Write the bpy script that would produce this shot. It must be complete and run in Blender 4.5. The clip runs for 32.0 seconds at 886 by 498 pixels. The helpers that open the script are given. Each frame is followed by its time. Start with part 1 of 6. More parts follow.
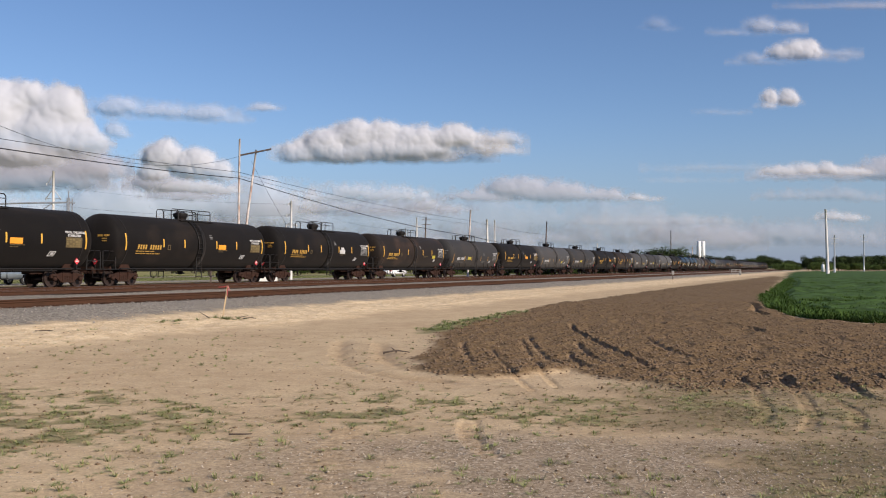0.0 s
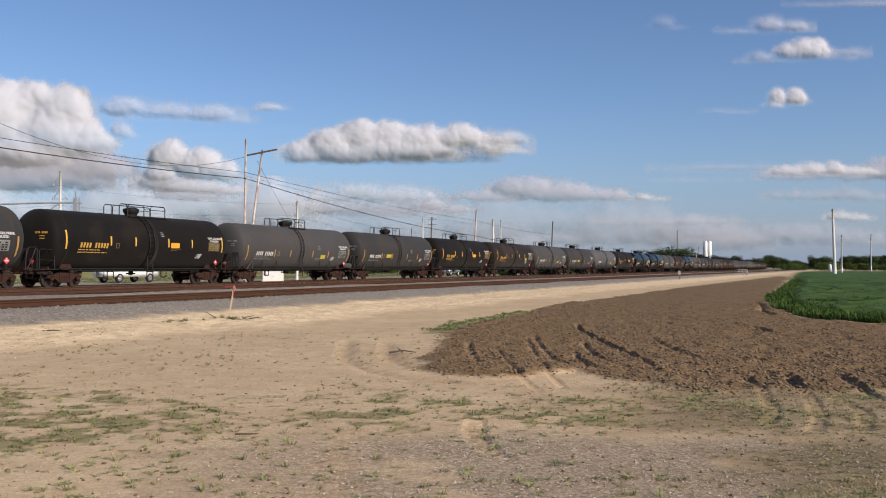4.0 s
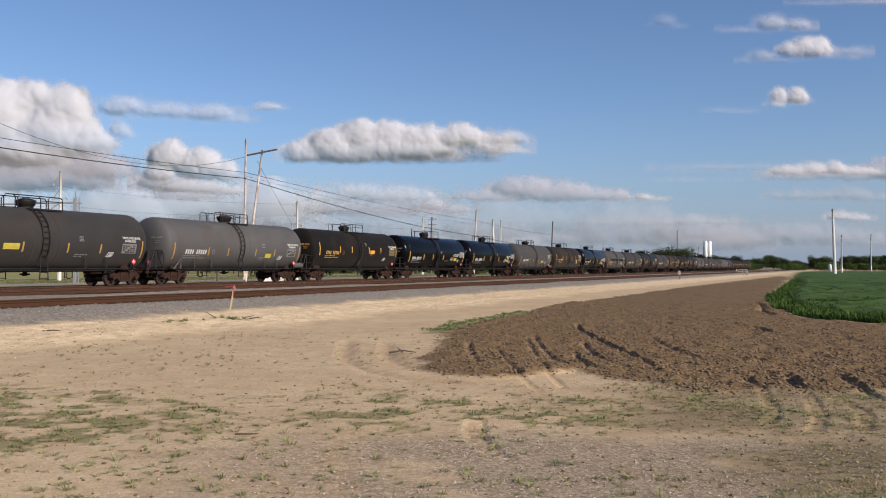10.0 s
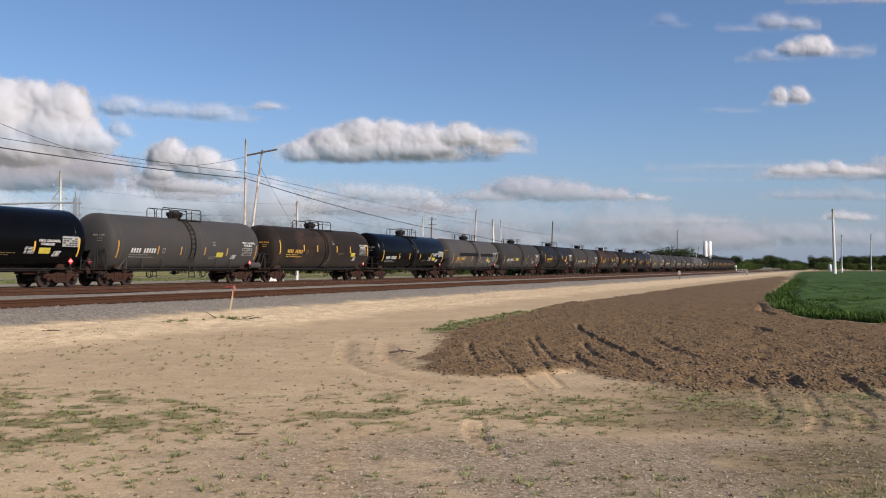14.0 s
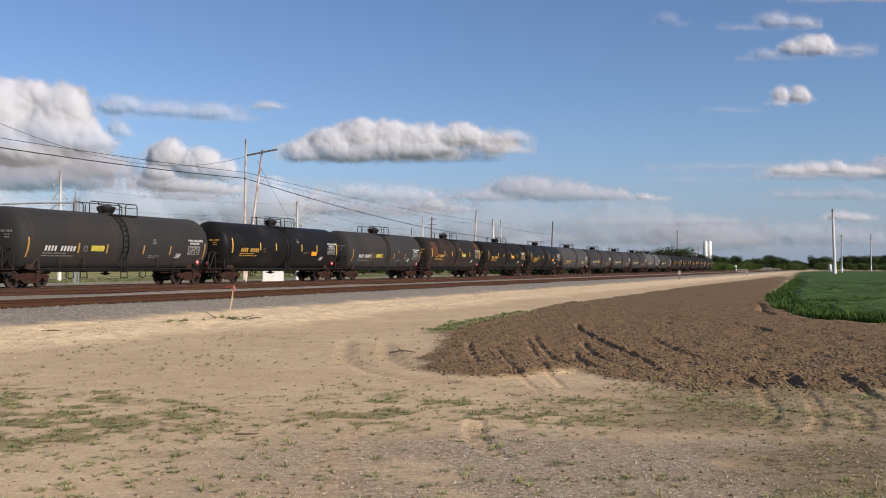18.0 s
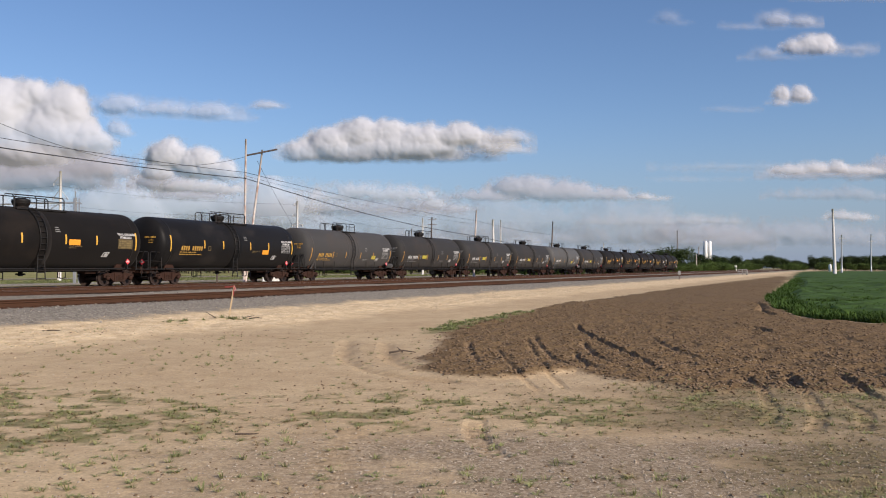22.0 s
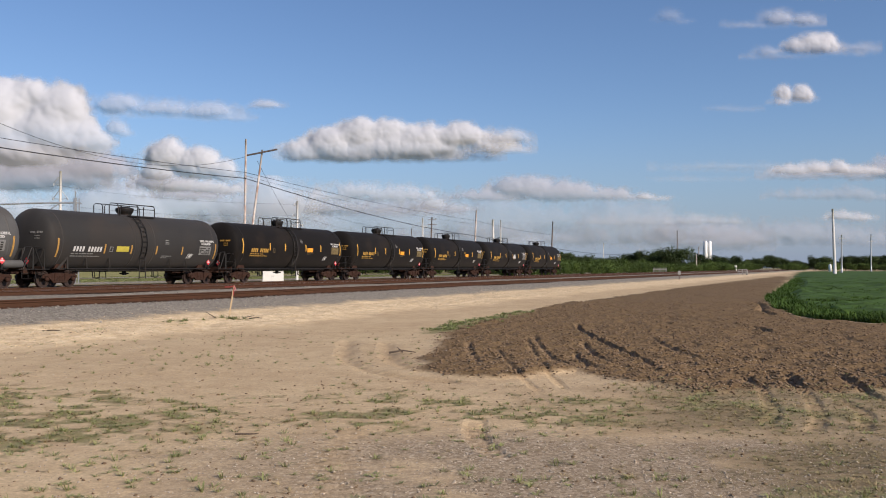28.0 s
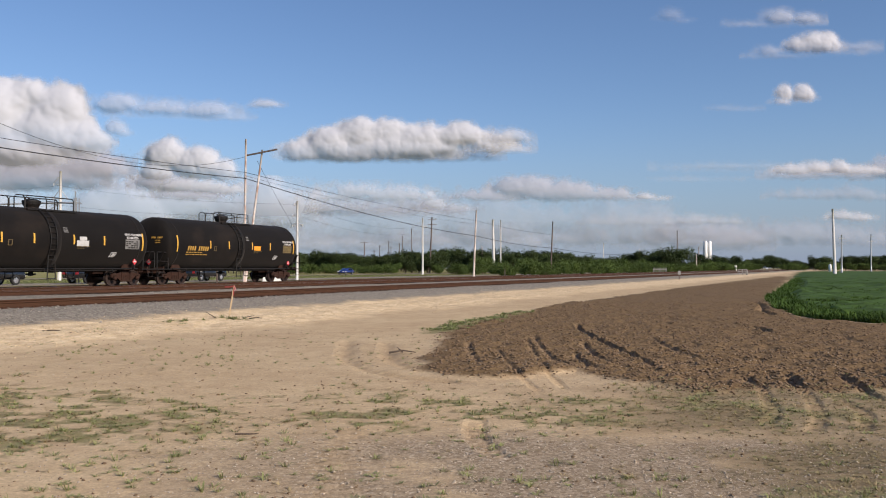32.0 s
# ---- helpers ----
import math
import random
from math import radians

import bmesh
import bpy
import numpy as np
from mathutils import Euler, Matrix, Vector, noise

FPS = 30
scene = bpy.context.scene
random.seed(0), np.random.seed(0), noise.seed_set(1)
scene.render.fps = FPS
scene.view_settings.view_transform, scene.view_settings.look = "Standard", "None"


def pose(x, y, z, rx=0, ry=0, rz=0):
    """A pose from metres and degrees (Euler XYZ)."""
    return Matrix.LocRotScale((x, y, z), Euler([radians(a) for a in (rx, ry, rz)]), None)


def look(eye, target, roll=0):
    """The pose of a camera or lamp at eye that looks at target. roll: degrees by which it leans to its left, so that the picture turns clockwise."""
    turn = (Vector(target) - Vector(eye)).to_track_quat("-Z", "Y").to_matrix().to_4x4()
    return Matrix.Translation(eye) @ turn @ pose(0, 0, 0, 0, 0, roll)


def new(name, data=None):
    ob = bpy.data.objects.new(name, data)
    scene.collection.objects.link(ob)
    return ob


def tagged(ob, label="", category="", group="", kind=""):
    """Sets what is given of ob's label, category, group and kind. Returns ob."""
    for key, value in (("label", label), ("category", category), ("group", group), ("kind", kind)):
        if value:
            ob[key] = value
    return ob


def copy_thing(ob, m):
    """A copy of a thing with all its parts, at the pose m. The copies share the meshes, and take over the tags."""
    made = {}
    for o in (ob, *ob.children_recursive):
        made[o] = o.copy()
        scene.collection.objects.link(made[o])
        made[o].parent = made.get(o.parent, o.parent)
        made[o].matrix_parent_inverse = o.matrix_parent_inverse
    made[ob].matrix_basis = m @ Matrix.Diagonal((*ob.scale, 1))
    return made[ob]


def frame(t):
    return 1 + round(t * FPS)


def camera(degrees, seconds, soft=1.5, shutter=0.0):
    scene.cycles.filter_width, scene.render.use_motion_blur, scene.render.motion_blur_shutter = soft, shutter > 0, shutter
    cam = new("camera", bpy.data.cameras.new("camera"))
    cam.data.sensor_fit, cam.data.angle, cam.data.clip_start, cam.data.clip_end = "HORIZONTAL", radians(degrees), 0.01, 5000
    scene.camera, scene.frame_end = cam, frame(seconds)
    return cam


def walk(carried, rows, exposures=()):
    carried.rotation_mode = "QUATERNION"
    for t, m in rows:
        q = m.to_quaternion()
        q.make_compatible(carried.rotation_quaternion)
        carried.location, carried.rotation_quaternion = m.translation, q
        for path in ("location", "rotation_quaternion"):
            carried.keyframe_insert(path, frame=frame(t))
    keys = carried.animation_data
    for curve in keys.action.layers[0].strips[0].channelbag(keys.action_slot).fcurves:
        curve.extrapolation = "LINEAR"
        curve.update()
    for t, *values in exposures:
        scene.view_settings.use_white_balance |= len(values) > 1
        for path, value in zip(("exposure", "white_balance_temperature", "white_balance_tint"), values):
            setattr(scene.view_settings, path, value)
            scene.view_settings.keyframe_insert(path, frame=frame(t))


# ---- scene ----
# The camera stands on a tripod and settles with a small pan to its left in the first second and a half.
cam = camera(54, 32.0, soft=1.05)
EYE = (0.0, 0.0, 1.6)


def aim(right):
    a = radians(right)
    return look(EYE, (100 * math.sin(a), 100 * math.cos(a), 1.6 + 100 * math.tan(radians(1.247))))


walk(cam, [(0.0, aim(0.39)), (0.5, aim(0.285)), (1.0, aim(0.11)), (1.5, aim(0.0)), (2.0, aim(0.0)), (16.0, aim(0.0)), (32.0, aim(0.0))],
     exposures=[(0.0, 0.15, 5700, 16), (32.0, 0.15, 5700, 16)])

# Plan: the tracks run straight away to the right. ALONG is their direction, ACROSS points away from the camera.
TURN = radians(65.66)
ALONG = Vector((math.cos(TURN), math.sin(TURN), 0))
ACROSS = Vector((-math.sin(TURN), math.cos(TURN), 0))
RAIL_TOP = 0.54
TRACKS = (24.2, 34.5, 39.9)
SPEED = 17.8


def track_pose(d, s, z=0.0, turn=0.0):
    p = ACROSS * d + ALONG * s
    return pose(p.x, p.y, z, 0, 0, 65.66 + turn)


# Daylight: late afternoon sun from behind the camera's right shoulder.
SUN_AZ, SUN_EL = -38.0, 29.0
world = bpy.data.worlds.new("sky")
scene.world = world
world.use_nodes = True
wn = world.node_tree.nodes
sky = wn.new("ShaderNodeTexSky")
sky.sky_type = "NISHITA"
sky.sun_disc = False
sky.sun_elevation = radians(SUN_EL)
sky.sun_rotation = radians(90 - SUN_AZ)
sky.air_density, sky.dust_density, sky.ozone_density = 1.0, 0.5, 2.6
# haze: the clear sky pales towards the horizon all round
wl = world.node_tree.links.new
wco, wsep, wpow, wmul, wmix = (wn.new(k) for k in ("ShaderNodeTexCoord", "ShaderNodeSeparateXYZ", "ShaderNodeMapRange", "ShaderNodeMath", "ShaderNodeMix"))
wl(wco.outputs["Generated"], wsep.inputs[0])
wpow.interpolation_type = "SMOOTHERSTEP"
wpow.inputs[1].default_value, wpow.inputs[2].default_value, wpow.inputs[3].default_value, wpow.inputs[4].default_value = -0.08, 0.20, 0.92, 0.0
wl(wsep.outputs["Z"], wpow.inputs[0])
wmix.data_type = "RGBA"
wmix.inputs[7].default_value = (2.72, 3.26, 4.05, 1)
wl(wpow.outputs[0], wmix.inputs[0]), wl(sky.outputs[0], wmix.inputs[6]), wl(wmix.outputs[2], wn["Background"].inputs[0])
wn["Background"].inputs[1].default_value = 0.089
sun = new("sun", bpy.data.lights.new("sun", "SUN"))
sun.data.energy, sun.data.angle, sun.data.color = 5.2, radians(0.53), (1.0, 0.83, 0.60)
sd = Vector((math.cos(radians(SUN_AZ)) * math.cos(radians(SUN_EL)), math.sin(radians(SUN_AZ)) * math.cos(radians(SUN_EL)), math.sin(radians(SUN_EL))))
sun.matrix_world = look(sd * 60, (0, 0, 0))


# ---------------------------------------------------------------- materials
def mat(name, base, rough=0.8, metal=0.0, spec=0.5, var=0.25, scale=3.0, fine=60.0, bump=0.15, dirt=None, dirt_amount=0.0, per_object=0.0, space="Object", stretch=(1, 1, 1), dist=0.02, coat=0.0, dust=0.0):
    """A surface with stains at one scale, grain at another, and fine relief."""
    m = bpy.data.materials.new(name)
    m.use_nodes = True
    t, n, k = m.node_tree, m.node_tree.nodes, m.node_tree.links.new
    b = n["Principled BSDF"]
    b.inputs["Roughness"].default_value, b.inputs["Metallic"].default_value = rough, metal
    b.inputs["Specular IOR Level"].default_value, b.inputs["Coat Weight"].default_value = spec, coat
    b.inputs["Sheen Weight"].default_value, b.inputs["Sheen Roughness"].default_value, b.inputs["Sheen Tint"].default_value = dust, 0.6, (0.60, 0.53, 0.48, 1)
    co, mp = n.new("ShaderNodeTexCoord"), n.new("ShaderNodeMapping")
    mp.inputs["Scale"].default_value = stretch
    k(co.outputs[space], mp.inputs[0])
    big, small = n.new("ShaderNodeTexNoise"), n.new("ShaderNodeTexNoise")
    big.inputs["Scale"].default_value, big.inputs["Detail"].default_value, big.inputs["Roughness"].default_value = scale, 6, 0.62
    small.inputs["Scale"].default_value, small.inputs["Detail"].default_value = fine, 3
    k(mp.outputs[0], big.inputs[0]), k(mp.outputs[0], small.inputs[0])
    ramp = n.new("ShaderNodeValToRGB")
    ramp.color_ramp.elements[0].position, ramp.color_ramp.elements[1].position = 0.3, 0.72
    lo, hi = [c * (1 - var) for c in base], [min(c * (1 + var), 1) for c in base]
    ramp.color_ramp.elements[0].color, ramp.color_ramp.elements[1].color = (*lo, 1), (*hi, 1)
    k(big.outputs[0], ramp.inputs[0])
    mix = n.new("ShaderNodeMix")
    mix.data_type, mix.blend_type = "RGBA", "OVERLAY"
    mix.inputs[0].default_value = 0.5 * var + 0.12
    k(ramp.outputs[0], mix.inputs[6]), k(small.outputs[0], mix.inputs[7])
    last = mix.outputs[2]
    if dirt:
        dn = n.new("ShaderNodeTexNoise")
        dn.inputs["Scale"].default_value, dn.inputs["Detail"].default_value = scale * 0.7, 8
        dm = n.new("ShaderNodeMapping")
        dm.inputs["Location"].default_value, dm.inputs["Scale"].default_value = (7, 3, 1), stretch
        k(co.outputs[space], dm.inputs[0]), k(dm.outputs[0], dn.inputs[0])
        dr = n.new("ShaderNodeMapRange")
        dr.inputs[1].default_value, dr.inputs[2].default_value = 0.62 - 0.3 * dirt_amount, 0.78 - 0.2 * dirt_amount
        k(dn.outputs[0], dr.inputs[0])
        dx = n.new("ShaderNodeMix")
        dx.data_type = "RGBA"
        dx.inputs[7].default_value = (*dirt, 1)
        k(dr.outputs[0], dx.inputs[0]), k(last, dx.inputs[6])
        last = dx.outputs[2]
    if per_object:
        oi, hs, mr = n.new("ShaderNodeObjectInfo"), n.new("ShaderNodeHueSaturation"), n.new("ShaderNodeMapRange")
        mr.inputs[3].default_value, mr.inputs[4].default_value = 1 - per_object, 1 + per_object
        k(oi.outputs["Random"], mr.inputs[0]), k(mr.outputs[0], hs.inputs["Value"]), k(last, hs.inputs["Color"])
        last = hs.outputs[0]
    k(last, b.inputs["Base Color"])
    if bump:
        bp = n.new("ShaderNodeBump")
        bp.inputs["Strength"].default_value, bp.inputs["Distance"].default_value = bump, dist
        k(small.outputs[0], bp.inputs["Height"]), k(bp.outputs[0], b.inputs["Normal"])
    rr = n.new("ShaderNodeMapRange")
    rr.inputs[3].default_value, rr.inputs[4].default_value = max(rough - 0.12, 0.03), min(rough + 0.1, 1)
    k(big.outputs[0], rr.inputs[0]), k(rr.outputs[0], b.inputs["Roughness"])
    return m


STREAK = (0.6, 1.5, 0.25)
M = {}
M.update({
    "tank_black": mat("black_tank_paint", (0.0058, 0.0049, 0.0043), 0.72, spec=0.11, var=0.3, scale=1.1, fine=30, bump=0.05, dirt=(0.015, 0.011, 0.008), dirt_amount=0.2, stretch=STREAK, per_object=0.12, dust=0.07),
    "tank_brown": mat("rusty_black_tank_paint", (0.011, 0.0077, 0.0056), 0.72, spec=0.15, var=0.35, scale=1.0, fine=30, bump=0.06, dirt=(0.036, 0.021, 0.013), dirt_amount=0.3, stretch=STREAK, dust=0.09),
    "tank_grey": mat("dark_grey_tank_paint", (0.0235, 0.0227, 0.0218), 0.7, spec=0.17, var=0.18, scale=1.0, fine=30, bump=0.05, dirt=(0.031, 0.026, 0.022), dirt_amount=0.4, stretch=STREAK, per_object=0.14, dust=0.1),
    "tank_mid": mat("grey_tank_paint", (0.040, 0.0388, 0.0375), 0.7, spec=0.22, var=0.15, scale=1.0, fine=30, bump=0.05, dirt=(0.047, 0.040, 0.034), dirt_amount=0.3, stretch=STREAK, per_object=0.12, dust=0.12),
    "tank_light": mat("pale_grey_tank_paint", (0.076, 0.074, 0.071), 0.65, spec=0.25, var=0.15, scale=1.0, fine=30, bump=0.05, dirt=(0.07, 0.06, 0.05), dirt_amount=0.2, stretch=STREAK),
    "tank_gloss": mat("glossy_black_tank_paint", (0.0028, 0.0029, 0.0034), 0.24, spec=0.11, var=0.2, scale=0.8, fine=20, bump=0.01, coat=0.0),
    "tank_semi": mat("satin_black_tank_paint", (0.0085, 0.008, 0.008), 0.5, spec=0.11, var=0.25, scale=0.9, fine=20, bump=0.02, dirt=(0.022, 0.019, 0.017), dirt_amount=0.12, stretch=STREAK, dust=0.04),
})
M.update({
    "rust_panel": mat("rust_brown_panel", (0.07, 0.033, 0.018), 0.85, spec=0.2, var=0.3, scale=3, fine=40),
    "dark_panel": mat("black_overpaint", (0.0065, 0.006, 0.006), 0.7, spec=0.2, var=0.2),
    "steel_black": mat("black_steel", (0.0085, 0.0075, 0.0068), 0.65, spec=0.3, var=0.35, scale=4, fine=50, dirt=(0.022, 0.013, 0.009), dirt_amount=0.25),
    "truck": mat("rusty_truck_steel", (0.032, 0.0148, 0.0095), 0.88, spec=0.2, var=0.4, scale=5, fine=60, bump=0.25, dirt=(0.035, 0.02, 0.014), dirt_amount=0.4),
    "wheel": mat("wheel_steel", (0.036, 0.022, 0.017), 0.6, metal=0.3, var=0.35, scale=6, fine=60),
    "yellow_dull": mat("dulled_reflective_tape", (0.36, 0.20, 0.045), 0.6, var=0.3, scale=8),
    "yellow": mat("yellow_reflective_tape", (0.60, 0.34, 0.04), 0.45, var=0.15, scale=8),
})
M.update({
    "mark_yellow": mat("faded_yellow_stencil", (0.42, 0.24, 0.035), 0.7, var=0.3, scale=10),
    "mark_white": mat("white_stencil", (0.46, 0.45, 0.43), 0.7, var=0.15, scale=10),
    "stencil_pale": mat("pale_grey_stencil", (0.30, 0.30, 0.29), 0.7, var=0.3, scale=14),
    "stencil_grey": mat("worn_grey_stencil", (0.17, 0.165, 0.155), 0.7, var=0.4, scale=14),
    "orange": mat("orange_notice", (0.75, 0.30, 0.015), 0.55, var=0.08),
    "notice_yellow": mat("yellow_notice", (0.42, 0.35, 0.04), 0.6, var=0.2),
    "notice_dark": mat("dark_gold_notice", (0.10, 0.07, 0.025), 0.7, var=0.3),
    "notice_ink": mat("faded_notice_ink", (0.34, 0.14, 0.01), 0.6, var=0.2),
    "gold_stencil": mat("worn_gold_stencil", (0.16, 0.12, 0.045), 0.7, var=0.3),
    "red": mat("red_placard", (0.62, 0.04, 0.05), 0.5, var=0.1),
})
M.update({
    "rail": mat("rusty_rail", (0.055, 0.026, 0.0135), 0.9, spec=0.2, var=0.25, scale=6, fine=80, bump=0.2, dirt=(0.06, 0.027, 0.014), dirt_amount=0.4, stretch=(0.3, 1, 1)),
    "rail_dull": mat("old_rusty_rail", (0.056, 0.026, 0.014), 0.9, spec=0.2, var=0.25, scale=6, fine=80, bump=0.2, stretch=(0.3, 1, 1)),
    "rail_head": mat("polished_rail_head", (0.42, 0.38, 0.35), 0.35, metal=0.9, var=0.2, stretch=(0.2, 1, 1)),
    "tie": mat("weathered_tie", (0.056, 0.037, 0.025), 0.95, spec=0.15, var=0.35, scale=5, fine=40, bump=0.4, stretch=(1, 0.2, 1), per_object=0.2),
    "stone": mat("ballast_stone", (0.26, 0.235, 0.20), 0.9, var=0.35, scale=9, fine=60),
    "pebble": mat("pale_pebbles", (0.43, 0.36, 0.275), 0.85, var=0.6, scale=14, fine=60),
    "limestone": mat("cream_limestone_gravel", (0.57, 0.44, 0.27), 0.9, var=0.3, scale=9, fine=50),
})
M.update({
    "clod": mat("brown_clods", (0.17, 0.112, 0.062), 0.95, var=0.3, scale=8, fine=50, bump=0.4),
    "dry_verge": mat("dry_verge_earth", (0.24, 0.195, 0.085), 0.9, var=0.4, scale=1.5, fine=12, bump=0.3),
    "verge": mat("green_verge_grass", (0.12, 0.145, 0.042), 0.85, var=0.4, scale=1, fine=9, bump=0),
    "grass": mat("short_grass", (0.235, 0.245, 0.088), 0.8, var=0.4, scale=3, fine=20, bump=0),
    "stubble": mat("olive_stubble", (0.25, 0.205, 0.095), 0.85, var=0.45, scale=1.2, fine=20, bump=0),
    "dry_grass": mat("dry_grass", (0.34, 0.26, 0.13), 0.85, var=0.35, scale=3, fine=20, bump=0),
    "mound": mat("yellowish_strip_grass", (0.20, 0.225, 0.075), 0.85, var=0.4, scale=1, fine=9, bump=0),
    "weathered": mat("weathered_white_board", (0.26, 0.255, 0.24), 0.8, var=0.25, scale=4),
    # brighter copy of the crop leaves; its colour stands in for sun on front plants
    "crop_plant": mat("sunlit_crop_leaves", (0.058, 0.100, 0.020), 0.9, spec=0.1, var=0.45, scale=0.6, fine=7, bump=0),
    "crop": mat("green_crop_leaves", (0.050, 0.090, 0.016), 0.9, spec=0.15, var=0.45, scale=0.6, fine=7, bump=0),
    "leaf": mat("tree_leaves", (0.035, 0.050, 0.016), 0.85, spec=0.12, var=0.5, scale=0.5, fine=5, bump=0, per_object=0.3),
})
M.update({
    "leaf_light": mat("shrub_leaves", (0.064, 0.094, 0.023), 0.85, spec=0.12, var=0.45, scale=0.5, fine=5, bump=0, per_object=0.25),
    "bark": mat("bark", (0.09, 0.065, 0.045), 0.95, var=0.35, scale=5, fine=30, bump=0.5),
    "wood_pole": mat("weathered_pole_wood", (0.58, 0.51, 0.45), 0.85, var=0.3, scale=4, fine=40, bump=0.3, dirt=(0.26, 0.11, 0.06), dirt_amount=0.5, stretch=(1.2, 1.2, 0.35)),
    "wood_dark": mat("dark_pole_wood", (0.11, 0.085, 0.07), 0.9, var=0.3, scale=3, fine=40, bump=0.3, stretch=(1, 1, 0.15)),
    "concrete": mat("pale_concrete_pole", (0.60, 0.58, 0.54), 0.8, var=0.12, scale=2, fine=40, stretch=(1, 1, 0.3)),
    "white": mat("white_painted_metal", (0.78, 0.77, 0.74), 0.45, var=0.06, scale=2, fine=30, bump=0.02),
    "galv": mat("galvanised_steel", (0.42, 0.43, 0.43), 0.5, metal=0.6, var=0.15),
})
M.update({
    "wire": mat("black_cable", (0.02, 0.02, 0.022), 0.6, var=0.2),
    "lath": mat("raw_wood_lath", (0.55, 0.40, 0.23), 0.8, var=0.2, scale=6, fine=60, stretch=(1, 1, 0.2)),
    "ribbon": mat("red_flagging_tape", (0.30, 0.05, 0.045), 0.5, var=0.1),
    "asphalt": mat("pale_asphalt", (0.25, 0.215, 0.165), 0.95, spec=0.1, var=0.2, scale=1, fine=40),
    "paint_line": mat("worn_road_paint", (0.62, 0.60, 0.52), 0.8, var=0.25),
    "glass": mat("dark_car_glass", (0.012, 0.014, 0.016), 0.06, var=0.1, bump=0),
    "rubber": mat("tyre_rubber", (0.02, 0.02, 0.02), 0.85, var=0.2),
})
M.update({
    "chrome": mat("alloy_wheel", (0.55, 0.55, 0.56), 0.3, metal=0.8, var=0.1),
    "car_white": mat("white_car_paint", (0.80, 0.80, 0.78), 0.2, var=0.03, bump=0, coat=0.5),
    "car_blue": mat("blue_car_paint", (0.012, 0.025, 0.12), 0.25, var=0.05, bump=0, coat=0.5),
    "car_dark": mat("black_car_paint", (0.012, 0.013, 0.016), 0.2, var=0.05, bump=0, coat=0.5),
    "car_grey": mat("grey_car_paint", (0.22, 0.26, 0.29), 0.25, metal=0.3, var=0.05, bump=0, coat=0.5),
    "lamp_red": mat("red_lens", (0.45, 0.02, 0.02), 0.2, var=0.05, bump=0),
    "lamp_clear": mat("clear_lens", (0.7, 0.7, 0.72), 0.1, var=0.05, bump=0),
})


# ---------------------------------------------------------------- mesh helpers
def part(name, bm, material, parent=None, label="", smooth=False):
    """Links a bmesh as one mesh object, under parent where one is given."""
    me = bpy.data.meshes.new(name)
    bm.to_mesh(me)
    bm.free()
    return part_of(name, me, material, parent, label, smooth)


def part_of(name, me, material, parent=None, label="", smooth=False):
    if material and not me.materials:
        me.materials.append(material)
    if smooth:
        me.shade_smooth()
    ob = new(name, me)
    if material and me.materials[0] != material:  # a shared mesh in another paint
        ob.material_slots[0].link = "OBJECT"
        ob.material_slots[0].material = material
    if parent is not None:
        ob.parent = parent
    return tagged(ob, label)


def empty(name, m, label, category, group="", kind=""):
    ob = new(name)
    ob.matrix_basis = m
    ob.empty_display_size = 0.3
    return tagged(ob, label, category, group, kind)


def box(bm, x0, x1, y0, y1, z0, z1, bevel=0.0, m=None):
    r = bmesh.ops.create_cube(bm, size=1)
    vs = r["verts"]
    bmesh.ops.scale(bm, vec=(x1 - x0, y1 - y0, z1 - z0), verts=vs)
    bmesh.ops.translate(bm, vec=((x0 + x1) / 2, (y0 + y1) / 2, (z0 + z1) / 2), verts=vs)
    if m is not None:
        bmesh.ops.transform(bm, matrix=m, verts=vs)
    if bevel:
        es = list({e for v in vs for e in v.link_edges})
        bmesh.ops.bevel(bm, geom=es, offset=bevel, segments=2, affect="EDGES", clamp_overlap=True)
    return bm


def tube(bm, points, r, seg=6, r1=None):
    """A round bar through the points, capped; r1 is the radius at its end."""
    pts = [Vector(p) for p in points]
    r1 = r if r1 is None else r1
    rings, up = [], Vector((0, 0, 1))
    for i, p in enumerate(pts):
        d = (pts[min(i + 1, len(pts) - 1)] - pts[max(i - 1, 0)]).normalized()
        side = d.cross(up if abs(d.z) < 0.95 else Vector((1, 0, 0))).normalized()
        other = side.cross(d)
        rr = r + (r1 - r) * i / max(len(pts) - 1, 1)
        rings.append([bm.verts.new(p + (side * math.cos(a) + other * math.sin(a)) * rr) for a in [2 * math.pi * j / seg for j in range(seg)]])
    for a, b in zip(rings, rings[1:]):
        for j in range(seg):
            bm.faces.new((a[j], a[(j + 1) % seg], b[(j + 1) % seg], b[j]))
    bm.faces.new(rings[0]), bm.faces.new(rings[-1][::-1])
    return bm


def lathe(bm, profile, axis="x", seg=24, centre=(0, 0, 0)):
    """Turns a profile of (along, radius) round an axis; ends of radius 0 close to a point."""
    c, rings = Vector(centre), []
    for a, r in profile:
        ring = []
        for j in range(1 if r < 1e-6 else seg):
            u, v = r * math.cos(2 * math.pi * j / seg), r * math.sin(2 * math.pi * j / seg)
            ring.append(bm.verts.new(c + Vector({"x": (a, u, v), "y": (u, a, v), "z": (u, v, a)}[axis])))
        rings.append(ring)
    for a, b in zip(rings, rings[1:]):
        for j in range(seg):
            q = [a[j % len(a)], a[(j + 1) % len(a)], b[(j + 1) % len(b)], b[j % len(b)]]
            q = [v for i, v in enumerate(q) if v not in q[:i]]
            if len(q) > 2:
                bm.faces.new(q)
    bmesh.ops.recalc_face_normals(bm, faces=bm.faces)
    return bm


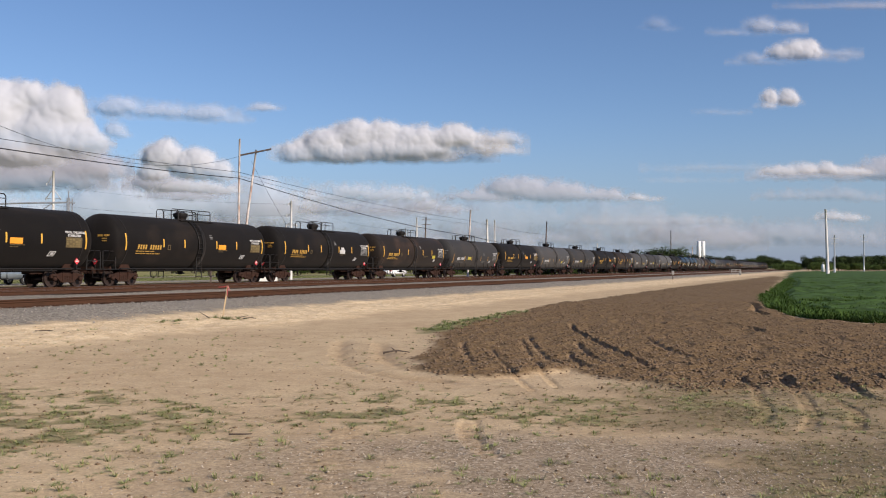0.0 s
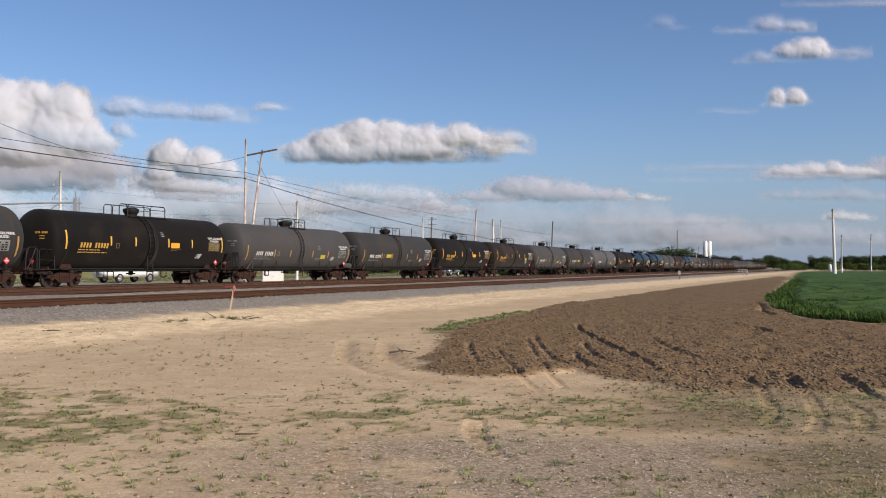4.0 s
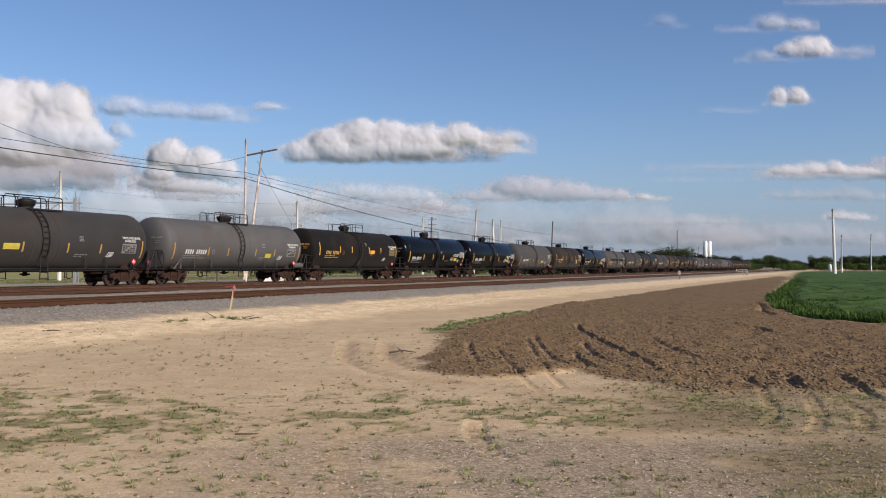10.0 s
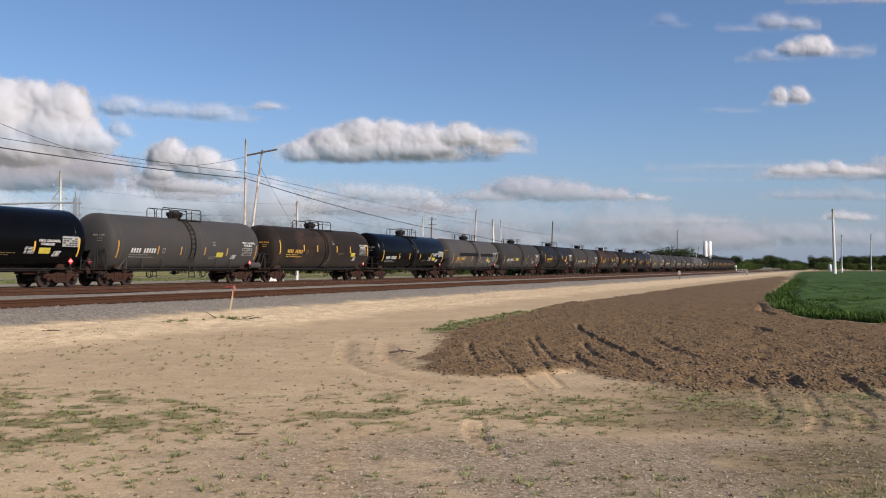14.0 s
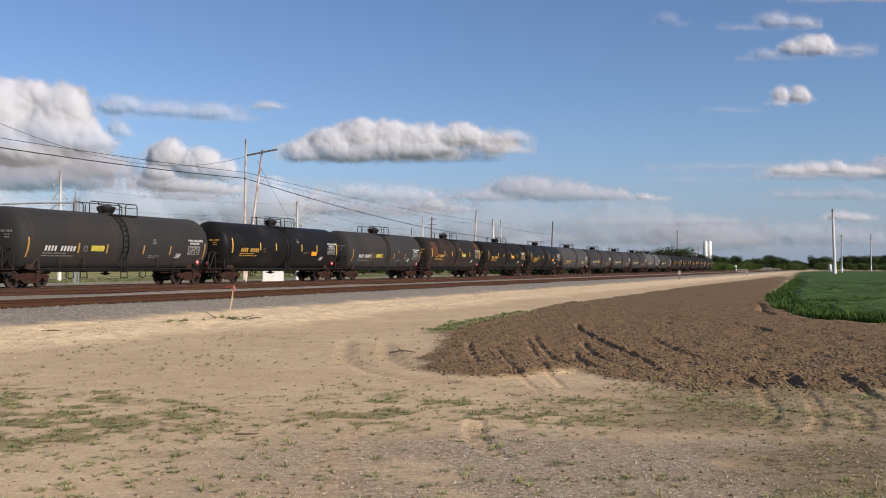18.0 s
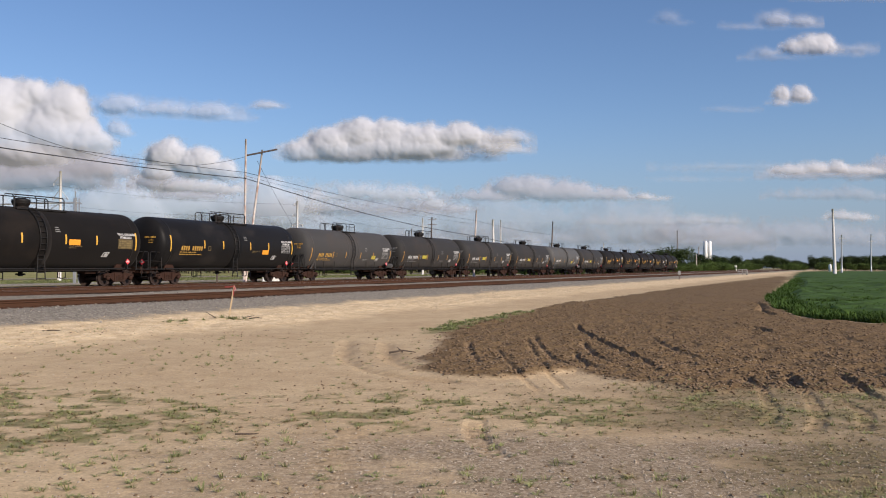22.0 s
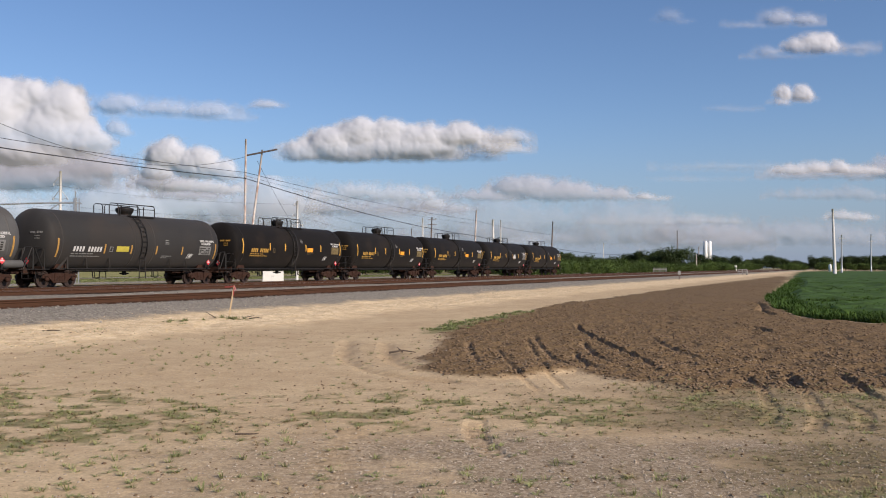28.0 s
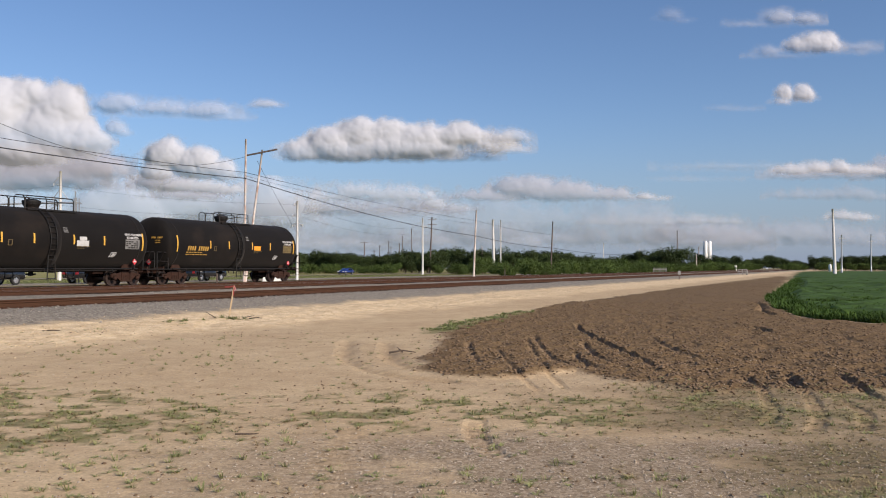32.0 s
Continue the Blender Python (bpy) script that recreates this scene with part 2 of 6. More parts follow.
def prism(bm, outline, y0, y1):
    """A plate cut to an outline in x and z, from y0 to y1."""
    a = [bm.verts.new((x, y0, z)) for x, z in outline]
    b = [bm.verts.new((x, y1, z)) for x, z in outline]
    n = len(a)
    bm.faces.new(a), bm.faces.new(b[::-1])
    for i in range(n):
        bm.faces.new((a[i], b[i], b[(i + 1) % n], a[(i + 1) % n]))
    bmesh.ops.recalc_face_normals(bm, faces=bm.faces)
    return bm


# ---------------------------------------------------------------- ground
def across_of(x, y):
    return -math.sin(TURN) * x + math.cos(TURN) * y


def smooth(a, b, v):
    t = np.clip((v - a) / (b - a), 0, 1)
    return t * t * (3 - 2 * t)


def lattice(n, seed):
    return np.random.RandomState(seed).rand(n, n)


LATS = [lattice(256, 11 + i) for i in range(6)]


def vnoise(x, y, size, seed=0):
    """Smooth value noise of the given grain size, from 0 to 1."""
    g = LATS[seed % 6]
    u, v = x / size + 31.7 * seed, y / size + 17.3 * seed
    i, j = np.floor(u).astype(int), np.floor(v).astype(int)
    fu, fv = u - i, v - j
    fu, fv = fu * fu * (3 - 2 * fu), fv * fv * (3 - 2 * fv)
    a, b = g[i % 256, j % 256], g[(i + 1) % 256, j % 256]
    c, d = g[i % 256, (j + 1) % 256], g[(i + 1) % 256, (j + 1) % 256]
    return (a * (1 - fu) + b * fu) * (1 - fv) + (c * (1 - fu) + d * fu) * fv


def fbm(x, y, size, octaves=4, seed=0):
    s, amp, tot = 0.0, 1.0, 0.0
    for o in range(octaves):
        s, tot, amp = s + amp * vnoise(x, y, size / 2 ** o, seed + o), tot + amp, amp * 0.5
    return s / tot


def inside(x, y, poly, soft, wob=0.0):
    """1 inside a closed outline, fading to 0 over soft metres; wob shakes the edge."""
    x = x + wob * (fbm(x, y, 1.3, 3, 1) - 0.5) * 2
    y = y + wob * (fbm(x, y, 1.3, 3, 2) - 0.5) * 2
    ins, dist = np.zeros(x.shape, bool), np.full(x.shape, 1e9)
    n = len(poly)
    for i in range(n):
        (x0, y0), (x1, y1) = poly[i], poly[(i + 1) % n]
        hit = ((y0 > y) != (y1 > y)) & (x < (x1 - x0) * (y - y0) / ((y1 - y0) or 1e-9) + x0)
        ins ^= hit
        t = np.clip(((x - x0) * (x1 - x0) + (y - y0) * (y1 - y0)) / ((x1 - x0) ** 2 + (y1 - y0) ** 2), 0, 1)
        dist = np.minimum(dist, np.hypot(x - x0 - t * (x1 - x0), y - y0 - t * (y1 - y0)))
    return smooth(-soft, soft, np.where(ins, dist, -dist))


def line_dist(x, y, pts):
    best, side, run, at0 = np.full(x.shape, 1e9), np.zeros(x.shape), np.zeros(x.shape), 0.0
    for (x0, y0), (x1, y1) in zip(pts, pts[1:]):
        ln = math.hypot(x1 - x0, y1 - y0)
        t = np.clip(((x - x0) * (x1 - x0) + (y - y0) * (y1 - y0)) / ln ** 2, 0, 1)
        dx, dy = x - x0 - t * (x1 - x0), y - y0 - t * (y1 - y0)
        d = np.hypot(dx, dy)
        near = d < best
        best = np.where(near, d, best)
        run = np.where(near, at0 + t * ln, run)
        at0 += ln
    return best, run


def curve(pts, n=6):
    """A smooth line through a few plan points."""
    out, p = [], [pts[0], *pts, pts[-1]]
    for a, b, c, d in zip(p, p[1:], p[2:], p[3:]):
        for i in range(n):
            t = i / n
            out.append(tuple(0.5 * (2 * b[k] + (c[k] - a[k]) * t + (2 * a[k] - 5 * b[k] + 4 * c[k] - d[k]) * t * t + (3 * b[k] - a[k] - 3 * c[k] + d[k]) * t ** 3) for k in (0, 1)))
    return out + [pts[-1]]


FIELD = [(-0.45, 13.5), (-0.2, 17.5), (-0.1, 21.3), (0.3, 23.4), (1.8, 28.1), (4.9, 37.6), (8.4, 45), (18.8, 69), (71, 182), (60, 150), (16.6, 44.5), (13.2, 35), (11.4, 27.2), (12.2, 24),
         (30, 21), (30, 10.2), (5.8, 11.2), (3.8, 11.4), (3.0, 11.4), (2.5, 12.6), (2.2, 13.4), (1.4, 12.7), (0.9, 12.7), (0.3, 12.9)]
CROP = [(73, 178), (16.9, 45), (13.6, 35.5), (11.8, 27.8), (12.6, 25), (30, 22.5), (200, 22), (700, 300), (700, 480), (160, 380)]
# deep wheel ruts: plan line, depth, width
RUTS = [(curve([(4.28, 12.2), (4.17, 11.4), (3.88, 10.4), (3.60, 9.5), (3.2, 8.8)]), 0.033, 0.085),
        (curve([(5.0, 12.9), (4.88, 12.2), (4.65, 11.2), (4.28, 10.0), (4.02, 9.3), (3.5, 8.3)]), 0.033, 0.085),
        (curve([(5.9, 13.6), (5.76, 12.9), (5.5, 11.4), (5.3, 10.4)]), 0.05, 0.09),
        (curve([(4.95, 11.0), (4.83, 10.6), (4.7, 9.8), (4.37, 9.0), (4.0, 8.4)]), 0.033, 0.085),
        (curve([(6.6, 13.6), (6.3, 12.2), (6.0, 11.0)]), 0.05, 0.09),
        (curve([(4.45, 12.9), (4.3, 12.3), (4.2, 11.6)]), 0.05, 0.09)]
RUTS += [(curve([(5.05, 12.9), (4.92, 12.3), (4.7, 11.5)]), 0.05, 0.09),
        (curve([(3.76, 24.5), (3.41, 21.3), (3.36, 16.9), (3.44, 14.9), (3.3, 13.6)]), 0.065, 0.075),
        (curve([(1.86, 19.6), (1.66, 15.8), (1.6, 14.0), (1.6, 12.9), (1.62, 11.3)]), 0.028, 0.055),
        (curve([(1.02, 17.0), (1.06, 14.0), (1.17, 12.3), (1.28, 11.1)]), 0.028, 0.055),
        (curve([(2.5, 16.4), (2.3, 14.6), (2.4, 13.4)]), 0.05, 0.065),
        (curve([(8.06, 24.8), (8.13, 22.9), (7.9, 21.0)]), 0.10, 0.09)]
RUTS += [(curve([(9.1, 20.2), (9.0, 18.6)]), 0.06, 0.09),
        (curve([(13.9, 39), (12.9, 35), (11.58, 31.8), (11.0, 29.0)]), 0.17, 0.13),
        (curve([(2.1, 20.5), (1.95, 17.5), (1.9, 15.2), (1.95, 13.8)]), 0.04, 0.07),
        (curve([(0.55, 19.0), (0.5, 16.0), (0.6, 13.9)]), 0.04, 0.07),
        (curve([(2.95, 18.5), (2.75, 16.0), (2.8, 14.2)]), 0.05, 0.08),
        (curve([(4.6, 19.5), (4.4, 16.5), (4.5, 14.4)]), 0.04, 0.08)]
RUTS += [(curve([(0.44, 9.5), (0.33, 8.95), (0.32, 8.2), (0.43, 7.65), (0.56, 7.1)]), 0.032, 0.11),
        (curve([(1.16, 10.6), (1.22, 9.9)]), 0.012, 0.13), (curve([(1.85, 9.4), (1.7, 8.6)]), 0.012, 0.13), (curve([(1.1, 8.6), (1.12, 8.1)]), 0.012, 0.13), (curve([(2.75, 9.2), (2.9, 8.4)]), 0.012, 0.13),
        (curve([(0.15, 10.3), (0.1, 9.6)]), 0.014, 0.11),
        (curve([(-2.1, 19.6), (-1.75, 15.8), (-1.3, 14.0), (-0.7, 12.9), (0.5, 12.0)]), 0.042, 0.16),
        (curve([(-1.2, 19.0), (-1.0, 16.2), (-0.75, 14.6), (-0.3, 13.6)]), 0.042, 0.16),
        (curve([(-0.9, 9.0), (-0.95, 7.6), (-0.8, 6.2), (-0.7, 5.0)]), 0.012, 0.2)]


def crowd(start, step, grow, end):
    out, v = [], start
    while v < end:
        out.append(v)
        step *= grow
        v += step
    return out + [end]


def ground_height(x, y, masks=False):
    d = across_of(x, y)
    d = d + 0.5 * (fbm(x, y, 3.0, 3, 3) - 0.5)
    # road bed: rises over the ballast shoulder, carries three tracks, falls to the verge and the highway beyond
    z = 0.33 * smooth(18.2, 22.4, d) - 0.12 * smooth(43.5, 46.5, d) + 0.06 * smooth(13.5, 16.5, d) * (1 - smooth(17, 19, d)) + 0.07 * smooth(49, 53, d) - 0.26 * smooth(62, 92, d)
    near = 1 - smooth(60, 140, np.hypot(x, y))
    field = inside(x, y, FIELD, 0.25, 0.45)
    ballast = smooth(18.6, 20.6, d + 1.0 * (fbm(x, y, 0.7, 3, 5) - 0.5)) * (1 - smooth(42.2, 43.6, d))
    cream = smooth(13.2, 15.6, d + 2.6 * (fbm(x, y, 1.6, 4, 4) - 0.5)) * (1 - ballast) * (1 - smooth(30, 31, d)) * (1 - field)
    z = z + near * (0.05 * (fbm(x, y, 5.0, 3, 0) - 0.5) + 0.02 * (fbm(x, y, 0.6, 3, 2) - 0.5))
    clods = fbm(x, y, 0.42, 4, 1)
    z = z + field * near * (0.04 + 0.10 * (clods - 0.45) + 0.08 * (fbm(x, y, 1.5, 2, 3) - 0.5) + 0.065 * (fbm(x, y, 0.13, 2, 2) - 0.5))
    z = z + near * cream * (0.09 * (fbm(x, y, 0.3, 3, 2) - 0.4) + 0.14 * (fbm(x, y, 1.4, 3, 5) - 0.45))
    rut = np.zeros(x.shape)
    for pts, deep, wide in RUTS:
        bx = [p[0] for p in pts], [p[1] for p in pts]
        sel = (x > min(bx[0]) - 1) & (x < max(bx[0]) + 1) & (y > min(bx[1]) - 1) & (y < max(bx[1]) + 1)
        if not sel.any():
            continue
        q, run = line_dist(x[sel], y[sel], pts)
        end = smooth(0, 0.6, run) * (1 - smooth(run.max() - 0.6, run.max(), run))
        w = wide * (0.65 + 0.45 * fbm(x[sel], y[sel], 0.5, 2, 4))
        bed = 1 - smooth(w * 0.90, w * 1.08, q)
        lip = np.exp(-((q - w * 1.5) / (w * 0.42)) ** 2) * (0.4 + 1.2 * fbm(x[sel], y[sel], 0.35, 2, 2))
        lug = (0.008 if deep > 0.04 else 0.022) * bed * (np.sin((run + 0.5 * q) * 2 * math.pi / 0.15) > 0.1)
        zz = z[sel]
        z[sel] = zz * (1 - 0.4 * bed * end * field[sel]) + end * (-deep * (1 - 0.15 * field[sel]) * bed + (0.25 if deep > 0.05 else 0.10) * deep * lip + lug)
        rut[sel] = np.maximum(rut[sel], end * np.maximum(bed, 0.0) * min(1, deep / 0.05) * (0.4 + 0.6 * field[sel]))
    if not masks:
        return z
    grass = smooth(0.38, 0.66, fbm(x, y, 2.2, 4, 5)) * smooth(0.40, 0.62, fbm(x, y, 0.5, 3, 0))
    belt = np.exp(-((y - 9.6 - 0.3 * x) / 1.6) ** 2) + 0.6 * np.exp(-np.hypot((x + 3.8) / 2.4, (y - 8.7) / 2.0) ** 2) + 0.9 * np.exp(-((np.hypot((x + 5.5) / 2.6, (y - 10.0) / 2.0)) ** 2)) + 0.6 * np.exp(-((np.hypot((x - 3.4) / 1.6, (y - 7.2) / 1.0)) ** 2))
    verge = smooth(42.8, 45, d)
    grass = grass * smooth(0.42, 0.58, fbm(x, y, 0.22, 3, 4))
    patch = np.exp(-np.hypot((x + 3.8) / 1.9, (y - 8.7) / 1.6) ** 2) + 0.8 * np.exp(-np.hypot((x - 1.3) / 1.5, (y - 10.2) / 0.9) ** 2)
    grass = np.maximum(grass, 0.5 * patch * smooth(0.47, 0.64, fbm(x, y, 0.3, 3, 2)))
    grass = np.maximum(np.clip(grass * belt * 1.3, 0, 1) * (1 - field * 0.9) * (1 - ballast), verge)
    strip_d, _ = line_dist(x, y, [(-0.15, 21.4), (0.55, 24.6), (1.9, 28.4), (2.9, 31.0)])
    grass = np.maximum(grass, np.exp(-(strip_d / 0.42) ** 2) * smooth(0.2, 0.5, fbm(x, y, 0.8, 3, 3)))
    gravel = np.clip((1 - smooth(7.2, 9.0, y + 1.5 * (fbm(x, y, 2.0, 3, 1) - 0.5))) * smooth(-3.5, 0.5, x + 2 * (fbm(x, y, 1.5, 3, 2) - 0.5)), 0, 1) * smooth(0.3, 0.62, fbm(x, y, 0.9, 4, 3) + 0.12)
    crop = inside(x, y, CROP, 0.3, 0.3)
    # darker, browner ground towards the right of the foreground
    shake = x + 1.5 * (fbm(x, y, 1.4, 3, 0) - 0.5)
    damp = np.maximum(smooth(0.6, 3.4, shake) * smooth(0.25, 0.6, fbm(x, y, 1.1, 4, 2)), smooth(2.4, 4.2, shake) * (0.45 + 0.45 * fbm(x, y, 0.5, 3, 5)))
    damp = damp * (1 - smooth(10.6, 12.4, y))
    grass = np.maximum(grass, damp * smooth(0.50, 0.66, fbm(x, y, 0.7, 4, 1)) * 0.8 * (1 - field))
    return z, dict(verge=verge, damp=damp, field=field, ballast=ballast, cream=cream, rut=rut, grass=grass, gravel=gravel, crop=crop)


def sheet(name, xs, ys, fz):
    gx, gy = np.meshgrid(xs, ys)
    z, masks = fz(gx.ravel(), gy.ravel())
    n, k = len(xs), len(ys)
    co = np.column_stack((gx.ravel(), gy.ravel(), z))
    me = bpy.data.meshes.new(name)
    idx = np.arange(n * k).reshape(k, n)
    quads = np.column_stack((idx[:-1, :-1].ravel(), idx[:-1, 1:].ravel(), idx[1:, 1:].ravel(), idx[1:, :-1].ravel()))
    me.vertices.add(n * k)
    me.vertices.foreach_set("co", co.ravel())
    me.loops.add(quads.size)
    me.loops.foreach_set("vertex_index", quads.ravel())
    me.polygons.add(len(quads))
    me.polygons.foreach_set("loop_start", np.arange(0, quads.size, 4))
    me.update(calc_edges=True)
    for key, v in masks.items():
        me.attributes.new(key, "FLOAT", "POINT").data.foreach_set("value", v.astype(np.float32))
    me.shade_smooth()
    return me


def ground_material():
    m = bpy.data.materials.new("ground")
    m.use_nodes = True
    n, k = m.node_tree.nodes, m.node_tree.links.new
    b = n["Principled BSDF"]
    b.inputs["Specular IOR Level"].default_value = 0.15
    co = n.new("ShaderNodeTexCoord")

    def noise_at(scale, detail=5, rough=0.6, move=0.0):
        mp, t = n.new("ShaderNodeMapping"), n.new("ShaderNodeTexNoise")
        mp.inputs["Location"].default_value = (move, move, 0)
        t.inputs["Scale"].default_value, t.inputs["Detail"].default_value, t.inputs["Roughness"].default_value = scale, detail, rough
        k(co.outputs["Object"], mp.inputs[0]), k(mp.outputs[0], t.inputs[0])
        return t.outputs[0]

    def ramp(v, stops):
        r = n.new("ShaderNodeValToRGB")
        e = r.color_ramp.elements
        while len(e) < len(stops):
            e.new(0.5)
        for el, (pos, c) in zip(e, stops):
            el.position, el.color = pos, (*c, 1)
        k(v, r.inputs[0])
        return r.outputs[0]

    def speckle(scale):
        v = n.new("ShaderNodeTexVoronoi")
        v.inputs["Scale"].default_value = scale
        k(co.outputs["Object"], v.inputs[0])
        return v

    def blend(a, c, fac):
        x = n.new("ShaderNodeMix")
        x.data_type = "RGBA"
        k(fac, x.inputs[0]), k(a, x.inputs[6]), k(c, x.inputs[7])
        return x.outputs[2]

    def mask(name, v=None, sharp=0.25):
        a = n.new("ShaderNodeAttribute")
        a.attribute_name = name
        if v is None:
            return a.outputs["Fac"]
        ad = n.new("ShaderNodeMath")
        ad.operation = "ADD"
        k(a.outputs["Fac"], ad.inputs[0])
        sb = n.new("ShaderNodeMath")
        sb.operation = "SUBTRACT"
        k(v, sb.inputs[0])
        sb.inputs[1].default_value = 0.5
        k(sb.outputs[0], ad.inputs[1])
        mr = n.new("ShaderNodeMapRange")
        mr.inputs[1].default_value, mr.inputs[2].default_value = 0.5 - sharp, 0.5 + sharp
        k(ad.outputs[0], mr.inputs[0])
        return mr.outputs[0]

    big, mid, fine, tiny = noise_at(0.35), noise_at(2.2, 6, 0.65), noise_at(14, 6, 0.7), noise_at(60, 4, 0.7)
    sand = blend(ramp(mid, [(0.3, (0.37, 0.262, 0.148)), (0.55, (0.52, 0.39, 0.232)), (0.75, (0.62, 0.49, 0.305))]), ramp(big, [(0.35, (0.45, 0.328, 0.195)), (0.65, (0.60, 0.465, 0.285))]), fine)
    vo = speckle(36)
    stones = ramp(vo.outputs["Color"], [(0.0, (0.18, 0.135, 0.086)), (0.5, (0.305, 0.235, 0.155)), (0.85, (0.42, 0.34, 0.24)), (1.0, (0.60, 0.52, 0.41))])
    soil = ramp(fine, [(0.28, (0.050, 0.031, 0.014)), (0.5, (0.145, 0.095, 0.046)), (0.75, (0.235, 0.158, 0.080))])
    rock = ramp(speckle(16).outputs["Color"], [(0.0, (0.105, 0.094, 0.076)), (0.5, (0.215, 0.193, 0.157)), (1.0, (0.335, 0.303, 0.25))])
    lime = ramp(speckle(14).outputs["Color"], [(0.0, (0.48, 0.345, 0.19)), (0.5, (0.68, 0.525, 0.32)), (1.0, (0.80, 0.67, 0.46))])
    lime = blend(lime, ramp(mid, [(0.38, (0.42, 0.305, 0.18)), (0.5, (0.60, 0.46, 0.275)), (0.6, (0.76, 0.61, 0.39))]), fine)
    green = blend(ramp(fine, [(0.3, (0.12, 0.11, 0.05)), (0.7, (0.32, 0.26, 0.14))]), ramp(big, [(0.35, (0.34, 0.28, 0.14)), (0.65, (0.22, 0.20, 0.085))]), mid)
    c = blend(sand, stones, mask("gravel", fine, 0.3))
    c = blend(c, ramp(fine, [(0.3, (0.092, 0.070, 0.034)), (0.5, (0.172, 0.13, 0.069)), (0.7, (0.275, 0.215, 0.125))]), mask("damp", fine, 0.6))
    c = blend(c, lime, mask("cream", fine, 0.35))
    c = blend(c, rock, mask("ballast", fine, 0.3))
    c = blend(c, soil, mask("field", fine, 0.3))
    # rut beds: bare earth, its tone lowered partway to suggest the shade inside
    c = blend(c, ramp(fine, [(0.3, (0.17, 0.115, 0.066)), (0.7, (0.31, 0.22, 0.132))]), mask("rut", fine, 0.6))
    c = blend(c, green, mask("grass", fine, 0.3))
    c = blend(c, ramp(fine, [(0.3, (0.04, 0.06, 0.016)), (0.7, (0.08, 0.12, 0.03))]), mask("crop"))
    c = blend(c, blend(ramp(mid, [(0.35, (0.12, 0.135, 0.038)), (0.65, (0.27, 0.245, 0.085))]), ramp(noise_at(0.12, 4, 0.6, 3.0), [(0.4, (0.16, 0.165, 0.05)), (0.6, (0.36, 0.295, 0.13))]), fine), mask("verge"))
    grit = n.new("ShaderNodeMix")
    grit.data_type, grit.blend_type = "RGBA", "MULTIPLY"
    grit.inputs[0].default_value = 1.0
    k(c, grit.inputs[6]), k(blend(ramp(tiny, [(0.3, (0.74, 0.74, 0.73)), (0.7, (1.33, 1.33, 1.32))]), ramp(noise_at(24, 5, 0.75, 5.0), [(0.3, (0.72, 0.72, 0.71)), (0.7, (1.35, 1.35, 1.34))]), big), grit.inputs[7])
    k(grit.outputs[2], b.inputs["Base Color"])
    b.inputs["Roughness"].default_value = 0.95
    hs = n.new("ShaderNodeMath")
    hs.operation = "MULTIPLY_ADD"
    k(vo.outputs["Distance"], hs.inputs[0])
    hs.inputs[1].default_value = -0.25
    k(fine, hs.inputs[2])
    bp, bp2 = n.new("ShaderNodeBump"), n.new("ShaderNodeBump")
    bp.inputs["Strength"].default_value, bp.inputs["Distance"].default_value = 0.55, 0.02
    bp2.inputs["Strength"].default_value, bp2.inputs["Distance"].default_value = 0.35, 0.008
    k(hs.outputs[0], bp.inputs["Height"]), k(tiny, bp2.inputs["Height"]), k(bp.outputs[0], bp2.inputs["Normal"]), k(bp2.outputs[0], b.inputs["Normal"])
    return m


xs = sorted([-v for v in crowd(0.06, 0.12, 1.0, 9)[1:] + crowd(9.0, 0.12, 1.07, 3000)[1:]] + [0.0] + crowd(0.06, 0.036, 1.0, 6.6) + crowd(6.6, 0.04, 1.011, 34)[1:-1] + crowd(34, 0.4, 1.06, 3000))
ys = sorted([-v for v in crowd(0.5, 1.0, 1.35, 600)] + crowd(0.0, 0.5, 1.0, 4.4) + crowd(4.5, 0.045, 1.0, 7.0) + crowd(7.0, 0.034, 1.0, 13.4)[1:] + crowd(13.4, 0.04, 1.0065, 40)[1:-1] + crowd(40, 0.4, 1.06, 4600))
ground_me = sheet("ground", np.array(xs), np.array(ys), lambda x, y: ground_height(x, y, True))
ground_me.materials.append(ground_material())
ground = tagged(new("ground", ground_me), "sandy soil with gravel, ballast and ploughed earth", "ground", kind="structure")


def ground_z(x, y):
    return float(ground_height(np.array([float(x)]), np.array([float(y)]))[0])


# the highway beyond the tracks
def strip(name, d0, d1, z, material, s0=-1000, s1=2600, label="", kind="structure", thick=0.02, parent=None, n=60):
    bm = bmesh.new()
    for i in range(n):
        a, b = s0 + (s1 - s0) * i / n, s0 + (s1 - s0) * (i + 1) / n
        ps = [ACROSS * d + ALONG * s for d, s in ((d0, a), (d1, a), (d1, b), (d0, b))]
        bm.faces.new([bm.verts.new((p.x, p.y, z)) for p in ps])
    bmesh.ops.remove_doubles(bm, verts=bm.verts, dist=0.001)
    bmesh.ops.recalc_face_normals(bm, faces=bm.faces)
    ob = part(name, bm, material, parent)
    return tagged(ob, label, "" if parent else "road", "", "" if parent else kind)


ROAD_Z, FAR_ROAD_Z = 0.34, 0.10
for d0, zz in ((53.0, ROAD_Z), (98.0, FAR_ROAD_Z)):
    road = strip("road", d0, d0 + 6.2, zz, M["asphalt"], label="pale grey highway carriageway with white edge lines")
    strip("shoulder", d0 - 2.2, d0, zz - 0.004, M["dry_verge"], parent=road)
    for d in (d0 + 0.3, d0 + 3.0, d0 + 5.8):
        strip("edge_line", d, d + 0.14, zz + 0.006, M["paint_line"], parent=road)


